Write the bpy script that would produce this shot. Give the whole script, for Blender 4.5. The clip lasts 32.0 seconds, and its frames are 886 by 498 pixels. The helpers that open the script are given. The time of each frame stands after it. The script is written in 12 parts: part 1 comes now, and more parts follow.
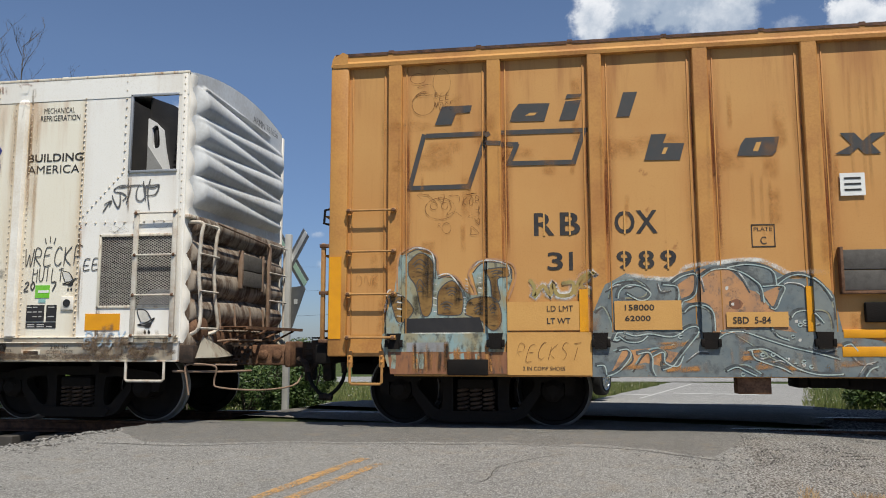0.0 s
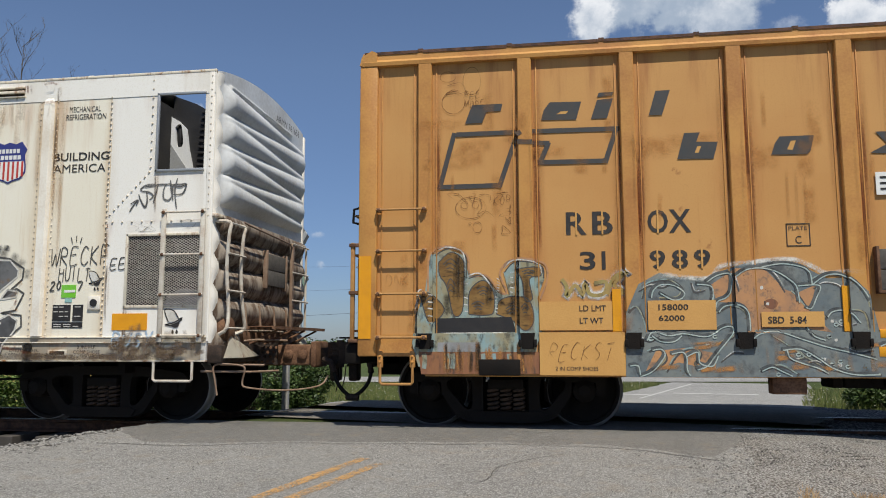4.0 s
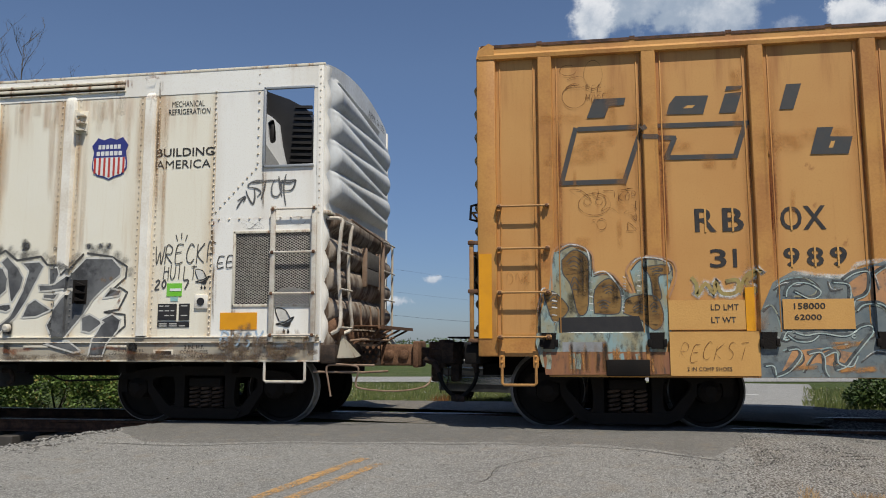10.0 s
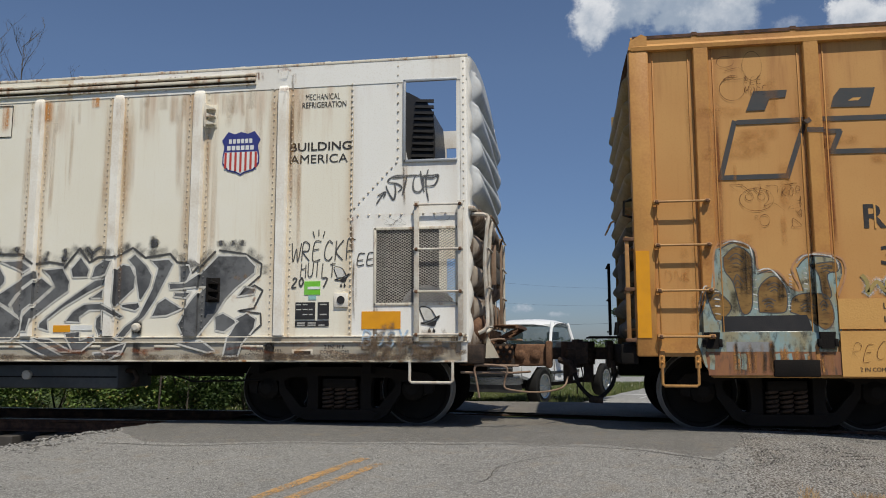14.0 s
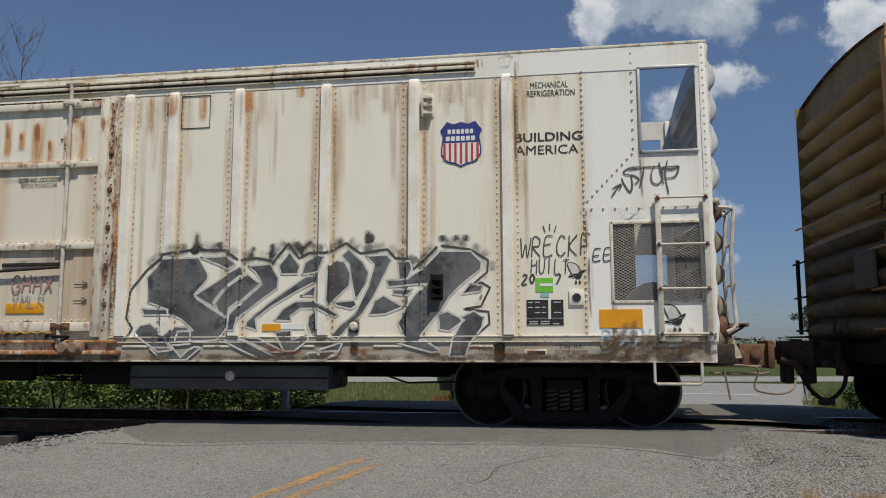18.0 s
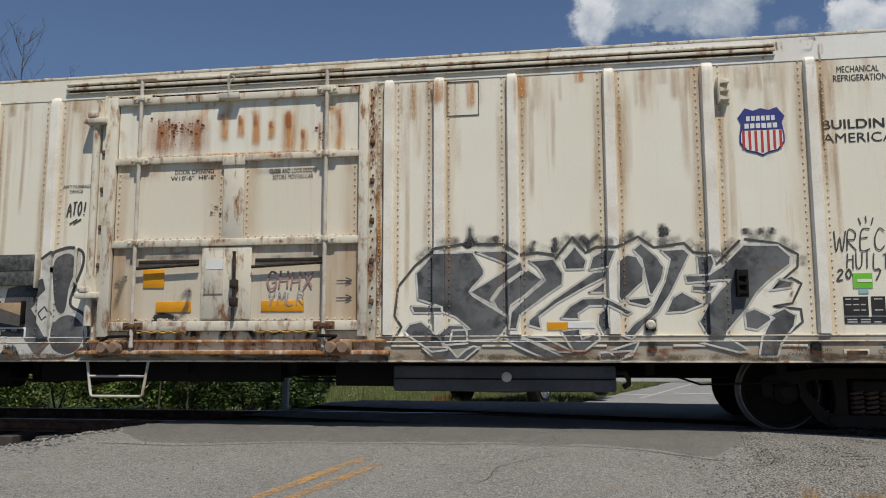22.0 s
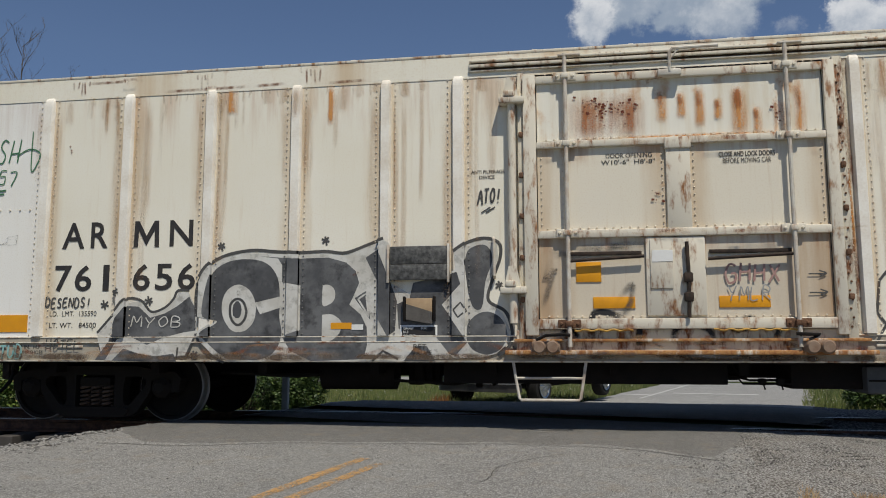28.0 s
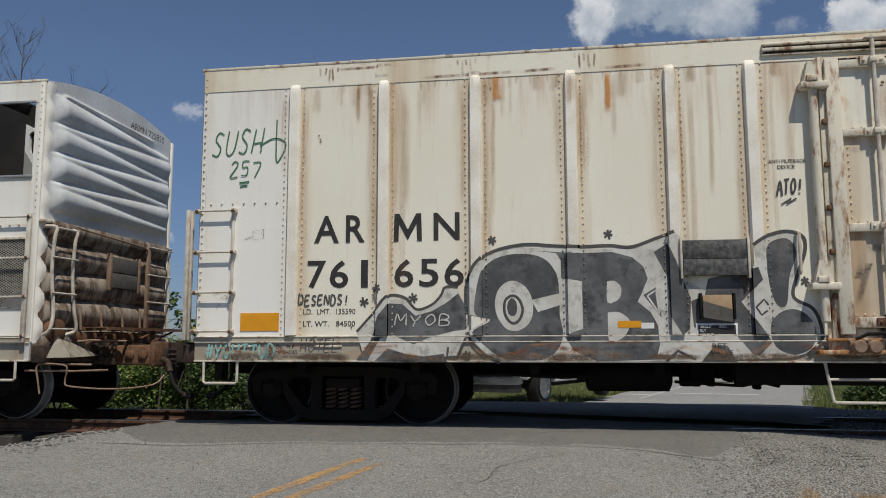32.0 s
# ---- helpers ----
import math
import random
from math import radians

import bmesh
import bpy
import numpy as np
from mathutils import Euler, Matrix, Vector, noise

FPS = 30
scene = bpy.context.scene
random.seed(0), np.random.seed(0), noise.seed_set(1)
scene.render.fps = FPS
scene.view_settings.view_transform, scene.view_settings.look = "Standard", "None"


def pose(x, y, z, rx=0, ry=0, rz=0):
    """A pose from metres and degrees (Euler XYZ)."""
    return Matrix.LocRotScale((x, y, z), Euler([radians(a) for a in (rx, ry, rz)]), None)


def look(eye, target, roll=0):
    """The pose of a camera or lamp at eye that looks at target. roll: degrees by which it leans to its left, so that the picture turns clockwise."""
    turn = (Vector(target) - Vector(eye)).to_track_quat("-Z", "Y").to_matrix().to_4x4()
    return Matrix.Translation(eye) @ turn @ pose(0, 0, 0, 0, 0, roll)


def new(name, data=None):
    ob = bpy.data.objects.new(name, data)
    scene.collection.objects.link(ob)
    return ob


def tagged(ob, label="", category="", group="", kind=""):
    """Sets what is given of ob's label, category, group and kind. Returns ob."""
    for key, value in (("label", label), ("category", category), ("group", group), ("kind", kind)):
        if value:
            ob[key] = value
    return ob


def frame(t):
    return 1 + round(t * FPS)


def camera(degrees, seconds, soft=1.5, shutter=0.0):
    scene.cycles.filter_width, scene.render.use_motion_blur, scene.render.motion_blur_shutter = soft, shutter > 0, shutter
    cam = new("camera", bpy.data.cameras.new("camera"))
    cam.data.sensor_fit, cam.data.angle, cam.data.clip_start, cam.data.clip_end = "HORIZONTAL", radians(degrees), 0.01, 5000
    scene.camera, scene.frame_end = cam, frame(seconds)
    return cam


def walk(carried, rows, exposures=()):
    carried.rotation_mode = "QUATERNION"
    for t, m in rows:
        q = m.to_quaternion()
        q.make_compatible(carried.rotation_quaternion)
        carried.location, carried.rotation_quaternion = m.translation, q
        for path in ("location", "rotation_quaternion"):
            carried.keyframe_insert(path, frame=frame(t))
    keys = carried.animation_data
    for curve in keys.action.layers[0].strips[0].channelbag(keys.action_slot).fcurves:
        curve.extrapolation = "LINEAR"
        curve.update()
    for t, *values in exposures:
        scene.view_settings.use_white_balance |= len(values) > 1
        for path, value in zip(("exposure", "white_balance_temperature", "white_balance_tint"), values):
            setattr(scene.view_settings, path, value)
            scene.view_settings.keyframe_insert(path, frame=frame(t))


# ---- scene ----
# World: x runs along the track, y away from the camera, z up from the rail's top. The camera stands still.
cam = camera(59.19, 32.0, 1.0)
EYE = pose(0, -8.408, 0.939, 96.908, 0.112, 8.942)
walk(cam, [(0.0, EYE), (32.0, EYE)], [(0.0, 0.20), (6.0, 0.13), (9.0, 0.05), (13.0, -0.07), (16.0, -0.17), (19.0, -0.23), (23.0, -0.22), (28.0, -0.22), (32.0, -0.26)])

# How far the train has rolled along x at each time.
ROLLED = [(0.0, 0.0), (0.5, 0.024), (1.0, 0.051), (1.5, 0.084), (2.0, 0.122), (2.5, 0.167), (3.0, 0.220), (3.5, 0.278), (4.5, 0.411),
          (5.5, 0.564), (6.0, 0.650), (6.5, 0.748), (7.0, 0.855), (7.5, 0.970), (8.0, 1.092), (8.5, 1.226), (9.0, 1.370), (9.5, 1.519),
          (10.0, 1.676), (10.5, 1.842), (11.0, 2.017), (11.5, 2.203), (12.0, 2.400), (12.5, 2.611), (13.0, 2.836), (13.5, 3.074),
          (14.0, 3.332), (14.5, 3.607), (15.0, 3.898), (15.5, 4.204), (16.0, 4.514), (16.5, 4.844), (17.0, 5.188), (17.5, 5.546),
          (18.0, 5.915), (18.5, 6.295), (19.0, 6.683), (19.5, 7.075), (20.0, 7.473), (20.5, 7.878), (21.0, 8.284), (21.5, 8.690),
          (22.0, 9.098), (22.5, 9.510), (23.0, 9.928), (23.5, 10.348), (24.0, 10.771), (24.5, 11.187), (25.0, 11.600),
          (25.5, 12.013), (26.0, 12.425), (26.5, 12.833), (27.0, 13.238), (27.5, 13.640), (28.0, 14.036), (28.5, 14.430), (29.0, 14.825),
          (29.5, 15.217), (30.0, 15.606), (30.5, 15.994), (31.0, 16.382), (31.5, 16.772), (32.0, 17.155)]

# ---- world and light ----
SUN = Vector((0.28, -0.47, 1.0)).normalized()
world = bpy.data.worlds.new("sky")
scene.world = world
world.use_nodes = True


def build_sky():
    nt = world.node_tree
    nt.nodes.clear()
    out = nt.nodes.new("ShaderNodeOutputWorld")
    bg = nt.nodes.new("ShaderNodeBackground")
    sky = nt.nodes.new("ShaderNodeTexSky")
    sky.sky_type = "NISHITA"
    sky.sun_disc = False
    sky.sun_elevation = math.asin(SUN.z)
    sky.sun_rotation = math.atan2(SUN.x, SUN.y)
    sky.air_density, sky.dust_density, sky.ozone_density = 1.0, 0.3, 3.0
    co = nt.nodes.new("ShaderNodeTexCoord")

    def math_node(op, a, b=None, c=None):
        n = nt.nodes.new("ShaderNodeMath")
        n.operation = op
        for i, v in enumerate((a, b, c)):
            if v is None:
                continue
            if isinstance(v, (int, float)):
                n.inputs[i].default_value = v
            else:
                nt.links.new(v, n.inputs[i])
        return n.outputs[0]

    def dot(v):
        n = nt.nodes.new("ShaderNodeVectorMath")
        n.operation = "DOT_PRODUCT"
        nt.links.new(co.outputs["Generated"], n.inputs[0])
        n.inputs[1].default_value = v
        return n.outputs["Value"]

    def noise_node(scale, detail, rough):
        n = nt.nodes.new("ShaderNodeTexNoise")
        n.inputs["Scale"].default_value, n.inputs["Detail"].default_value, n.inputs["Roughness"].default_value = scale, detail, rough
        nt.links.new(co.outputs["Generated"], n.inputs["Vector"])
        return n.outputs["Fac"]

    def smooth(v, lo, hi, top=1.0):
        n = nt.nodes.new("ShaderNodeMapRange")
        n.interpolation_type = "SMOOTHSTEP"
        nt.links.new(v, n.inputs[0])
        n.inputs[1].default_value, n.inputs[2].default_value, n.inputs[4].default_value = lo, hi, top
        return n.outputs[0]

    billow, puff, wisp = noise_node(15.0, 9.0, 0.62), noise_node(46.0, 8.0, 0.62), noise_node(120.0, 6.0, 0.6)
    big = math_node("ADD", math_node("MULTIPLY", billow, 1.35), math_node("MULTIPLY", puff, 1.2))
    small = math_node("ADD", math_node("MULTIPLY", puff, 1.5), math_node("MULTIPLY", wisp, 1.4))
    covers = []
    # azimuth to the right of +y, elevation, half width, half height (degrees), thickness, whiteness
    for az, el, w, h, thick, pale in CLOUDS:
        a, e = radians(az), radians(el)
        mid = Vector((math.sin(a) * math.cos(e), math.cos(a) * math.cos(e), math.sin(e)))
        right = Vector((math.cos(a), -math.sin(a), 0.0))
        up = right.cross(mid)
        u = math_node("DIVIDE", dot(right), math.sin(radians(w)))
        v = math_node("DIVIDE", dot(up), -math.sin(radians(h)) if up.z < 0 else math.sin(radians(h)))
        d = math_node("SQRT", math_node("ADD", math_node("POWER", u, 2.0), math_node("POWER", v, 2.0)))
        body = math_node("ADD", math_node("SUBTRACT", 0.98, d), math_node("SUBTRACT", big if w > 1.6 else small, 1.20 if w > 1.6 else 1.45))
        body = math_node("MULTIPLY", body, math_node("GREATER_THAN", dot(mid), 0.5))
        light = math_node("ADD", math_node("MULTIPLY", v, 0.42), math_node("MULTIPLY", math_node("SUBTRACT", puff, 0.5), 1.5))
        covers.append((smooth(body, 0.0, 0.55 + 0.5 * (1 - thick), thick), smooth(math_node("ADD", light, pale - 0.08), 0.0, 1.2)))
    # the air towards the horizon is a deep summer haze, bluer than clear air
    low = nt.nodes.new("ShaderNodeMapRange")
    nt.links.new(dot((0, 0, 1)), low.inputs[0])
    low.inputs[1].default_value, low.inputs[2].default_value = 0.0, 0.34
    tint = nt.nodes.new("ShaderNodeMix")
    tint.data_type = "RGBA"
    nt.links.new(low.outputs[0], tint.inputs["Factor"])
    tint.inputs["A"].default_value, tint.inputs["B"].default_value = (0.40, 0.48, 0.68, 1), (0.79, 0.79, 0.845, 1)
    air = nt.nodes.new("ShaderNodeMix")
    air.data_type, air.blend_type = "RGBA", "MULTIPLY"
    air.inputs["Factor"].default_value = 1.0
    nt.links.new(sky.outputs[0], air.inputs["A"])
    nt.links.new(tint.outputs["Result"], air.inputs["B"])
    last = air.outputs["Result"]
    for cover, light in covers:
        # white billows over grey bases
        tone = nt.nodes.new("ShaderNodeMix")
        tone.data_type = "RGBA"
        nt.links.new(light, tone.inputs["Factor"])
        tone.inputs["A"].default_value, tone.inputs["B"].default_value = (3.3, 4.0, 5.0, 1), (7.6, 7.8, 8.1, 1)
        mix = nt.nodes.new("ShaderNodeMix")
        mix.data_type = "RGBA"
        nt.links.new(cover, mix.inputs["Factor"])
        nt.links.new(last, mix.inputs["A"])
        nt.links.new(tone.outputs["Result"], mix.inputs["B"])
        last = mix.outputs["Result"]
    nt.links.new(last, bg.inputs["Color"])
    bg.inputs["Strength"].default_value = 0.10
    nt.links.new(bg.outputs[0], out.inputs[0])


CLOUDS = [(9.4, 23.3, 4.4, 2.3, 1.0, 0.22), (5.4, 23.9, 3.9, 2.4, 1.0, 0.34), (2.3, 23.0, 1.7, 2.0, 1.0, 0.85), (11.6, 21.8, 2.5, 1.9, 0.85, 0.5), (12.9, 23.4, 2.4, 1.5, 0.8, 0.6), (15.9, 20.95, 1.3, 0.7, 0.3, 0.7),
          (8.14, 16.4, 2.1, 1.8, 0.92, 0.62), (11.2, 17.8, 2.3, 1.4, 0.92, 0.72), (13.5, 17.8, 1.3, 0.6, 0.45, 0.6), (6.23, 12.9, 0.95, 0.9, 0.8, 0.7), (8.6, 13.1, 1.1, 0.6, 0.35, 0.6),
          (20.7, 20.0, 2.7, 2.3, 1.0, 0.75), (19.6, 21.2, 1.5, 1.4, 0.9, 0.8), (9.64, 10.5, 1.1, 0.5, 0.4, 0.6), (10.4, 9.5, 1.4, 0.7, 0.75, 0.7), (11.8, 9.1, 0.75, 0.6, 0.55, 0.7),
          (18.2, 3.75, 1.4, 0.7, 0.7, 0.75), (18.4, 6.9, 1.2, 0.6, 0.65, 0.75), (11.45, 5.75, 0.9, 0.5, 0.55, 0.7), (10.04, 3.75, 0.85, 0.45, 0.7, 0.75), (-12.3, 3.1, 1.5, 0.42, 0.75, 0.8), (-9.6, 4.7, 0.85, 0.42, 0.85, 0.85),
          (-5.5, 5.85, 0.5, 0.2, 0.5, 0.7), (-5.05, 2.6, 0.8, 0.5, 0.75, 0.75), (-3.1, 2.5, 0.85, 0.5, 0.65, 0.7), (-0.7, 2.1, 0.9, 0.28, 0.45, 0.7), (-27.6, 16.1, 1.2, 0.85, 0.55, 0.7), (-28.7, 9.8, 0.6, 0.5, 0.4, 0.7),
          (-28.9, 7.3, 0.8, 0.65, 0.5, 0.7), (-18.1, 7.9, 0.55, 0.28, 0.35, 0.7), (-17.9, 5.7, 0.4, 0.45, 0.45, 0.7)]
build_sky()
sun_data = bpy.data.lights.new("sun", "SUN")
sun_data.energy, sun_data.angle, sun_data.color = 4.6, radians(0.53), (1.0, 0.945, 0.82)
sun = new("sun", sun_data)
sun.matrix_world = look(SUN * 100, (0, 0, 0))

# ---- materials ----
class Nodes:
    """A short way to write a node material."""

    def __init__(self, name):
        self.m = bpy.data.materials.new(name)
        self.m.use_nodes = True
        self.t = self.m.node_tree
        self.b = self.t.nodes["Principled BSDF"]
        self.co = self.t.nodes.new("ShaderNodeTexCoord")

    def put(self, sock, v):
        if isinstance(v, (int, float)):
            sock.default_value = v
        elif isinstance(v, (tuple, list)):
            sock.default_value = (*v, 1) if len(sock.default_value) == 4 and len(v) == 3 else v
        else:
            self.t.links.new(v, sock)

    def math(self, op, a, b=0.0, clamp=False):
        n = self.t.nodes.new("ShaderNodeMath")
        n.operation, n.use_clamp = op, clamp
        self.put(n.inputs[0], a)
        self.put(n.inputs[1], b)
        return n.outputs[0]

    def place(self, scale=(1, 1, 1), kind="Object", shift=(0, 0, 0)):
        n = self.t.nodes.new("ShaderNodeMapping")
        self.t.links.new(self.co.outputs[kind], n.inputs[0])
        n.inputs["Scale"].default_value = scale
        n.inputs["Location"].default_value = shift
        return n.outputs[0]

    def noise(self, vec, scale=5.0, detail=4.0, rough=0.55):
        n = self.t.nodes.new("ShaderNodeTexNoise")
        self.t.links.new(vec, n.inputs["Vector"])
        n.inputs["Scale"].default_value, n.inputs["Detail"].default_value, n.inputs["Roughness"].default_value = scale, detail, rough
        return n.outputs["Fac"]

    def cells(self, vec, scale, feature="F1"):
        n = self.t.nodes.new("ShaderNodeTexVoronoi")
        n.feature = feature
        self.t.links.new(vec, n.inputs["Vector"])
        n.inputs["Scale"].default_value = scale
        return n.outputs["Distance"]

    def ramp(self, v, lo, hi, a=0.0, b=1.0):
        n = self.t.nodes.new("ShaderNodeMapRange")
        n.interpolation_type = "SMOOTHSTEP"
        for i, x in enumerate((v, lo, hi, a, b)):
            self.put(n.inputs[i], x)
        return n.outputs[0]

    def mix(self, f, a, b):
        n = self.t.nodes.new("ShaderNodeMix")
        n.data_type = "RGBA"
        self.put(n.inputs["Factor"], f)
        self.put(n.inputs["A"], a)
        self.put(n.inputs["B"], b)
        return n.outputs["Result"]

    def axis(self, vec, i):
        n = self.t.nodes.new("ShaderNodeSeparateXYZ")
        self.t.links.new(vec, n.inputs[0])
        return n.outputs[i]

    def random(self):
        return self.t.nodes.new("ShaderNodeObjectInfo").outputs["Random"]

    def island(self):
        return self.t.nodes.new("ShaderNodeNewGeometry").outputs["Random Per Island"]

    def done(self, color, rough=0.6, metal=0.0, height=None, depth=0.01, spec=0.5):
        self.put(self.b.inputs["Base Color"], color)
        self.put(self.b.inputs["Roughness"], rough)
        self.put(self.b.inputs["Metallic"], metal)
        self.b.inputs["Specular IOR Level"].default_value = spec
        if height is not None:
            n = self.t.nodes.new("ShaderNodeBump")
            n.inputs["Distance"].default_value = depth
            self.t.links.new(height, n.inputs["Height"])
            self.t.links.new(n.outputs[0], self.b.inputs["Normal"])
        return self.m


def plain(name, color, rough=0.6, metal=0.0, dirt=(0.08, 0.06, 0.045), amount=0.35, scale=3.0, depth=0.002, spec=0.4):
    """A painted or bare surface with grime at two scales."""
    n = Nodes(name)
    v = n.place()
    big = n.noise(v, scale, 5)
    fine = n.noise(v, scale * 17, 4)
    f = n.math("MULTIPLY", n.ramp(n.math("ADD", n.math("MULTIPLY", big, 0.7), n.math("MULTIPLY", fine, 0.3)), 0.36, 0.72), amount)
    return n.done(n.mix(f, color, dirt), n.ramp(fine, 0.3, 0.7, rough - 0.1, min(1, rough + 0.12)), metal, fine, depth, spec)


def weathered(name, base, stain, rust, edge=0.75, streak=0.45, spots=0.3, bleach=None):
    """Old car paint on a panel: vertical streaks, stains that run beside the seams (u across, v up the panel), rust blooms."""
    n = Nodes(name)
    v = n.place()
    uv = n.place(kind="UV")
    u = n.axis(uv, 0)
    up = n.axis(uv, 1)
    side = n.math("ABSOLUTE", n.math("SUBTRACT", u, 0.5))
    wob = n.noise(n.place((5, 5, 0.5)), 1.0, 5, 0.6)
    fine = n.noise(n.place((22, 22, 1.1)), 1.0, 4, 0.6)
    cloud = n.noise(v, 1.1, 5)
    grain = n.noise(v, 60, 3)
    near = n.ramp(n.math("ADD", side, n.math("MULTIPLY", n.math("SUBTRACT", wob, 0.5), 0.40)), 0.27, 0.56)
    col = n.mix(n.math("MULTIPLY", n.ramp(cloud, 0.35, 0.7), 0.35), base, bleach or base)
    col = n.mix(n.math("MULTIPLY", near, edge), col, stain)
    run = n.math("MULTIPLY", n.ramp(fine, 0.52, 0.78), n.ramp(wob, 0.4, 0.7))
    col = n.mix(n.math("MULTIPLY", run, streak), col, stain)
    top = n.math("MULTIPLY", n.ramp(n.math("ADD", up, n.math("MULTIPLY", fine, 0.25)), 0.86, 1.12), n.ramp(wob, 0.45, 0.65))
    col = n.mix(n.math("MULTIPLY", top, streak), col, rust)
    bloom = n.ramp(n.math("MULTIPLY", n.noise(v, 7.0, 6, 0.65), n.ramp(cloud, 0.45, 0.75)), 0.50, 0.62)
    col = n.mix(n.math("MULTIPLY", bloom, spots), col, rust)
    col = n.mix(n.math("MULTIPLY", n.ramp(grain, 0.48, 0.75), 0.20), col, stain)
    return n.done(col, n.ramp(cloud, 0.3, 0.7, 0.48, 0.7), 0.0, n.math("ADD", n.math("MULTIPLY", cloud, 0.8), n.math("MULTIPLY", grain, 0.06)), 0.006, 0.35)


def rusty(name, rust_a=(0.10, 0.035, 0.014), rust_b=(0.27, 0.10, 0.035), paint=None, keep=0.5):
    n = Nodes(name)
    v = n.place()
    a = n.noise(v, 9, 6, 0.65)
    b = n.noise(v, 55, 4)
    col = n.mix(n.ramp(n.math("ADD", n.math("MULTIPLY", a, 0.6), n.math("MULTIPLY", b, 0.4)), 0.38, 0.66), rust_a, rust_b)
    if paint:
        col = n.mix(n.ramp(n.noise(n.place((3, 3, 1)), 3.0, 7, 0.68), keep - 0.10, keep + 0.09), col, paint)
    return n.done(col, n.ramp(b, 0.3, 0.7, 0.7, 0.95), 0.0, b, 0.0012 if paint else 0.004, 0.3)


def leafy(name, a, b, c):
    n = Nodes(name)
    r = n.island()
    col = n.mix(n.ramp(r, 0.0, 0.8), a, b)
    col = n.mix(n.ramp(r, 0.82, 1.0), col, c)
    n.b.inputs["Subsurface Weight"].default_value = 0.0
    m = n.done(col, 0.55, 0.0, spec=0.3)
    return m


def sprayed(name, a, b, dark, tall=1.0, holes=0.7, size=4.0):
    """Sun-worn spray paint: clouds of two tones, dark smears, patches worn through to the paint below."""
    n = Nodes(name)
    v = n.place((1, 1, tall))
    big = n.noise(v, size, 5, 0.6)
    smear = n.noise(n.place((1, 1, tall), shift=(3.1, 0, 1.7)), size * 2.3, 6, 0.65)
    fine = n.noise(n.place(), 70, 3)
    col = n.mix(n.ramp(big, 0.36, 0.64), a, b)
    col = n.mix(n.math("MULTIPLY", n.ramp(smear, 0.50, 0.68), 0.85), col, dark)
    worn = n.math("ADD", n.math("MULTIPLY", n.noise(n.place(shift=(7.0, 2.0, 5.0)), 9, 7, 0.7), 0.8), n.math("MULTIPLY", fine, 0.25))
    n.put(n.b.inputs["Alpha"], n.ramp(worn, 0.60, 0.72, 1.0, 1.0 - holes))
    return n.done(col, 0.7, 0, fine, 0.001, 0.25)


WHITE = weathered("cream_paint", (0.80, 0.755, 0.635), (0.55, 0.40, 0.235), (0.42, 0.19, 0.07), 0.72, 0.42, 0.22, (0.84, 0.82, 0.75))
WHITE_SILL = weathered("sill_paint", (0.41, 0.37, 0.30), (0.22, 0.15, 0.09), (0.24, 0.10, 0.04), 0.45, 0.7, 0.75, (0.32, 0.29, 0.235))
WHITE_CLEAN = weathered("white_paint", (0.83, 0.81, 0.76), (0.52, 0.43, 0.32), (0.32, 0.13, 0.05), 0.22, 0.22, 0.05, (0.84, 0.84, 0.83))
WHITE_RIB = plain("rib_white", (0.82, 0.79, 0.72), 0.55, 0, (0.42, 0.30, 0.17), 0.45, 2.5)
WHITE_TRIM = rusty("trim_white", (0.20, 0.08, 0.035), (0.38, 0.20, 0.09), paint=(0.66, 0.61, 0.51), keep=0.42)
WHITE_RUSTY = rusty("rusted_white", paint=(0.62, 0.57, 0.46), keep=0.46)
# dark brown that stands for the shade in the door track's recesses
TRACK_GAP = rusty("track_gap_shade", (0.035, 0.022, 0.016), (0.13, 0.075, 0.045))
TRACK_RUST = rusty("track_rust", (0.24, 0.095, 0.035), (0.50, 0.27, 0.10), paint=(0.66, 0.60, 0.50), keep=0.60)
END_WHITE = plain("end_white", (0.63, 0.65, 0.665), 0.5, 0, (0.34, 0.31, 0.27), 0.55, 1.3)
END_RUST = rusty("end_rust", (0.075, 0.05, 0.036), (0.17, 0.115, 0.08), paint=(0.30, 0.255, 0.21), keep=0.50)
ORANGE = weathered("boxcar_paint", (0.52, 0.265, 0.085), (0.36, 0.13, 0.035), (0.22, 0.06, 0.022), 0.5, 0.45, 0.55, (0.60, 0.35, 0.125))
ORANGE_RIB = plain("boxcar_rib", (0.53, 0.265, 0.07), 0.55, 0, (0.28, 0.09, 0.03), 0.6, 2.2)
# end paint darker than the sides: shade put into the colour, soot below
ORANGE_SHADED = plain("boxcar_end_shaded", (0.30, 0.195, 0.065), 0.6, 0, (0.08, 0.05, 0.03), 0.6, 1.8)
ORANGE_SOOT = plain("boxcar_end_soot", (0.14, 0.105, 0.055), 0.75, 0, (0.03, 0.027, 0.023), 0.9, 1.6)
ROOF_DARK = rusty("roof_rust", (0.05, 0.03, 0.025), (0.16, 0.08, 0.05))
YELLOW = plain("reflector_yellow", (0.75, 0.33, 0.012), 0.35, 0, (0.45, 0.18, 0.02), 0.3, 8)
BLACK = plain("black_paint", (0.018, 0.018, 0.02), 0.55, 0, (0.06, 0.05, 0.045), 0.4, 6)
LETTER = plain("stencil_black", (0.024, 0.023, 0.025), 0.6, 0, (0.10, 0.08, 0.06), 0.35, 12)
LOGO_GREY = plain("logo_dark", (0.045, 0.05, 0.055), 0.6, 0, (0.10, 0.07, 0.05), 0.4, 9)
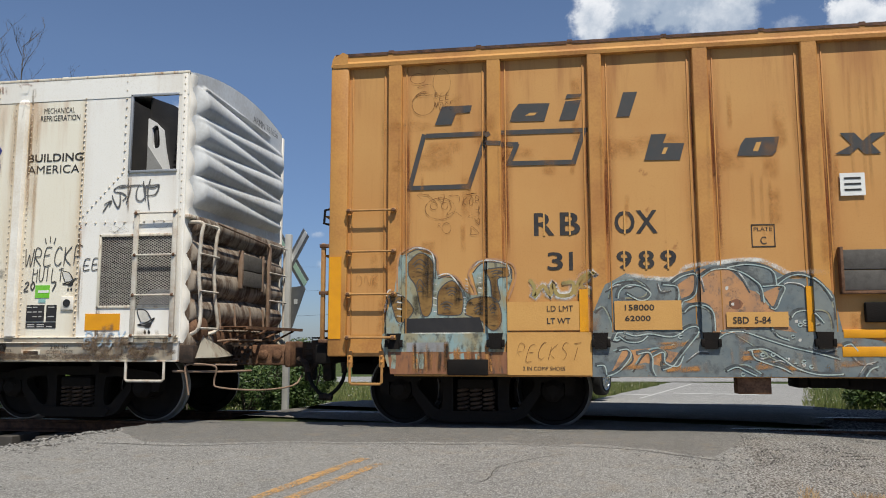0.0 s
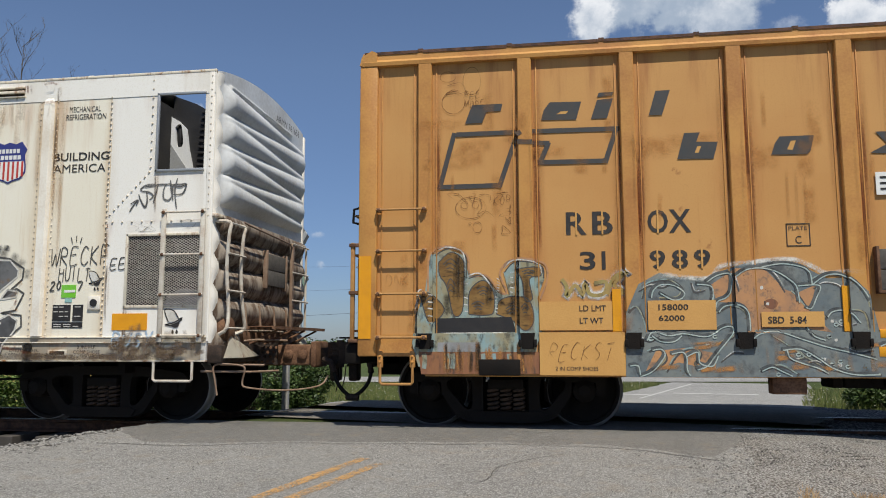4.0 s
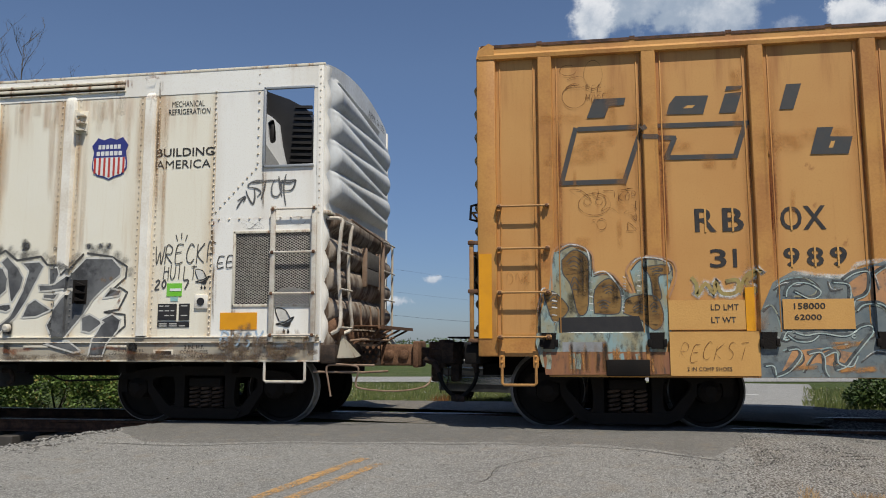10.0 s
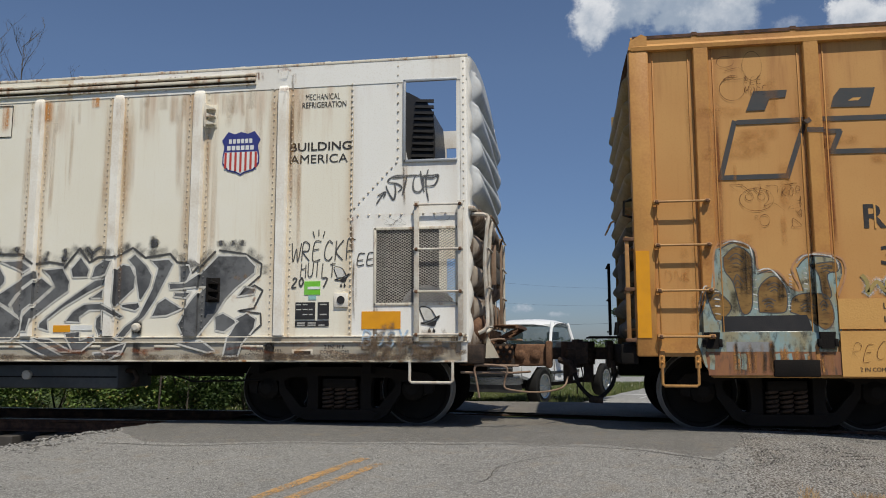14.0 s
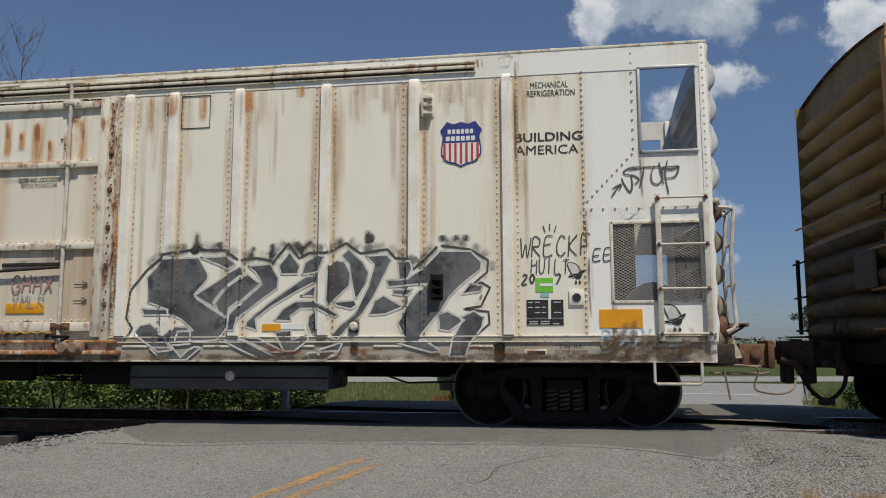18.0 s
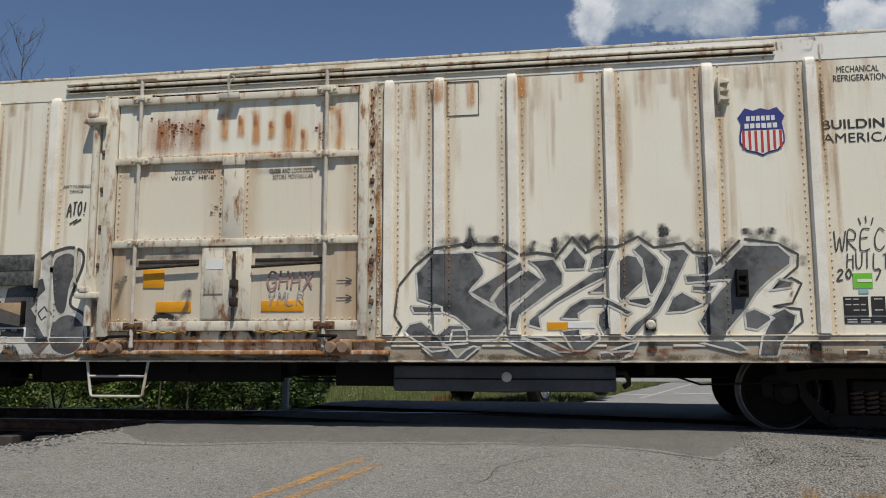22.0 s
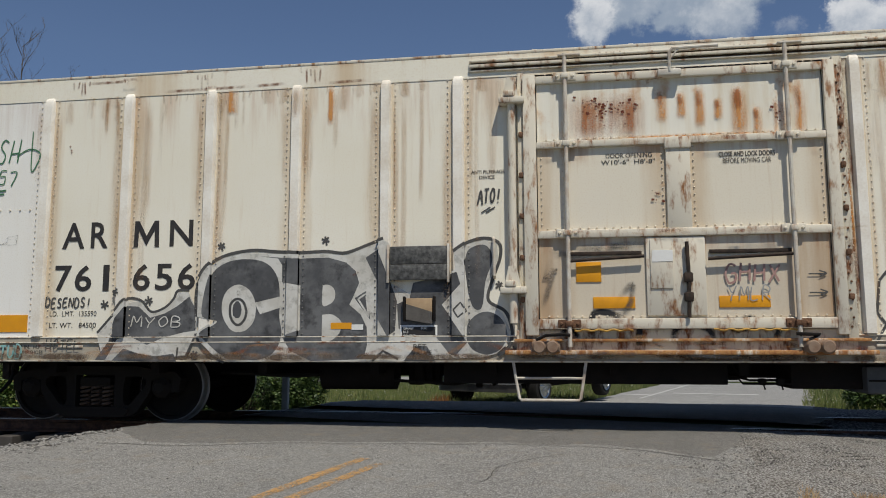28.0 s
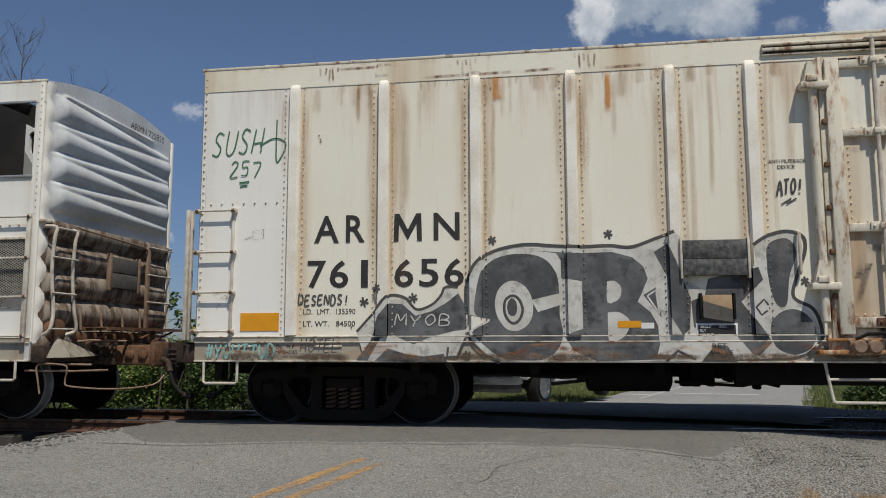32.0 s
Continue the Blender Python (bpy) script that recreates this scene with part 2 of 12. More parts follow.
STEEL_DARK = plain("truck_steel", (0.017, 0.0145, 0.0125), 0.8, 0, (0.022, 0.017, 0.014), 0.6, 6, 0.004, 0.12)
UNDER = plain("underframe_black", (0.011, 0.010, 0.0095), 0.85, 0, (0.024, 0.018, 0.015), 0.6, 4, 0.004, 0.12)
TREAD = plain("wheel_tread", (0.30, 0.285, 0.27), 0.5, 0.2, (0.20, 0.17, 0.15), 0.5, 10)
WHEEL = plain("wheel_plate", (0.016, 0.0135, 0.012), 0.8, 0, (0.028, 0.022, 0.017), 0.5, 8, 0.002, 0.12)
SPRING = rusty("spring_dust", (0.035, 0.024, 0.018), (0.13, 0.085, 0.06))
COUPLER = rusty("coupler_rust", (0.022, 0.017, 0.014), (0.070, 0.046, 0.034))
RUST = rusty("bare_rust", (0.09, 0.045, 0.026), (0.22, 0.12, 0.07))
LEVER = plain("pale_rusty_rod", (0.27, 0.195, 0.14), 0.65, 0, (0.16, 0.08, 0.045), 0.8, 12)
SCREEN = plain("screen_wire", (0.33, 0.32, 0.30), 0.6, 0.2, (0.14, 0.11, 0.09), 0.5, 8)
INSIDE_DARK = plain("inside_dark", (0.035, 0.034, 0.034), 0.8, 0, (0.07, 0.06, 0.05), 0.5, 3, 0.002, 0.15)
RIVET = plain("rivet_paint", (0.66, 0.60, 0.50), 0.6, 0, (0.40, 0.28, 0.17), 0.4, 6)
RIVET_SPRAYED = plain("rivet_sprayed", (0.16, 0.158, 0.155), 0.7, 0, (0.09, 0.088, 0.085), 0.5, 9)
RUBBER = plain("rubber", (0.014, 0.014, 0.014), 0.8, 0, (0.03, 0.028, 0.026), 0.4, 12, 0.002, 0.15)
GALV = plain("galvanised_steel", (0.45, 0.46, 0.47), 0.45, 0.6, (0.24, 0.23, 0.22), 0.4, 6)
BAR = plain("grab_iron", (0.60, 0.57, 0.50), 0.5, 0, (0.28, 0.14, 0.06), 0.6, 9)
BAR_ORANGE = plain("grab_iron_orange", (0.42, 0.225, 0.07), 0.5, 0, (0.18, 0.06, 0.03), 0.6, 9)
WOOD_OLD = plain("old_board", (0.12, 0.11, 0.10), 0.85, 0, (0.05, 0.045, 0.04), 0.6, 14, 0.006)
WOOD_TAN = plain("new_board", (0.42, 0.30, 0.18), 0.8, 0, (0.22, 0.14, 0.08), 0.5, 10, 0.004)
INSIDE = plain("inside_grey", (0.30, 0.31, 0.32), 0.7, 0, (0.14, 0.13, 0.12), 0.5, 3)
SPRAY_GREY = sprayed("spray_dark_grey", (0.075, 0.077, 0.082), (0.15, 0.152, 0.156), (0.045, 0.045, 0.048), 1.0, 0.45, 2.4)
SPRAY_WHITE = sprayed("spray_white", (0.62, 0.61, 0.575), (0.52, 0.50, 0.455), (0.34, 0.33, 0.30), 1.0, 0.55, 4.0)
SPRAY_BLACK = plain("spray_black", (0.06, 0.06, 0.06), 0.65, 0, (0.12, 0.11, 0.10), 0.5, 5)
SPRAY_GREEN = plain("spray_green", (0.05, 0.16, 0.08), 0.6, 0, (0.09, 0.2, 0.12), 0.4, 9)
SPRAY_TEAL = plain("spray_teal", (0.22, 0.46, 0.45), 0.6, 0, (0.40, 0.52, 0.5), 0.5, 9)
SPRAY_BLUE = sprayed("spray_blue_grey", (0.13, 0.16, 0.175), (0.20, 0.22, 0.21), (0.085, 0.09, 0.095), 1.0, 0.75, 2.6)
SPRAY_SKY = sprayed("spray_light_blue", (0.25, 0.36, 0.37), (0.30, 0.27, 0.17), (0.05, 0.045, 0.04), 0.6, 0.8, 5.0)
SPRAY_BROWN = sprayed("spray_brown", (0.26, 0.15, 0.05), (0.16, 0.085, 0.03), (0.02, 0.018, 0.015), 2.4, 0.3, 4.0)
SPRAY_RED = sprayed("spray_red", (0.30, 0.14, 0.065), (0.22, 0.10, 0.06), (0.06, 0.05, 0.045), 0.25, 0.75, 7.0)
SPRAY_PEACH = sprayed("spray_peach", (0.50, 0.26, 0.12), (0.40, 0.22, 0.12), (0.16, 0.13, 0.11), 1.0, 0.7, 4.0)
SPRAY_OLIVE = sprayed("spray_olive", (0.30, 0.26, 0.10), (0.38, 0.27, 0.10), (0.2, 0.17, 0.08), 1.0, 0.7, 6.0)
LABEL_WHITE = plain("sticker_white", (0.78, 0.78, 0.76), 0.5, 0, (0.5, 0.48, 0.42), 0.3, 8)
PALE_TEXT = plain("pale_stencil", (0.50, 0.49, 0.46), 0.6, 0, (0.3, 0.29, 0.27), 0.4, 20)
LABEL_GREEN = plain("sticker_green", (0.16, 0.52, 0.03), 0.5, 0, (0.3, 0.5, 0.2), 0.3, 8)
SHIELD_BLUE = plain("shield_blue", (0.03, 0.04, 0.21), 0.5, 0, (0.08, 0.08, 0.2), 0.3, 7)
SHIELD_RED = plain("shield_red", (0.48, 0.04, 0.035), 0.5, 0, (0.4, 0.12, 0.08), 0.4, 7)
PATCH = plain("fresh_patch_paint", (0.60, 0.33, 0.10), 0.55, 0, (0.45, 0.22, 0.06), 0.4, 3)
n = Nodes("clear_car_glass")
n.put(n.b.inputs["Alpha"], n.ramp(n.noise(n.place(), 3, 3), 0.3, 0.7, 0.30, 0.40))
CLEAR_GLASS = n.done((0.05, 0.075, 0.075), 0.04, spec=0.7)
TRUCK_WHITE = plain("truck_white", (0.72, 0.73, 0.74), 0.25, 0, (0.45, 0.44, 0.42), 0.2, 3, 0.0, 0.6)
TRUCK_GREY = plain("truck_grey", (0.016, 0.017, 0.018), 0.4, 0, (0.12, 0.11, 0.10), 0.3, 4)
CHROME = plain("chrome", (0.36, 0.37, 0.38), 0.16, 1.0, (0.4, 0.39, 0.38), 0.3, 9)
LAMP_GLASS = plain("lamp_lens", (0.7, 0.7, 0.68), 0.1, 0, (0.5, 0.5, 0.48), 0.2, 9, 0, 0.7)
SIGN_BACK = plain("sign_back", (0.16, 0.165, 0.17), 0.45, 0.3, (0.3, 0.3, 0.3), 0.3, 6)
POST_GREY = plain("post_grey", (0.42, 0.42, 0.41), 0.7, 0, (0.25, 0.24, 0.22), 0.5, 5)
POLE_WOOD = plain("pole_wood", (0.22, 0.19, 0.16), 0.85, 0, (0.12, 0.10, 0.08), 0.5, 4)
BARK = plain("bark", (0.10, 0.085, 0.07), 0.9, 0, (0.05, 0.04, 0.03), 0.5, 9, 0.008)
RAIL_SIDE = rusty("rail_rust", (0.05, 0.026, 0.017), (0.14, 0.07, 0.042))
RAIL_TOP = plain("rail_head", (0.40, 0.39, 0.38), 0.3, 0.95, (0.16, 0.13, 0.11), 0.4, 6)
TIE = plain("tie_wood", (0.055, 0.048, 0.042), 0.9, 0, (0.11, 0.10, 0.09), 0.5, 7, 0.006)

# ---- mesh helpers ----
from mathutils.geometry import delaunay_2d_cdt, tessellate_polygon

ORIGIN = {}


def thing(name, at, label="", category="", group="", kind=""):
    """An Empty at the base of a thing; its parts are written in the same coordinates as the place."""
    ob = new(name)
    ob.empty_display_size = 0.2
    ob.matrix_world = pose(*at)
    ORIGIN[ob.name] = Vector(at)
    return tagged(ob, label, category, group, kind)


def finish(name, bm, mat, smooth=None):
    me = bpy.data.meshes.new(name)
    bmesh.ops.recalc_face_normals(bm, faces=bm.faces)
    bm.to_mesh(me)
    bm.free()
    mats = mat if isinstance(mat, (list, tuple)) else [mat]
    for m in mats:
        me.materials.append(m)
    if smooth is not None:
        me.shade_smooth()
        me.set_sharp_from_angle(angle=radians(smooth))
    return me


def part(name, bm, mat, parent, label="", smooth=35, kind=""):
    """One bmesh as ONE mesh object under a thing or under a part."""
    o = ORIGIN[parent.name]
    bmesh.ops.translate(bm, verts=bm.verts, vec=-o)
    ob = new(name, finish(name, bm, mat, smooth))
    ob.parent = parent
    ORIGIN[ob.name] = o
    return tagged(ob, label, "", "", kind)


def solo(name, bm, mat, label="", category="", group="", kind="", smooth=35):
    """A thing of one mesh."""
    ob = new(name, finish(name, bm, mat, smooth))
    ORIGIN[ob.name] = Vector((0, 0, 0))
    return tagged(ob, label, category, group, kind)


def box(bm, x0, x1, y0, y1, z0, z1, r=0.0, turn=None, mi=0):
    vs = [bm.verts.new((x, y, z)) for x in (x0, x1) for y in (y0, y1) for z in (z0, z1)]
    fs = [bm.faces.new([vs[i] for i in f]) for f in ((0, 1, 3, 2), (4, 6, 7, 5), (0, 4, 5, 1), (2, 3, 7, 6), (0, 2, 6, 4), (1, 5, 7, 3))]
    for f in fs:
        f.material_index = mi
    if r > 0:
        es = list({e for f in fs for e in f.edges})
        out = bmesh.ops.bevel(bm, geom=es, offset=min(r, 0.45 * min(abs(x1 - x0), abs(y1 - y0), abs(z1 - z0))), segments=2, profile=0.5, affect="EDGES")
        vs = list({v for f in out["faces"] for v in f.verts})
    if turn is not None:
        bmesh.ops.transform(bm, matrix=turn, verts=vs)
    return vs


def tube(bm, pts, r, seg=8, closed=False):
    """A bent round bar along pts."""
    pts = [Vector(p) for p in pts]
    rings = []
    n = len(pts)
    side = None
    for i, p in enumerate(pts):
        a = pts[i - 1] if i else pts[0]
        b = pts[i + 1] if i < n - 1 else pts[-1]
        d = (b - a).normalized()
        if side is None:
            side = d.orthogonal().normalized()
        side = (side - d * side.dot(d)).normalized()
        up = d.cross(side)
        rr = r[i] if isinstance(r, (list, tuple)) else r
        rings.append([bm.verts.new(p + (side * math.cos(2 * math.pi * k / seg) + up * math.sin(2 * math.pi * k / seg)) * rr) for k in range(seg)])
    for a, b in zip(rings, rings[1:]):
        for k in range(seg):
            bm.faces.new((a[k], a[(k + 1) % seg], b[(k + 1) % seg], b[k]))
    bm.faces.new(rings[0][::-1])
    bm.faces.new(rings[-1])


def lathe(bm, rings, mid, axis="y", seg=32, mi=None):
    """Turns (radius, along) pairs about an axis through mid."""
    mid = Vector(mid)
    rows = []
    for r, a in rings:
        row = []
        for k in range(seg):
            c, s = r * math.cos(2 * math.pi * k / seg), r * math.sin(2 * math.pi * k / seg)
            row.append(bm.verts.new(mid + Vector({"x": (a, c, s), "y": (c, a, s), "z": (c, s, a)}[axis])))
        rows.append(row)
    for i, (a, b) in enumerate(zip(rows, rows[1:])):
        for k in range(seg):
            f = bm.faces.new((a[k], a[(k + 1) % seg], b[(k + 1) % seg], b[k]))
            if mi:
                f.material_index = mi[i]
    for row in (rows[0], rows[-1]):
        bm.faces.new(row)


def prism(bm, poly, y0, y1, axis="y"):
    """A flat outline in x, z pushed from y0 to y1 (or in y, z along x; or in x, y along z)."""
    def at(p, d):
        return {"y": (p[0], d, p[1]), "x": (d, p[0], p[1]), "z": (p[0], p[1], d)}[axis]
    a = [bm.verts.new(at(p, y0)) for p in poly]
    b = [bm.verts.new(at(p, y1)) for p in poly]
    bm.faces.new(a)
    bm.faces.new(b[::-1])
    for i in range(len(poly)):
        j = (i + 1) % len(poly)
        bm.faces.new((a[i], b[i], b[j], a[j]))


def sheet(bm, x0, x1, z0, z1, y, thick=0.004, nx=6, nz=14, dent=0.004, seed=0.0, front=-1):
    """A steel panel with shallow dents; u runs across it, v up it."""
    uv = bm.loops.layers.uv.verify()
    grid = []
    for j in range(nz + 1):
        row = []
        for i in range(nx + 1):
            u, v = i / nx, j / nz
            x, z = x0 + (x1 - x0) * u, z0 + (z1 - z0) * v
            e = min(1.0, 6 * min(u, 1 - u)) * min(1.0, 8 * min(v, 1 - v))
            d = noise.noise(Vector((x * 1.7 + seed, z * 1.3, seed))) * dent * e
            row.append((bm.verts.new((x, y + d, z)), u, v))
        grid.append(row)
    for j in range(nz):
        for i in range(nx):
            q = (grid[j][i], grid[j][i + 1], grid[j + 1][i + 1], grid[j + 1][i])
            f = bm.faces.new([a[0] for a in q])
            for loop, a in zip(f.loops, q):
                loop[uv].uv = (a[1], a[2])
    back = [bm.verts.new((x, y - front * thick + 0.006 * -front, z)) for x, z in ((x0, z0), (x1, z0), (x1, z1), (x0, z1))]
    bm.faces.new(back)


def domes(bm, spots, r=0.012, h=0.009, seg=6):
    """Rivet heads on a face that looks to -y."""
    for x, y, z in spots:
        base = [bm.verts.new((x + r * math.cos(2 * math.pi * k / seg), y, z + r * math.sin(2 * math.pi * k / seg))) for k in range(seg)]
        top = [bm.verts.new((x + 0.55 * r * math.cos(2 * math.pi * k / seg), y - h, z + 0.55 * r * math.sin(2 * math.pi * k / seg))) for k in range(seg)]
        for k in range(seg):
            bm.faces.new((base[k], base[(k + 1) % seg], top[(k + 1) % seg], top[k]))
        bm.faces.new(top)


def span(a, b, step):
    n = max(1, round(abs(b - a) / step))
    return [a + (b - a) * i / n for i in range(n + 1)]


def smooth_line(pts, n=8):
    """A curve through the points."""
    pts = [Vector((*p, 0)) for p in pts]
    if len(pts) < 3:
        return [(p.x, p.y) for p in pts]
    out = []
    for i in range(len(pts) - 1):
        p0, p1, p2, p3 = pts[max(i - 1, 0)], pts[i], pts[i + 1], pts[min(i + 2, len(pts) - 1)]
        for k in range(n):
            t = k / n
            q = 0.5 * ((2 * p1) + (p2 - p0) * t + (2 * p0 - 5 * p1 + 4 * p2 - p3) * t * t + (3 * p1 - p0 - 3 * p2 + p3) * t ** 3)
            out.append((q.x, q.y))
    out.append((pts[-1].x, pts[-1].y))
    return out


def clip_strip(poly, lo, hi):
    """The part of an outline between two upright lines."""
    for sign, edge in ((1, lo), (-1, hi)):
        out = []
        for i, p in enumerate(poly):
            q = poly[(i + 1) % len(poly)]
            a, b = sign * (p[0] - edge), sign * (q[0] - edge)
            if a >= 0:
                out.append(p)
            if a * b < 0:
                t = a / (a - b)
                out.append((edge, p[1] + (q[1] - p[1]) * t))
        poly = out
        if len(poly) < 3:
            return []
    return poly


def paint_fill(bm, poly, face, lift, z_low, y_low):
    """A filled outline sprayed on a side whose face stands at y between x0 and x1, and at y_low below z_low."""
    verts, _, tris, _, _, _ = delaunay_2d_cdt([Vector(p) for p in poly], [], [list(range(len(poly)))], 1, 0.0005)

    def lay(pts):
        bm.faces.new([bm.verts.new(p) for p in pts])
    for t in tris:
        tri = [(verts[i].x, verts[i].y) for i in t]
        last = None
        for lo, hi, y in sorted(face):
            p = clip_strip(tri, lo, hi)
            if len(p) < 3:
                last = None
                continue
            high, low = flip(clip_strip(flip(p), z_low, 99.0)), flip(clip_strip(flip(p), -99.0, z_low))
            if len(high) > 2:
                lay([(a, y - lift, b) for a, b in high])
            if len(low) > 2:
                lay([(a, y_low - lift, b) for a, b in low])
            xs = [a for a, b in high if abs(b - z_low) < 1e-6]
            if len(high) > 2 and len(low) > 2 and len(xs) > 1 and max(xs) - min(xs) > 1e-4:
                lay([(min(xs), y - lift, z_low), (max(xs), y - lift, z_low), (max(xs), y_low - lift, z_low), (min(xs), y_low - lift, z_low)])
            zs = [b for a, b in high if abs(a - lo) < 1e-6]
            if last is not None and len(zs) > 1 and max(zs) - min(zs) > 1e-4:
                lay([(lo, last - lift, min(zs)), (lo, last - lift, max(zs)), (lo, y - lift, max(zs)), (lo, y - lift, min(zs))])
            last = y
    bmesh.ops.remove_doubles(bm, verts=bm.verts, dist=0.00002)


def paint_line(bm, pts, width, face, lift=0.006, curve=6, taper=False):
    """A sprayed or drawn line that follows the side over its ribs."""
    line = smooth_line(pts, curve) if curve else list(pts)
    fine = []
    for a, b in zip(line, line[1:]):
        for t in np.linspace(0, 1, max(1, int(math.hypot(b[0] - a[0], b[1] - a[1]) / 0.03)), endpoint=False):
            fine.append((a[0] + (b[0] - a[0]) * t, a[1] + (b[1] - a[1]) * t))
    fine.append(line[-1])
    n = len(fine)
    if n < 2:
        return

    def at(x):
        for lo, hi, y in face:
            if lo <= x < hi:
                return y
        return 0.0
    uv = bm.loops.layers.uv.verify()
    edges = []
    for i, p in enumerate(fine):
        a, b = fine[max(i - 1, 0)], fine[min(i + 1, n - 1)]
        dx, dz = b[0] - a[0], b[1] - a[1]
        d = math.hypot(dx, dz) or 1.0
        w = width / 2 * (1 - 0.6 * abs(2 * i / (n - 1) - 1) ** 3 if taper else 1.0)
        edges.append(((p[0] - dz / d * w, p[1] + dx / d * w), (p[0] + dz / d * w, p[1] - dx / d * w)))
    for i in range(n - 1):
        y = at((fine[i][0] + fine[i + 1][0]) / 2) - lift
        q = (edges[i][0], edges[i + 1][0], edges[i + 1][1], edges[i][1])
        f = bm.faces.new([bm.verts.new((x, y, z)) for x, z in q])
        for loop, st in zip(f.loops, ((i, 0), (i + 1, 0), (i + 1, 1), (i, 1))):
            loop[uv].uv = (st[0] / (n - 1), st[1])
        if i and abs(y - before) > 1e-6:
            f = bm.faces.new([bm.verts.new((edges[i][k][0], b, edges[i][k][1])) for k, b in ((0, before), (1, before), (1, y), (0, y))])
            for loop, st in zip(f.loops, (0, 1, 1, 0)):
                loop[uv].uv = (i / (n - 1), st)
        before = y
    bmesh.ops.remove_doubles(bm, verts=bm.verts, dist=0.00002)


def letters(text, x0, x1, z0, z1, y, mat, parent, name="lettering", bold=0.0, slant=0.0, label=""):
    """Painted words that fill the given width and height on a side that looks to -y."""
    cu = bpy.data.curves.new("words", "FONT")
    cu.body, cu.offset, cu.shear, cu.resolution_u = text, 0.0 if "M" in text else min(bold, 0.03) * 0.5, slant, 3
    ob = bpy.data.objects.new("words", cu)
    me = bpy.data.meshes.new_from_object(ob)
    bpy.data.objects.remove(ob)
    bpy.data.curves.remove(cu)
    co = [v.co.copy() for v in me.vertices]
    ax, bx = min(c.x for c in co), max(c.x for c in co)
    az, bz = min(c.y for c in co), max(c.y for c in co)
    bm = bmesh.new()
    bm.from_mesh(me)
    bpy.data.meshes.remove(me)
    for v in bm.verts:
        v.co = Vector((x0 + (v.co.x - ax) / (bx - ax) * (x1 - x0), y, z0 + (v.co.y - az) / (bz - az) * (z1 - z0)))
    return part(name, bm, mat, parent, label, None)


# ---- ground ----
ROAD_DIR = Vector((0.27, 0.963))


def ground_z(x, y):
    """Height of the land: level over the track, falling to both sides."""
    near = -0.05 * max(0.0, -1.0 - y) if y > -9 else -0.40
    far = -0.075 * max(0.0, min(y, 11.0) - 4.2) - 0.012 * max(0.0, min(y, 40.0) - 11.0)
    z = near + far
    c = x - 0.28 * (y - 1.5)                     # across the road
    off = max(0.0, -4.45 - c) if c < 0 else 0.13 * max(0.0, c - 2.4)
    if -9 < y < 6:
        z -= 0.32 * min(1.0, off / 0.9)
    elif y <= -9:
        z -= 0.32 * min(1.0, off / 0.9)
    else:
        z -= 0.32 * min(1.0, off / 0.9) * max(0.0, 1 - (y - 6) / 6)
    return z


def land(bm, xs, ys, lift=0.0, rough=0.0, skip=None):
    grid = [[bm.verts.new((x, y, ground_z(x, y) + lift + rough * noise.noise(Vector((x * 2.3, y * 2.3, 1.0))))) for x in xs] for y in ys]
    for j in range(len(ys) - 1):
        for i in range(len(xs) - 1):
            bm.faces.new((grid[j][i], grid[j][i + 1], grid[j + 1][i + 1], grid[j + 1][i]))


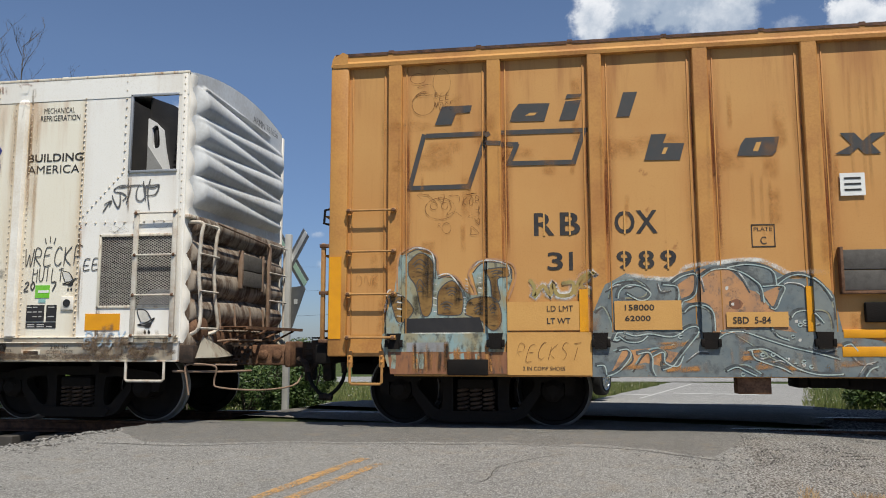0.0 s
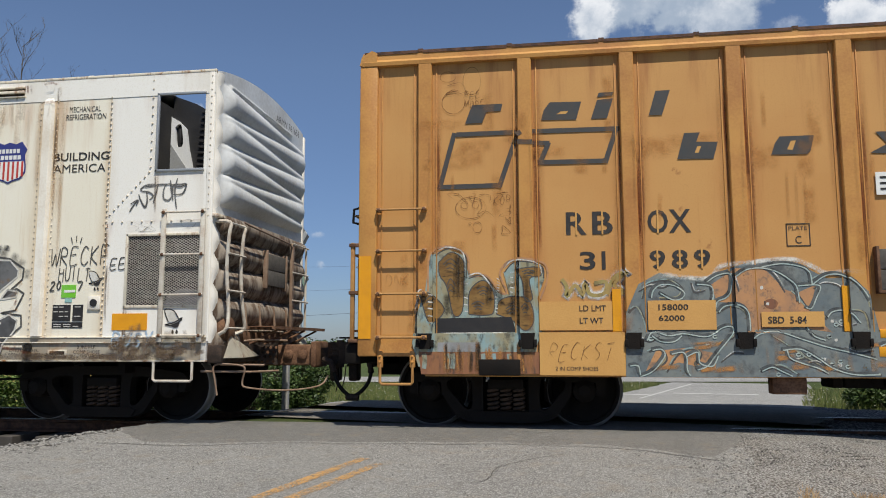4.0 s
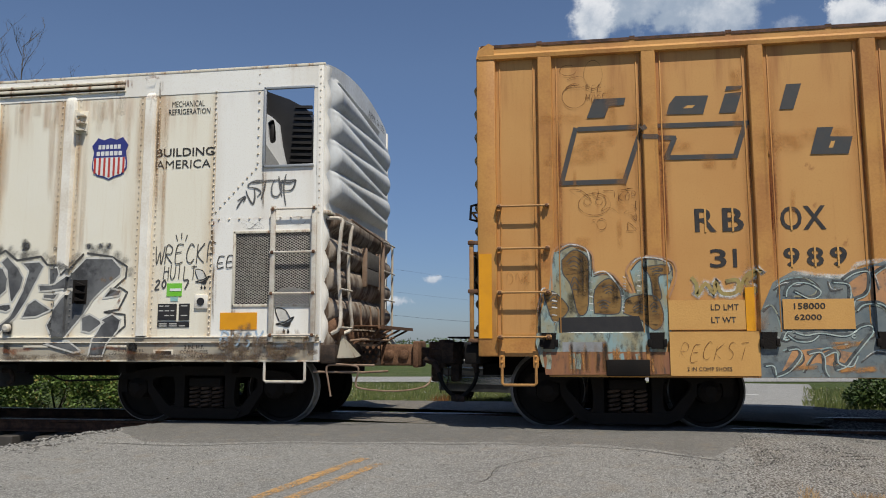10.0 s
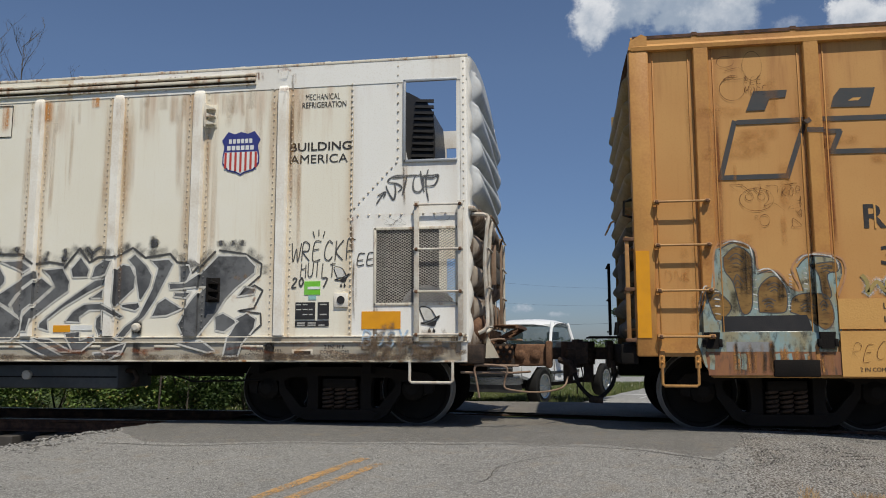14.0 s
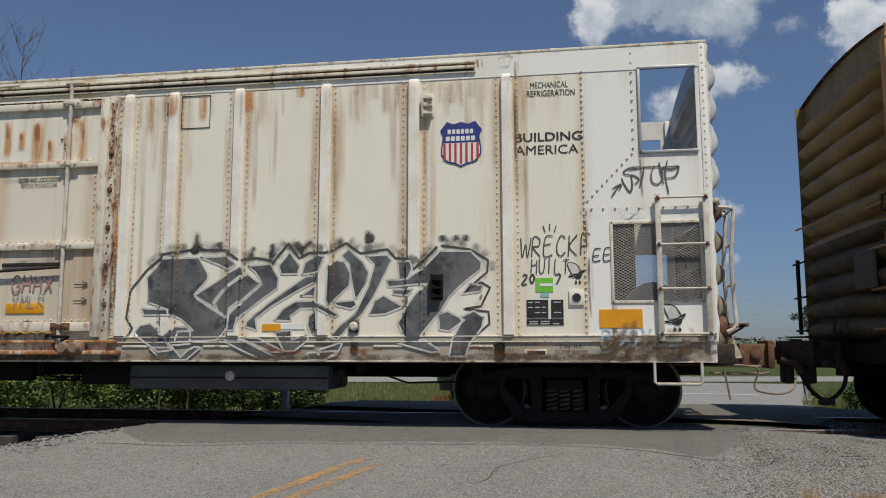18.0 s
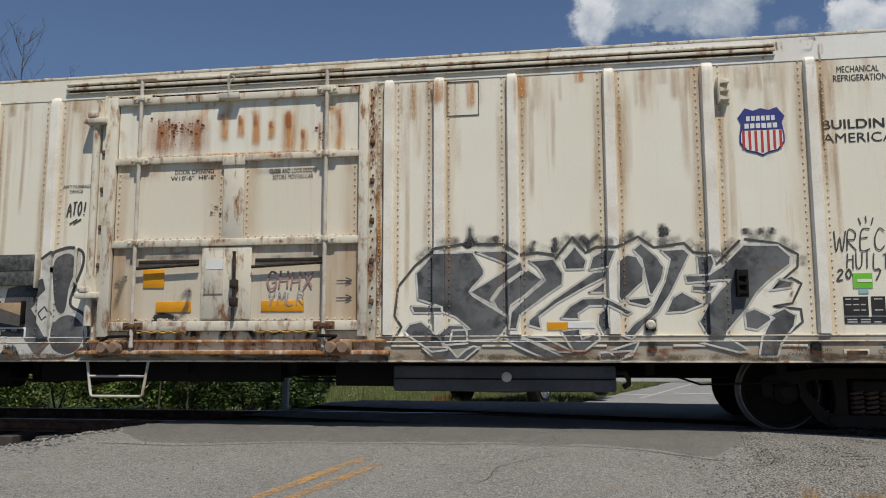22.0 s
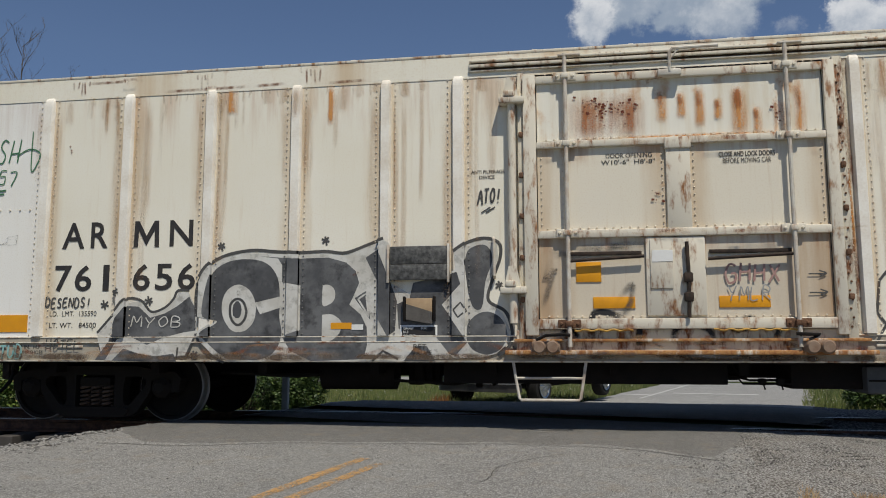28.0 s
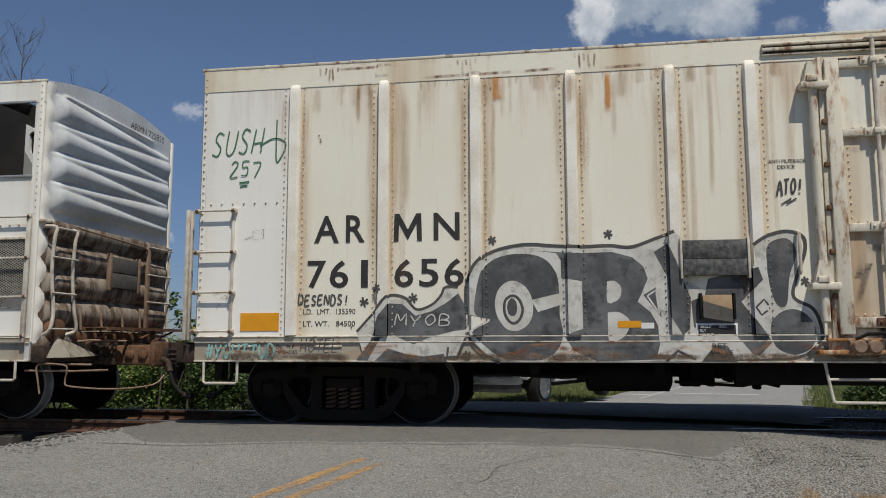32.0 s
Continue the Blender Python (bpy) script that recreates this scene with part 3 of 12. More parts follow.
def make_ground():
    n = Nodes("grassland_soil")
    v = n.place()
    a, b, c = n.noise(v, 0.35, 5), n.noise(v, 6, 5), n.noise(v, 70, 3)
    col = n.mix(n.ramp(b, 0.35, 0.65), (0.055, 0.085, 0.022), (0.10, 0.125, 0.035))
    col = n.mix(n.math("MULTIPLY", n.ramp(a, 0.5, 0.7), 0.5), col, (0.16, 0.14, 0.07))
    col = n.mix(n.ramp(c, 0.45, 0.75), col, (0.03, 0.045, 0.014))
    soil = n.done(col, 0.9, 0, c, 0.05, 0.2)
    bm = bmesh.new()
    xs = [-3000, -900, -300, -120, -60, -40, *np.arange(-30, 30.1, 0.75), 40, 60, 120, 300, 900, 3000]
    ys = [-400, -120, -50, -30, *np.arange(-20, 45, 0.75), 50, 60, 80, 120, 200, 400, 900, 3500]
    land(bm, [float(x) for x in xs], [float(y) for y in ys], -0.03)
    solo("ground", bm, soil, "grassy land on both sides of the track", "ground", kind="structure", smooth=60)

    # ballast: crushed grey stone under and beside the track, off the road
    n = Nodes("ballast_stone")
    v = n.place()
    d = n.cells(v, 26)
    col = n.mix(n.ramp(n.noise(v, 40, 2), 0.3, 0.7), (0.20, 0.19, 0.18), (0.42, 0.40, 0.37))
    col = n.mix(n.ramp(d, 0.25, 0.6), col, (0.05, 0.045, 0.04))
    bed = n.done(col, 0.9, 0, n.math("SUBTRACT", 1.0, d), 0.03, 0.2)
    for x0, x1 in ((-60.0, -4.6), (2.9, 60.0)):
        bm = bmesh.new()
        land(bm, list(np.arange(x0, x1 + 0.1, 0.4)), list(np.arange(-2.2, 5.2, 0.35)), 0.0, 0.03)
        solo("ballast", bm, bed, "grey crushed stone bed under the rails", "ballast", kind="structure", smooth=60)

    # gravel shoulder at the road's right, and loose stones left of it
    n = Nodes("gravel")
    v = n.place()
    d = n.cells(v, 62)
    col = n.mix(n.ramp(n.noise(v, 60, 2), 0.3, 0.7), (0.24, 0.233, 0.222), (0.43, 0.42, 0.40))
    col = n.mix(n.math("MULTIPLY", n.ramp(n.noise(v, 1.6, 4), 0.5, 0.68), 0.25), col, (0.29, 0.24, 0.17))
    col = n.mix(n.ramp(d, 0.3, 0.7), col, (0.09, 0.08, 0.07))
    gravel = n.done(col, 0.9, 0, n.math("SUBTRACT", 1.0, d), 0.012, 0.2)
    bm = bmesh.new()
    land(bm, list(np.arange(-0.5, 12.1, 0.15)), list(np.arange(-9.5, 0.75, 0.25)), 0.012, 0.015)
    for v in bm.verts:
        c = v.co.x - 0.28 * (v.co.y - 1.5)
        v.co.z -= 0.05 * (1 - min(1.0, max(0.0, (c - 1.75) / 0.35)))
    solo("shoulder", bm, gravel, "pale gravel shoulder beside the road", "gravel", kind="structure", smooth=60)


def along_road(s, c, lift):
    """A point s metres along the road from the track's middle and c metres to its right."""
    x = -1.6 + ROAD_DIR.x * s + ROAD_DIR.y * c
    y = 1.55 + ROAD_DIR.y * s - ROAD_DIR.x * c
    return Vector((x, y, ground_z(x, y) + lift))


def road_strip(bm, s0, s1, c0, c1, lift, step=0.4, wobble=0.0, cols=8, drop=0.03):
    ss = span(s0, s1, step)
    rows = []
    for s in ss:
        a = c0 + (wobble * noise.noise(Vector((s * 1.3, c0, 0))) if wobble else 0)
        b = c1 + (wobble * noise.noise(Vector((s * 1.3, c1, 5))) if wobble else 0)
        rows.append([bm.verts.new(along_road(s, a + (b - a) * k / cols, lift)) for k in range(cols + 1)])
    for p, q in zip(rows, rows[1:]):
        for k in range(cols):
            bm.faces.new((p[k], p[k + 1], q[k + 1], q[k]))
        for k in (0, cols):
            e, g = p[k], q[k]
            bm.faces.new((e, g, bm.verts.new(g.co - Vector((0, 0, drop))), bm.verts.new(e.co - Vector((0, 0, drop)))))


def asphalt(name, a, b, size=95, tan=0.3, stones=0.75):
    """Chip-seal asphalt: pale and dark stones set in grey binder, with wide worn and tan patches."""
    n = Nodes(name)
    v = n.place()
    big, mid, rough = n.noise(v, 0.9, 5), n.noise(v, 4.5, 5), n.noise(v, 22, 4)
    cell = n.t.nodes.new("ShaderNodeTexVoronoi")
    n.t.links.new(v, cell.inputs["Vector"])
    cell.inputs["Scale"].default_value = size
    tone, d = cell.outputs["Color"], cell.outputs["Distance"]
    col = n.mix(n.ramp(n.math("ADD", n.math("MULTIPLY", big, 0.6), n.math("MULTIPLY", mid, 0.4)), 0.35, 0.66), a, b)
    col = n.mix(n.math("MULTIPLY", n.ramp(rough, 0.40, 0.70), 0.35), col, tuple(0.62 * x for x in a))
    col = n.mix(n.math("MULTIPLY", n.ramp(tone, 0.52, 0.78), stones), col, tuple(min(1, 1.85 * x) for x in b))
    col = n.mix(n.math("MULTIPLY", n.ramp(tone, 0.22, 0.48, 1.0, 0.0), stones), col, tuple(0.42 * x for x in a))
    col = n.mix(n.math("MULTIPLY", n.ramp(d, 0.40, 0.75), 0.45), col, tuple(0.35 * x for x in a))
    col = n.mix(n.math("MULTIPLY", n.ramp(mid, 0.52, 0.72), tan), col, (0.24, 0.195, 0.14))
    return n.done(col, 0.9, 0, n.math("ADD", n.math("SUBTRACT", 1.0, d), n.math("MULTIPLY", rough, 0.8)), 0.010, 0.25)


ASPHALT_OLD = asphalt("asphalt_old", (0.25, 0.243, 0.23), (0.315, 0.307, 0.29), 115, 0.28, 0.5)
ASPHALT_PATCH = asphalt("asphalt_patch", (0.185, 0.178, 0.165), (0.24, 0.23, 0.215), 140, 0.4, 0.4)
ASPHALT_RAMP = asphalt("asphalt_ramp", (0.17, 0.155, 0.135), (0.235, 0.215, 0.19), 110, 0.4, 0.4)
ASPHALT_FAR = asphalt("asphalt_far", (0.27, 0.265, 0.255), (0.33, 0.325, 0.31), 60, 0.1, 0.3)
CRACK = plain("crack_dirt", (0.085, 0.08, 0.073), 0.95, 0, (0.10, 0.09, 0.08), 0.6, 30)
n = Nodes("road_paint_yellow")
n.put(n.b.inputs["Alpha"], n.ramp(n.math("ADD", n.math("MULTIPLY", n.noise(n.place(), 60, 4), 0.7), n.math("MULTIPLY", n.noise(n.place(), 7, 4), 0.4)), 0.43, 0.66, 0.0, 0.78))
ROAD_PAINT = n.done((0.50, 0.29, 0.11), 0.85, spec=0.2)
ROAD_WHITE = plain("road_paint_white", (0.52, 0.52, 0.50), 0.8, 0, (0.36, 0.35, 0.33), 0.6, 10)


def patch_edge(x):
    """How near to the camera the newer asphalt ramp reaches."""
    line = np.interp(x, (-5.0, -3.6, -2.7, -1.6, -0.7, 0.2, 0.75, 1.1, 1.75), (-1.30, -1.40, -1.15, -1.10, -1.0, -1.06, -1.22, -1.56, -1.75))
    return float(line) + 0.04 * noise.noise(Vector((x * 2.3, 3.0, 0))) + 0.03 * noise.noise(Vector((x * 9.0, 1.0, 0)))


def crack(pts, width, seed):
    """A ragged dirt-filled crack that follows the ground through the given places."""
    line = smooth_line(pts, 14)
    bm = bmesh.new()
    rows = []
    for i, (x, y) in enumerate(line):
        j = 0.02 * noise.noise(Vector((i * 0.45, seed, 0.0)))
        w = width * (0.5 + 0.8 * abs(noise.noise(Vector((i * 0.7, seed, 4.0))))) * min(1.0, 0.2 + i / 6, 0.2 + (len(line) - 1 - i) / 6)
        a, b = line[max(i - 1, 0)], line[min(i + 1, len(line) - 1)]
        d = math.hypot(b[0] - a[0], b[1] - a[1]) or 1.0
        nx, ny = -(b[1] - a[1]) / d, (b[0] - a[0]) / d
        rows.append([bm.verts.new((x + nx * (j + k * w), y + ny * (j + k * w), ground_z(x, y) + 0.017)) for k in (-0.5, 0.5)])
    for p, q in zip(rows, rows[1:]):
        bm.faces.new((p[0], p[1], q[1], q[0]))
    solo("road_crack", bm, CRACK, "ragged dirt-filled crack in the asphalt", "road crack", "road cracks", "structure", None)


def make_roads():
    bm = bmesh.new()
    road_strip(bm, -16.0, -1.6, -3.6, 3.75, 0.012, 0.3, 0.25, 14)
    solo("road", bm, ASPHALT_OLD, "worn grey chip-seal asphalt road up to the crossing", "road", kind="structure", smooth=60)
    bm = bmesh.new()
    rows = []
    for x in span(-5.15, 1.75, 0.08):
        t = min(1.0, max(0.0, (x + 5.15) / 1.1)) * min(1.0, max(0.0, (1.75 - x) / 0.55))
        y0 = 0.40 + (patch_edge(x) - 0.40) * t ** 0.6
        ys = [y0 + (0.66 - y0) * k / 10 for k in range(11)]
        rows.append([bm.verts.new((x, y, ground_z(x, y) + (0.020 if k else 0.0) + 0.008 * noise.noise(Vector((x * 2, y * 2, 0))))) for k, y in enumerate(ys)])
        rows[-1].insert(0, bm.verts.new((x, y0 - 0.012, ground_z(x, y0) - 0.03)))
    for p, q in zip(rows, rows[1:]):
        for k in range(len(p) - 1):
            bm.faces.new((p[k], p[k + 1], q[k + 1], q[k]))
    solo("crossing_patch", bm, ASPHALT_PATCH, "darker newer asphalt ramp laid against the rail", "road", kind="structure", smooth=60)
    bm = bmesh.new()
    road_strip(bm, -0.62, 0.60, -3.4, 4.3, -0.006, 0.2, 0.1, 10)
    solo("crossing_infill", bm, ASPHALT_RAMP, "worn asphalt between the two rails", "road", kind="structure", smooth=60)
    bm = bmesh.new()
    road_strip(bm, 0.90, 3.3, -3.6, 4.5, 0.022, 0.2, 0.2, 14)
    solo("far_apron", bm, ASPHALT_RAMP, "brownish worn asphalt ramp beyond the far rail", "road", kind="structure", smooth=60)
    bm = bmesh.new()
    road_strip(bm, 0.95, 24.5, -0.8, 4.35, 0.014, 0.4, 0.15, 14)
    road_strip(bm, 0.95, 6.9, -3.9, -0.75, 0.012, 0.4, 0.25, 6)
    solo("road_beyond", bm, ASPHALT_FAR, "pale asphalt road going on past the track", "road", kind="structure", smooth=60)
    bm = bmesh.new()
    d = Vector((0.985, 0.17))
    rows = []
    for s in span(-150, 150, 5):
        rows.append([])
        for k in range(5):
            c = -3.6 + 7.2 * k / 4
            x, y = 2.0 + d.x * s - d.y * c, 29.5 + d.y * s + d.x * c
            rows[-1].append(bm.verts.new((x, y, ground_z(x, y) + 0.006)))
    for p, q in zip(rows, rows[1:]):
        for k in range(4):
            bm.faces.new((p[k], p[k + 1], q[k + 1], q[k]))
    solo("cross_street", bm, ASPHALT_FAR, "pale asphalt street that crosses behind the track", "road", kind="structure", smooth=60)
    for c, end in ((0.80, -3.27), (1.03, -3.42)):
        bm = bmesh.new()
        road_strip(bm, -12.0, end, c - 0.05, c + 0.05, 0.017, 0.12, 0.02, 2, 0.0)
        solo("centre_line", bm, ROAD_PAINT, "faded orange-yellow centre line on the asphalt", "road marking", "centre lines", "structure", None)


def make_track():
    profile = [(-0.068, -0.155), (0.068, -0.155), (0.068, -0.14), (0.012, -0.115), (0.010, -0.045), (0.036, -0.036), (0.036, -0.008), (0.026, 0.0), (-0.026, 0.0), (-0.036, -0.008), (-0.036, -0.036), (-0.010, -0.045), (-0.012, -0.115), (-0.068, -0.14)]
    for yc in (0.795, 2.305):
        bm = bmesh.new()
        prism(bm, [(yc + a, b) for a, b in profile], -70, 70, "x")
        for f in bm.faces:
            f.material_index = 1 if f.normal.z > 0.9 or f.calc_center_median().z > -0.006 else 0
        solo("rail", bm, [RAIL_SIDE, RAIL_TOP], "rusty steel rail with a polished head", "rail", "rails", "structure", None)
    for x in [*np.arange(-40, -5.2, 0.52), *np.arange(3.4, 40, 0.52)]:
        bm = bmesh.new()
        box(bm, x - 0.11, x + 0.11, 0.25, 2.85, -0.33, -0.158, 0.012)
        solo("crosstie", bm, TIE, "weathered dark wooden crosstie", "crosstie", "crossties", "structure", None)


make_ground()
make_roads()
crack([(x, patch_edge(x) - 0.022) for x in span(-4.5, 1.25, 0.3)], 0.026, 1.0)
crack([(-0.84, -2.66), (-0.61, -2.52), (-0.55, -2.05), (-0.22, -1.60), (0.0, -1.42)], 0.012, 2.0)
crack([(-4.9, -2.63), (-4.5, -2.58), (-4.3, -2.55)], 0.016, 4.0)
crack([(-4.4, -2.28), (-4.24, -2.24)], 0.012, 5.0)
crack([(-2.2, -0.72), (-1.6, -0.80), (-0.9, -0.74)], 0.008, 7.0)
make_track()

# ---- rail cars ----
CARS, WHEELSETS, HOME = [], [], {}
MID = 1.55          # y of the track's middle; the near side of a car stands at y = 0
R = 0.42


def car_thing(name, x, label, category):
    ob = thing(name, (x, MID, 0.0), label, category)
    CARS.append(ob)
    HOME[ob.name] = Vector((x, MID, 0.0))
    return ob


def make_wheelset(car, x):
    """An axle with two wheels that turns about its own middle."""
    o = ORIGIN[car.name]
    bm = bmesh.new()
    lathe(bm, [(0.075, -0.70), (0.085, -0.2), (0.085, 0.2), (0.075, 0.70)], (0, 0, 0), "y", 16)
    axle = new("wheelset", finish("wheelset", bm, WHEEL, 40))
    axle.parent = car
    axle.location = (x - o.x, 0, R)
    ORIGIN[axle.name] = Vector((0, 0, 0))
    for s in (-1, 1):
        bm = bmesh.new()
        rings = [(0.08, 0.86), (0.13, 0.86), (0.15, 0.80), (0.30, 0.775), (0.355, 0.79), (0.365, 0.835), (0.403, 0.840), (R - 0.004, 0.832), (R, 0.80), (R + 0.004, 0.735), (R + 0.026, 0.715), (R + 0.024, 0.70), (0.36, 0.695), (0.345, 0.715), (0.15, 0.74), (0.08, 0.70)]
        lathe(bm, [(r, s * a) for r, a in rings], (0, 0, 0), "y", 48, [0, 0, 0, 0, 0, 0, 1, 1, 1, 1, 0, 0, 0, 0, 0])
        part("wheel", bm, [WHEEL, TREAD], axle, "dark cast wheel with a worn bright tread")
    WHEELSETS.append((axle, (x - o.x, 0, R)))


def pierced(bm, outer, holes, y0, y1):
    """A thick upright plate with openings cut through it."""
    loops = [[Vector((x, z, 0.0)) for x, z in p] for p in [outer] + holes]
    flat = [p for q in loops for p in q]
    tris = tessellate_polygon(loops)
    for y in (y0, y1):
        vs = [bm.verts.new((p.x, y, p.y)) for p in flat]
        for t in tris:
            bm.faces.new([vs[i] for i in t])
    for q in loops:
        for i, p in enumerate(q):
            n = q[(i + 1) % len(q)]
            bm.faces.new([bm.verts.new(v) for v in ((p.x, y0, p.y), (n.x, y0, n.y), (n.x, y1, n.y), (p.x, y1, p.y))])
    bmesh.ops.remove_doubles(bm, verts=bm.verts, dist=0.0005)
    bmesh.ops.recalc_face_normals(bm, faces=bm.faces)


def make_truck(car, xa, xb):
    """A three-piece truck: two side frames with coil springs, a bolster, brake beams and bearing caps."""
    c, w = (xa + xb) / 2, abs(xb - xa) / 2
    for x in (xa, xb):
        make_wheelset(car, x)
    for s in (-1, 1):
        y0 = MID + s * 1.02
        a, b = y0 - 0.075, y0 + 0.075
        bm = bmesh.new()
        half = [(0.0, 0.072), (0.43, 0.072), (0.56, 0.125), (w - 0.14, 0.37), (w - 0.13, 0.505), (w + 0.13, 0.505), (w + 0.13, 0.36), (w + 0.225, 0.375), (w + 0.25, 0.53), (w + 0.18, 0.60), (0.50, 0.672), (0.0, 0.672)]
        outer = [(c + x, z) for x, z in half] + [(c - x, z) for x, z in reversed(half) if x > 0]
        holes = [[(c - 0.255, 0.175), (c + 0.255, 0.175), (c + 0.255, 0.565), (c - 0.255, 0.565)]]
        for k in (-1, 1):
            tri = [(0.395, 0.545), (0.56, 0.55), (0.655, 0.52), (0.655, 0.44), (0.56, 0.33), (0.46, 0.215), (0.385, 0.225), (0.375, 0.40)]
            holes.append([(c + k * x, z) for x, z in smooth_line(tri + tri[:1], 3)[:-1]])
        pierced(bm, outer, holes, a, b)
        prism(bm, [(c - 0.46, 0.15), (c - 0.40, 0.066), (c + 0.40, 0.066), (c + 0.46, 0.15), (c + 0.38, 0.185), (c - 0.38, 0.185)], a - 0.02, b + 0.02)
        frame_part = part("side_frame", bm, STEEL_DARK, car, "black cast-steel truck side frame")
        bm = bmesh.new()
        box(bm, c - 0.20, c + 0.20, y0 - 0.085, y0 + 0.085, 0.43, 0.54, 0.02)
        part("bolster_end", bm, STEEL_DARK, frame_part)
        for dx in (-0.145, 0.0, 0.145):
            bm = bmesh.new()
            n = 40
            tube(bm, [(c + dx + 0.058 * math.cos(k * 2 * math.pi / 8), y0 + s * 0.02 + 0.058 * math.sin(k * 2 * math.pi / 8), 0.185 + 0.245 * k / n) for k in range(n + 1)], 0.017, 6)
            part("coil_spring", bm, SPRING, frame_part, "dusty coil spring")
        # added dark plate that blocks the bright view between the springs
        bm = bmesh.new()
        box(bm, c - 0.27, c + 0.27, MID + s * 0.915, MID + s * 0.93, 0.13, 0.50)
        part("spring_blackout", bm, STEEL_DARK, frame_part)
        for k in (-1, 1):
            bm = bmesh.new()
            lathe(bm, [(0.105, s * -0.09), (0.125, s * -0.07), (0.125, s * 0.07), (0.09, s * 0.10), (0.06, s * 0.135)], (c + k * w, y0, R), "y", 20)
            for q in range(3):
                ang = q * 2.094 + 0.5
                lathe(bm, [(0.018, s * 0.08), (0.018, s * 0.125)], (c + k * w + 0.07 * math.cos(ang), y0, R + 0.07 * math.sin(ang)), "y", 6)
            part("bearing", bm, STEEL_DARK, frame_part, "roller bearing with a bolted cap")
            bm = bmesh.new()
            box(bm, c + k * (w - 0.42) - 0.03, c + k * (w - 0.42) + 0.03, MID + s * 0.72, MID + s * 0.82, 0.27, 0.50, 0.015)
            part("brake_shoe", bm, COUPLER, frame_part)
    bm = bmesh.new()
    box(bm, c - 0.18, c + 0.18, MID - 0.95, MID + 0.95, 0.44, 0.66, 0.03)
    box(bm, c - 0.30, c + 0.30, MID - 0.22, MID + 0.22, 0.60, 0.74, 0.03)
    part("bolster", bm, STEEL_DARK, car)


def bend(pts, n):
    """A smooth pipe line through the given points."""
    p = [Vector(q) for q in pts]
    p = [2 * p[0] - p[1]] + p + [2 * p[-1] - p[-2]]
    out = []
    for a, b, c, d in zip(p, p[1:], p[2:], p[3:]):
        for k in range(n):
            t = k / n
            out.append(0.5 * (2 * b + (c - a) * t + (2 * a - 5 * b + 4 * c - d) * t * t + (3 * b - a - 3 * c + d) * t ** 3))
    return out + [p[-2]]


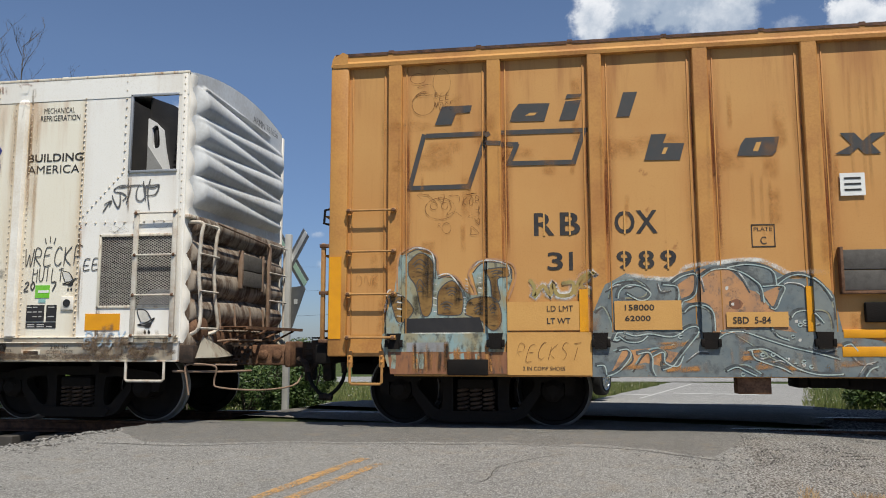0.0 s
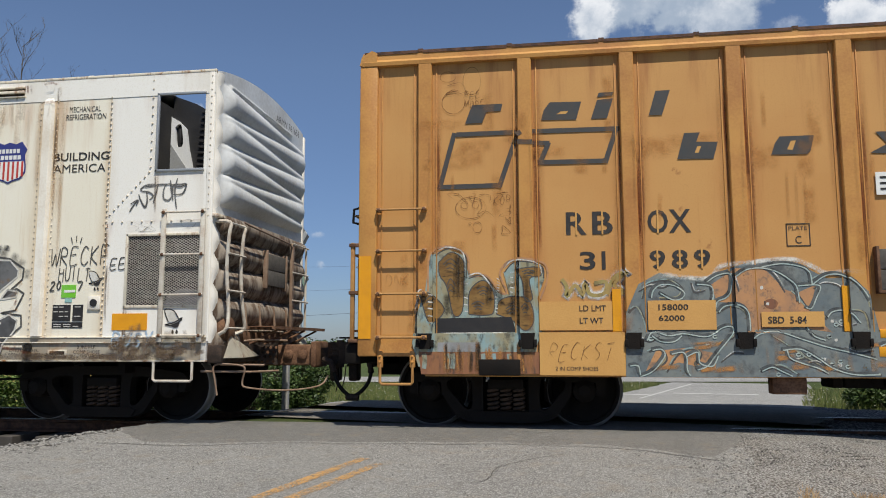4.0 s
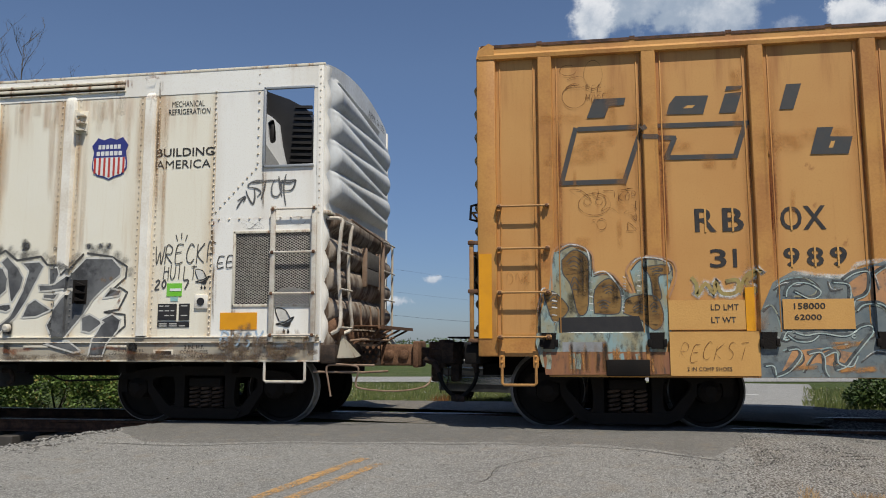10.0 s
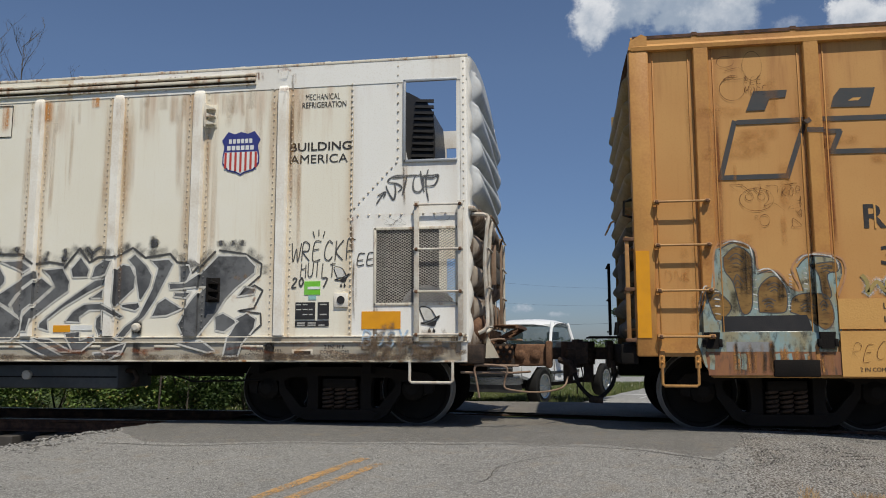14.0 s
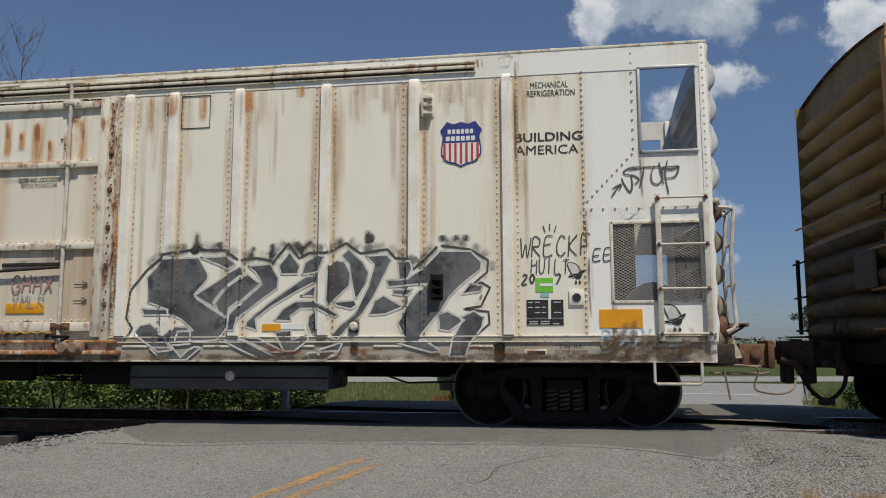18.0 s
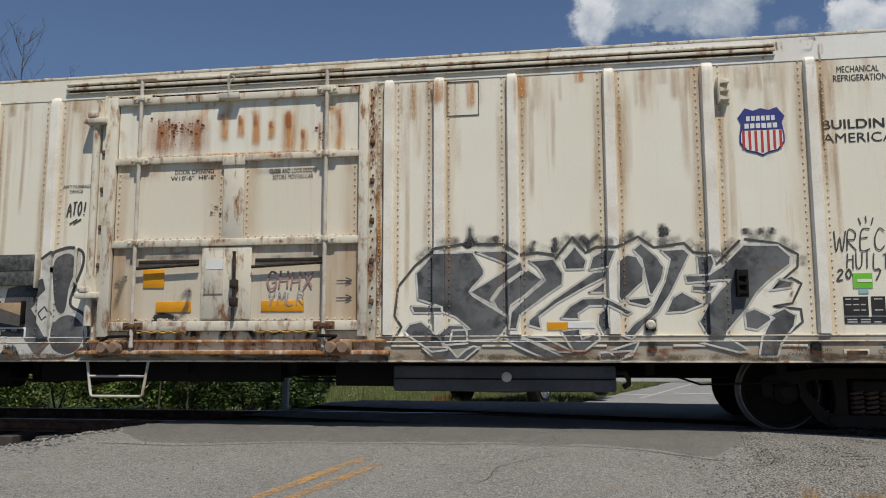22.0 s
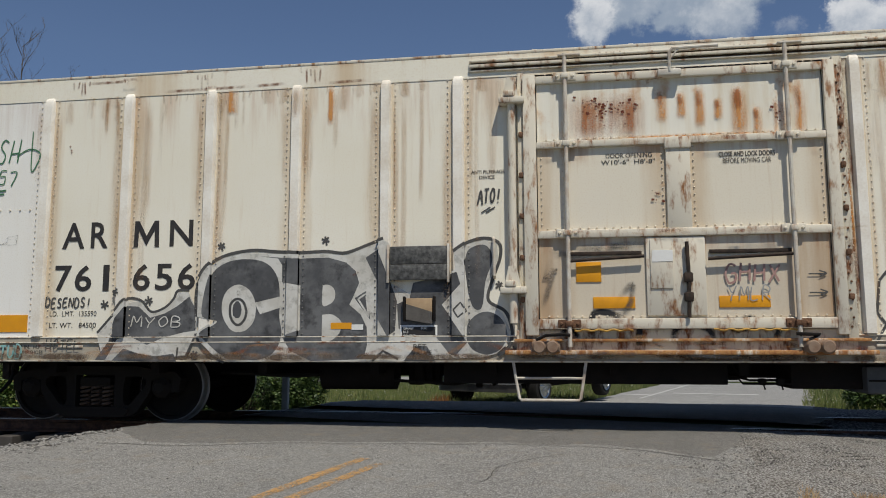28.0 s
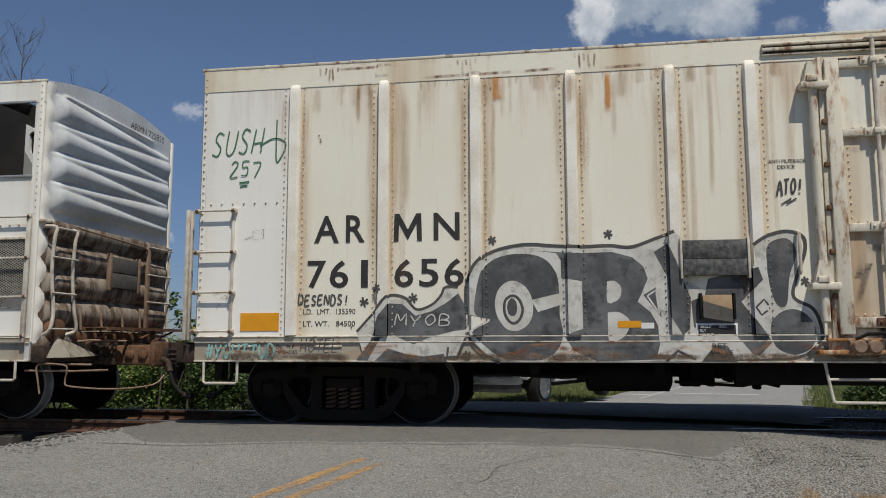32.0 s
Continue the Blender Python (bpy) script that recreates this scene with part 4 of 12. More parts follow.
def make_coupler(car, x, way, long=True):
    """Draft gear box, shank, knuckle head and hoses at a car end; way is +1 or -1 along x."""
    d = way

    def slab(bm, a, b, y0, y1, z0, z1, r=0.02):
        box(bm, min(x + a * d, x + b * d), max(x + a * d, x + b * d), y0, y1, z0, z1, r)
    reach = 0.80 if long else 0.08
    bm = bmesh.new()
    slab(bm, -0.3, reach, MID - 0.20, MID + 0.20, 0.66, 0.93, 0.03)
    sill = part("draft_sill", bm, RUST if long else COUPLER, car, "rusty draft sill box")
    bm = bmesh.new()
    slab(bm, reach - 0.02, reach + 0.06, MID - 0.27, MID + 0.27, 0.64, 0.97, 0.025)
    part("striker", bm, RUST if long else COUPLER, sill)
    if long:
        for k in range(3):
            bm = bmesh.new()
            lathe(bm, [(0.02, 0.0), (0.065, 0.0), (0.065, 0.03), (0.03, 0.05)], (x + d * (0.28 + 0.19 * k), MID - 0.20, 0.80), "y", 12)
            for v in bm.verts:
                v.co.y = 2 * (MID - 0.20) - v.co.y
            part("boss", bm, RUST, sill)
        # pierced plate beside the sill
        bm = bmesh.new()
        rows = [[(x + d * (0.06 + 0.075 * i + 0.0375 * (j % 2)), 0.72 + 0.058 * j) for i in range(5)] for j in range(4)]
        outer = [(x + d * 0.0, 0.68), (x + d * 0.42, 0.68), (x + d * 0.42, 0.93), (x + d * 0.0, 0.93)]
        pierced(bm, outer, [[(p + 0.024 * math.cos(q * math.pi / 3), z + 0.021 * math.sin(q * math.pi / 3)) for q in range(6)] for row in rows for p, z in row], MID - 0.46, MID - 0.45)
        part("pierced_plate", bm, COUPLER, sill, "dark plate pierced with rows of holes")
    head = 0.97 if long else 0.28
    bm = bmesh.new()
    slab(bm, head - 0.5, head + 0.06, MID - 0.075, MID + 0.075, 0.74, 0.89, 0.03)
    prism(bm, [(x + head * d, MID - 0.12), (x + (head + 0.08) * d, MID - 0.20), (x + (head + 0.24) * d, MID - 0.19), (x + (head + 0.24) * d, MID + 0.20), (x + (head + 0.08) * d, MID + 0.21), (x + head * d, MID + 0.12)], 0.68, 0.96, "z")
    slab(bm, head + 0.02, head + 0.14, MID - 0.11, MID + 0.11, 0.46, 0.70, 0.03)
    part("coupler_head", bm, COUPLER, car, "rusty knuckle coupler locked to the next car")
    bm = bmesh.new()
    prism(bm, [(x + (head + 0.20) * d, MID - d * 0.02), (x + (head + 0.36) * d, MID - d * 0.04), (x + (head + 0.40) * d, MID - d * 0.14), (x + (head + 0.32) * d, MID - d * 0.23), (x + (head + 0.18) * d, MID - d * 0.22)], 0.70, 0.945, "z")
    lathe(bm, [(0.05, 0.64), (0.05, 0.985)], (x + (head + 0.18) * d, MID - d * 0.15, 0), "z", 12)
    part("knuckle", bm, COUPLER, car)
    for z in (0.735, 0.80, 0.865):
        bm = bmesh.new()
        slab(bm, head + 0.05, head + 0.16, MID - 0.215, MID - 0.18, z - 0.012, z + 0.012, 0.005)
        part("head_rib", bm, COUPLER, car)
    # hose that hangs in a loop below the joined heads
    m = x + (head + 0.24) * d
    if long:
        pts = [(m - 0.14 * d, MID - 0.30, 0.68), (m - 0.09 * d, MID - 0.33, 0.58), (m - 0.03 * d, MID - 0.35, 0.44), (m + 0.08 * d, MID - 0.36, 0.32), (m + 0.19 * d, MID - 0.36, 0.275)]
    else:
        pts = [(m - 0.44 * d, MID - 0.30, 0.70), (m - 0.46 * d, MID - 0.33, 0.58), (m - 0.42 * d, MID - 0.35, 0.44), (m - 0.31 * d, MID - 0.36, 0.32), (m - 0.20 * d, MID - 0.36, 0.275)]
    bm = bmesh.new()
    tube(bm, bend(pts, 4), 0.024, 10)
    part("air_hose", bm, RUBBER, car, "black rubber air hose hanging in a loop")
    bm = bmesh.new()
    e = pts[-1]
    tube(bm, [(e[0] - 0.05, e[1], e[2] + 0.005), (e[0] + 0.05, e[1], e[2] - 0.005)], 0.042, 10)
    part("hose_fitting", bm, COUPLER, car)
    bm = bmesh.new()
    tube(bm, [(pts[0][0] - 0.12 * d, MID - 0.2, 0.74), (pts[0][0], MID - 0.30, 0.70), pts[1]], 0.040, 10)
    part("angle_cock", bm, COUPLER, car)
    bm = bmesh.new()
    tube(bm, [(m, MID - 0.1, 0.66), (m + 0.02, MID - 0.22, 0.52), (m + 0.01, MID - 0.34, 0.34)], 0.008, 6)
    part("hose_chain", bm, COUPLER, car)
    if not long:
        return
    # uncoupling lever: a long bent rod from the near corner to the coupler
    bm = bmesh.new()
    tube(bm, bend([(x + 0.10 * d, 0.06, 0.36), (x + 0.07 * d, 0.05, 0.55), (x + 0.05 * d, 0.05, 0.66), (x + 0.10 * d, 0.06, 0.71), (x + 0.32 * d, 0.10, 0.70), (x + 0.40 * d, 0.12, 0.66), (x + 0.36 * d, 0.15, 0.50), (x + 0.42 * d, 0.18, 0.44), (x + 0.72 * d, 0.6, 0.39), (x + 0.98 * d, 1.05, 0.42), (x + 1.05 * d, 1.2, 0.54)], 3), 0.011, 8)
    part("uncoupling_lever", bm, LEVER, car, "bent pale rusty uncoupling lever")
    for pts in ([(x - 0.1 * d, 0.05, 0.63), (x + 0.45 * d, 0.18, 0.62), (x + 0.62 * d, 0.6, 0.62)], [(x + 0.02 * d, 0.30, 0.70), (x + 0.50 * d, 0.45, 0.69)], [(x - 0.05 * d, 0.5, 0.95), (x + 0.25 * d, 0.8, 0.99), (x + 0.5 * d, 1.2, 0.98)]):
        bm = bmesh.new()
        tube(bm, pts, 0.013, 8)
        part("brake_pipe", bm, LEVER, car)


def ladder(car, x0, x1, y, rungs, z0, z1, mat, stiles=True, label=""):
    bm = bmesh.new()
    if stiles:
        for x in (x0, x1):
            box(bm, x - 0.028, x + 0.028, y - 0.012, y + 0.018, z0, z1, 0.005)
    else:
        for x in (x0, x1):
            for z in rungs:
                box(bm, x - 0.03, x + 0.03, y - 0.01, y + 0.06, z - 0.025, z + 0.025, 0.008)
    lad = part("ladder", bm, mat, car, label)
    for z in rungs:
        bm = bmesh.new()
        tube(bm, [(x0 - 0.03, y - 0.012, z), (x1 + 0.03, y - 0.012, z)], 0.0125, 8)
        part("rung", bm, mat, lad)
        for x in (x0, x1):
            bm = bmesh.new()
            domes(bm, [(x, y - 0.02, z)], 0.022, 0.016, 8)
            part("bolt", bm, RUST, lad)
    return lad


def step_loop(car, x0, x1, z0, z1, y, mat, flare=0.0, mid=False):
    """A sill step: a bar bent into a U below the sill."""
    bm = bmesh.new()
    tube(bm, [(x0, y, z1), (x0 + flare * 0.5, y, (z0 + z1) / 2), (x0 + flare, y, z0 + 0.02), (x0 + flare + 0.02, y, z0), (x1 - flare - 0.02, y, z0), (x1 - flare, y, z0 + 0.02), (x1 - flare * 0.5, y, (z0 + z1) / 2), (x1, y, z1)], 0.016, 8)
    if mid:
        tube(bm, [(x0 + flare * 0.5, y, (z0 + z1) / 2 + 0.03), (x1 - flare * 0.5, y, (z0 + z1) / 2 + 0.03)], 0.014, 8)
    part("sill_step", bm, mat, car, "bent steel sill step")


def corrugated_end(bm, x, way, z0, z1, ridges, depth, arch=0.0, ny=60, nz=120, taper=0.12, wedge=True, splay=(), corner=0.0):
    """A pressed car end: horizontal ridges that die out near the corners; an arched top and rounded corners if wanted.
    splay: first height, step and count of ridges that are broad at one side and narrow at the other, turn about."""
    rows = []
    us = [0.5 - 0.5 * math.copysign(abs(math.cos(math.pi * i / ny)) ** 0.8, math.cos(math.pi * i / ny)) for i in range(ny + 1)]
    for j in range(nz + 1):
        row = []
        for u in us:
            y = 2 * MID * u
            top = z1 + arch * (1 - (2 * u - 1) ** 2)
            z = z0 + (top - z0) * j / nz
            d = 0.0
            for zr, half in ridges:
                slope = 0.10 * (0.5 - u) if wedge else 0.0
                hh = half * (0.75 + 0.5 * (1 - abs(2 * u - 1)))
                q = abs(z - zr - slope) / hh
                if q < 1:
                    d = max(d, (1 - q * q) ** 0.7)
            for i, (first, step, count) in enumerate(splay):
                for k in range(count):
                    hh = 0.07 + 0.13 * (u if i == 0 else 1 - u)
                    q = abs(z - first - step * k - (0.03 if i == 0 else -0.03) * (2 * u - 1)) / hh
                    if q < 1:
                        d = max(d, (1 - q * q) ** 0.8 * (0.35 + 0.65 * min(1.0, hh / 0.15)))
            if splay and 0.10 < u < 0.80:
                q = abs(z - 4.06 + 0.06 * u) / 0.035
                if q < 1:
                    d = max(d, 0.4 * (1 - q * q))
            e = min(1.0, max(0.0, (u - 0.03) / taper), max(0.0, (0.97 - u) / taper))
            edge = min(y, 2 * MID - y)
            back = corner - math.sqrt(max(0.0, corner ** 2 - (corner - edge) ** 2)) if edge < corner else 0.0
            row.append(bm.verts.new((x + way * (0.02 - back + depth * d * e * e * (3 - 2 * e)), y, z)))
        rows.append(row)
    for p, q in zip(rows, rows[1:]):
        for i in range(ny):
            bm.faces.new((p[i], p[i + 1], q[i + 1], q[i]))


def arched_roof(bm, x0, x1, z, rise, thick=0.05, over=0.0, seams=()):
    """A shallow arched roof sheet between two car ends, with raised seams."""
    n = 12
    xs = sorted([x0, x1, *[s + k for s in seams for k in (-0.03, -0.028, 0.028, 0.03)]])
    rows = []
    for x in xs:
        lift = 0.014 if any(abs(x - s) < 0.029 for s in seams) else 0.0
        rows.append([bm.verts.new((x, -over + (2 * MID + 2 * over) * i / n, z + lift + rise * (1 - (2 * i / n - 1) ** 2))) for i in range(n + 1)])
    for p, q in zip(rows, rows[1:]):
        for i in range(n):
            bm.faces.new((p[i], p[i + 1], q[i + 1], q[i]))
    for i in (0, n):
        ps = [r[i] for r in rows]
        low = [bm.verts.new(v.co - Vector((0, 0, thick))) for v in ps]
        for a in range(len(ps) - 1):
            bm.faces.new((ps[a], ps[a + 1], low[a + 1], low[a]))


# ---- the refrigerator car ----
RIBS = [(-6.59, -6.457), (-7.637, -7.490), (-8.661, -8.526), (-9.711, -9.576), (-10.528, -10.396), (-11.098, -10.970),
        (-15.255, -15.115), (-16.075, -15.945), (-17.13, -16.998), (-18.18, -18.045), (-19.22, -19.088), (-20.273, -20.138)]
FACE_W = []         # where the side's face stands along x, for sprayed paint
for a, b in sorted(RIBS):
    FACE_W.append((a, b, -0.052))
edges = [-21.36] + [e for ab in sorted(RIBS) for e in ab] + [-4.36]
for a, b in zip(edges[::2], edges[1::2]):
    FACE_W.append((a, b, -0.002))


def build_reefer(shift, main):
    car = car_thing("refrigerator_car", -12.86 + shift, "long white refrigerator freight car with rust streaks and grey graffiti" if main else "white refrigerator freight car with a rusty corrugated end", "freight car")
    ORIGIN[car.name] = Vector((-12.86, MID, 0.0))
    L, Rt = -21.36, -4.37
    z_belt, z_top, z_eave, z_sill = 1.02, 3.90, 4.16, 0.75
    # panels between the ribs
    xs = [L + 0.05] + [e for ab in sorted(RIBS) for e in ab] + [-5.70]
    for k, (a, b) in enumerate(zip(xs[::2], xs[1::2])):
        if a < -14.4 < b or (a < -12 < b):
            continue
        bm = bmesh.new()
        sheet(bm, a - 0.02, b + 0.02, z_belt - 0.05, z_top + 0.04, 0.0, seed=k * 3.1, dent=0.003)
        part("side_panel", bm, WHITE_CLEAN if k == 0 else WHITE, car, "cream side panel with brown streaks along its rivets")
    for a, b in ((-15.115, -14.47),):
        bm = bmesh.new()
        sheet(bm, a - 0.02, b, z_belt - 0.05, z_top + 0.04, 0.0, seed=9.7, dent=0.002)
        part("side_panel", bm, WHITE, car)
    bm = bmesh.new()
    sheet(bm, -11.25, -11.098, z_belt - 0.05, z_top + 0.04, 0.0, nx=2, seed=4.1)
    part("side_panel", bm, WHITE_RUSTY, car, "rust-eaten strip beside the door")
    # ribs: pressed hat posts with a rounded head
    for a, b in RIBS:
        bm = bmesh.new()
        h = 0.052
        rows = []
        for z, sq, q in [(z_belt + 0.012, 1, 1), (z_top - 0.10, 1, 1), (z_top - 0.03, 0.96, 0.85), (z_top + 0.01, 0.85, 0.5), (z_top + 0.03, 0.6, 0.0)]:
            m, w = (a + b) / 2, (b - a) / 2 * sq
            rows.append([bm.verts.new((m + dx * w, 0.002 - dy * h * q, z)) for dx, dy in ((-1, 0), (-0.86, 0.75), (-0.72, 1), (0.72, 1), (0.86, 0.75), (1, 0))])
        for p, q in zip(rows, rows[1:]):
            for i in range(5):
                bm.faces.new((p[i], p[i + 1], q[i + 1], q[i]))
        bm.faces.new(rows[0])
        part("side_post", bm, WHITE_RIB, car, "pressed steel post of the side wall")
        bm = bmesh.new()
        spots = [(x, -0.002, z) for x in (a - 0.045, b + 0.045) for z in span(z_belt + 0.03, z_top - 0.02, 0.072)]
        painted = main and (-11.0 < a < -6.6 or -18.3 < a < -14.6)
        domes(bm, [p for p in spots if not painted or p[2] > 1.94], 0.0105, 0.008)
        part("rivet_row", bm, RIVET, car, "rows of round rivets beside a post", None, "stuff")
        if painted:
            bm = bmesh.new()
            domes(bm, [(x, y - 0.003, z) for x, y, z in spots if z <= 1.94], 0.0105, 0.008)
            part("rivet_row", bm, RIVET_SPRAYED, car, "rivets under grey spray paint", None, "stuff")
    # top band, roof edge, roof
    for a, b in zip(span(L + 0.03, Rt, 2.4), span(L + 0.03, Rt, 2.4)[1:]):
        bm = bmesh.new()
        sheet(bm, a, b, z_top - 0.01, z_eave, -0.006, nx=8, nz=2, dent=0.003, seed=a)
        part("top_band", bm, WHITE_CLEAN if b > -7 else WHITE, car, "plate along the top of the side")
    bm = bmesh.new()
    box(bm, L, Rt, -0.012, 0.03, z_eave - 0.012, z_eave + 0.022, 0.008)
    part("eave_angle", bm, WHITE_TRIM, car)
    bm = bmesh.new()
    arched_roof(bm, L, -5.62, z_eave + 0.015, 0.18, seams=span(L + 0.8, -6.0, 1.04))
    part("roof", bm, WHITE_RIB, car, "arched white roof with raised seams")
    # far side, floor, belt and sill
    bm = bmesh.new()
    for x0, x1, z0, z1 in ((L, -5.41, z_sill, z_eave), (-5.41, -4.37, z_sill, 1.375), (-5.41, -5.08, 1.375, z_eave), (-5.08, -4.37, 3.89, z_eave), (-4.50, -4.37, 2.98, 3.89), (-5.08, -4.37, 2.20, 2.98), (-4.47, -4.37, 1.375, 2.20)):
        box(bm, x0, x1, 3.08, 3.10, z0, z1)
    part("far_side", bm, WHITE_RIB, car)
    bm = bmesh.new()
    box(bm, L + 0.05, Rt - 0.06, 0.10, 3.0, 0.72, 0.86)
    box(bm, L - 0.05, Rt + 0.05, MID - 0.18, MID + 0.18, 0.56, 0.80)
    for x in span(L + 1.2, Rt - 1.2, 1.3):
        box(bm, x - 0.05, x + 0.05, 0.25, 2.85, 0.60, 0.74)
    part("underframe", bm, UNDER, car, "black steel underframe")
    for a, b in zip(span(L + 0.02, Rt - 0.02, 2.1), span(L + 0.02, Rt - 0.02, 2.1)[1:]):
        bm = bmesh.new()
        sheet(bm, a, b, z_sill, z_belt - 0.055, -0.004, nx=6, nz=2, dent=0.003, seed=a)
        part("side_sill", bm, WHITE_SILL, car, "side sill plate")
        bm = bmesh.new()
        sheet(bm, a, b, z_belt - 0.06, z_belt, -0.016, nx=6, nz=2, dent=0.003, seed=a + 5)
        part("belt_plate", bm, WHITE_SILL, car)
    bm = bmesh.new()
    box(bm, L + 0.02, Rt - 0.02, -0.024, 0.0, z_belt - 0.010, z_belt + 0.004, 0.004)
    box(bm, L + 0.02, Rt - 0.02, -0.026, 0.0, z_belt - 0.068, z_belt - 0.056, 0.003)
    box(bm, L + 0.02, Rt - 0.02, -0.020, 0.12, z_sill - 0.012, z_sill + 0.006, 0.003)
    part("belt_lip", bm, WHITE_TRIM, car, "narrow steel lips along the side")

    # ---- machinery end with its window and screened opening ----
    for x0, x1, z0, z1, m in ((-5.70, -5.08, 2.38, z_top + 0.03, WHITE_CLEAN), (-5.08, -4.50, 3.89, z_top + 0.03, WHITE_CLEAN), (-4.50, Rt, 2.38, z_top + 0.03, WHITE_CLEAN), (-5.08, -4.50, 2.38, 2.98, WHITE_CLEAN),
                              (-5.70, -5.41, z_belt - 0.05, 2.38, WHITE_CLEAN), (-5.41, -4.51, 2.204, 2.38, WHITE_CLEAN), (-4.51, Rt, z_belt - 0.05, 2.38, WHITE_CLEAN), (-5.41, -4.51, z_belt - 0.05, 1.375, WHITE_CLEAN)):
        bm = bmesh.new()
        sheet(bm, x0, x1, z0, z1, 0.0, nx=4, nz=5, dent=0.002, seed=x0 * 2 + z0)
        part("end_panel", bm, m, car, "clean white panel at the machinery end")
    bm = bmesh.new()
    spots = [(-5.70, -0.003, z) for z in span(z_belt + 0.04, z_top, 0.066)]
    spots += [(-5.165, -0.003, z) for z in span(3.02, z_eave - 0.08, 0.105)] + [(-4.42, -0.003, z) for z in span(2.42, z_eave - 0.06, 0.085)]
    spots += [(-5.66 + 0.48 * k / 9, -0.003, 2.46 + 0.50 * k / 9) for k in range(10)] + [(x, -0.003, 2.37) for x in span(-5.62, -4.5, 0.12)]
    domes(bm, spots, 0.014, 0.011)
    part("rivet_row", bm, RIVET, car, "lines of round rivets", None, "stuff")
    bm = bmesh.new()
    for x0, x1, z0, z1 in ((-5.10, -4.49, 3.885, 3.915), (-5.10, -4.49, 2.955, 2.985), (-5.105, -5.075, 2.955, 3.915)):
        box(bm, x0, x1, -0.022, 0.01, z0, z1, 0.005)
    part("window_frame", bm, GALV, car, "metal frame round the machinery opening")
    bm = bmesh.new()
    for x0, x1, z0, z1 in ((-5.43, -4.49, 2.195, 2.225), (-5.43, -4.49, 1.355, 1.385), (-5.435, -5.405, 1.355, 2.225), (-4.515, -4.485, 1.355, 2.225)):
        box(bm, x0, x1, -0.012, 0.01, z0, z1, 0.004)
    part("screen_frame", bm, WHITE_TRIM, car)
    bm = bmesh.new()
    # expanded-metal screen: two families of slanting strands
    w, h = 0.90, 0.83
    for k in range(-20, 38):
        for s in (-1, 1):
            x_lo = -5.41 + k * 0.05
            pts = []
            for z in (1.375, 2.204):
                pts.append((x_lo + s * (z - 1.79) * 1.7, z))
            (xa, za), (xb, zb) = pts
            ts = sorted(t for t in ((-5.41 - xa) / (xb - xa), (-4.51 - xa) / (xb - xa)))
            t0, t1 = max(0, ts[0]), min(1, ts[1])
            if t1 - t0 < 0.01:
                continue
            p, q = (xa + (xb - xa) * t0, za + (zb - za) * t0), (xa + (xb - xa) * t1, za + (zb - za) * t1)
            dx, dz = q[0] - p[0], q[1] - p[1]
            d = math.hypot(dx, dz)
            nx, nz = -dz / d * 0.0030, dx / d * 0.0030
            bm.faces.new([bm.verts.new(v) for v in ((p[0] - nx, 0.010, p[1] - nz), (q[0] - nx, 0.010, q[1] - nz), (q[0] + nx, 0.006, q[1] + nz), (p[0] + nx, 0.006, p[1] + nz))])
    part("mesh_screen", bm, SCREEN, car, "grey expanded-metal screen", None, "stuff")
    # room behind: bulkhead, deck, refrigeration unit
    # bulkhead and unit base near-black: the room's shade is put into their colour
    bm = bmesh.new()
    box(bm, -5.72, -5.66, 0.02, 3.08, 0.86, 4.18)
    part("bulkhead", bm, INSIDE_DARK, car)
    bm = bmesh.new()
    uy0, uy1 = 1.40, 2.25
    prism(bm, [(-5.66, 3.0), (-5.66, 4.345), (-5.60, 4.34), (-5.32, 4.23), (-5.08, 4.09), (-5.0, 3.95), (-4.97, 3.6), (-4.98, 3.0)], uy0, uy1)
    unit = part("refrigeration_unit", bm, plain("unit_black", (0.022, 0.022, 0.024), 0.4, 0, (0.06, 0.055, 0.05), 0.3, 5), car, "black rounded refrigeration unit with louvres")
    for k in range(11):
        bm = bmesh.new()
        z = 3.28 + 0.082 * k
        prism(bm, [(-5.29 + 0.006 * k, z), (-4.99, z - 0.02), (-4.99, z + 0.02), (-5.29 + 0.006 * k, z + 0.03)], uy0 - 0.03, uy0 + 0.01)
        part("louvre", bm, BLACK, unit)
    bm = bmesh.new()
    pierced(bm, [(-5.66, 3.02), (-5.66, 4.05), (-5.556, 3.991), (-5.439, 3.875), (-5.397, 3.592), (-5.26, 3.02)], [smooth_line([(-5.60, 3.90), (-5.55, 3.94), (-5.505, 3.90), (-5.48, 3.66), (-5.53, 3.62), (-5.58, 3.66), (-5.60, 3.90)], 3)[:-1]], uy0 - 0.05, uy0 - 0.004)
    part("side_cover", bm, TRUCK_WHITE, unit, "white side cover of the unit")
    bm = bmesh.new()
    prism(bm, [(-5.655, 3.03), (-5.655, 3.66), (-5.43, 3.34), (-5.30, 3.03)], uy0 - 0.058, uy0 - 0.051)
    part("cover_panel", bm, INSIDE, unit, "grey triangular panel of the side cover")
    bm = bmesh.new()
    box(bm, -5.56, -5.515, uy0 - 0.04, uy0 - 0.005, 3.68, 3.88, 0.012)
    part("latch", bm, BLACK, unit)
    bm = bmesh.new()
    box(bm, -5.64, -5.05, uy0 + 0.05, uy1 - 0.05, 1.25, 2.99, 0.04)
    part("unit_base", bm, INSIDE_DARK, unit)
    bm = bmesh.new()
    lathe(bm, [(0.30, 0), (0.30, 0.5)], (-4.95, 0.55, 1.32), "y", 20)
    part("muffler_tank", bm, INSIDE, unit)
    # corner post at the open end
    bm = bmesh.new()
    box(bm, -4.455, Rt - 0.020, -0.008, 0.05, z_sill, z_eave, 0.006)
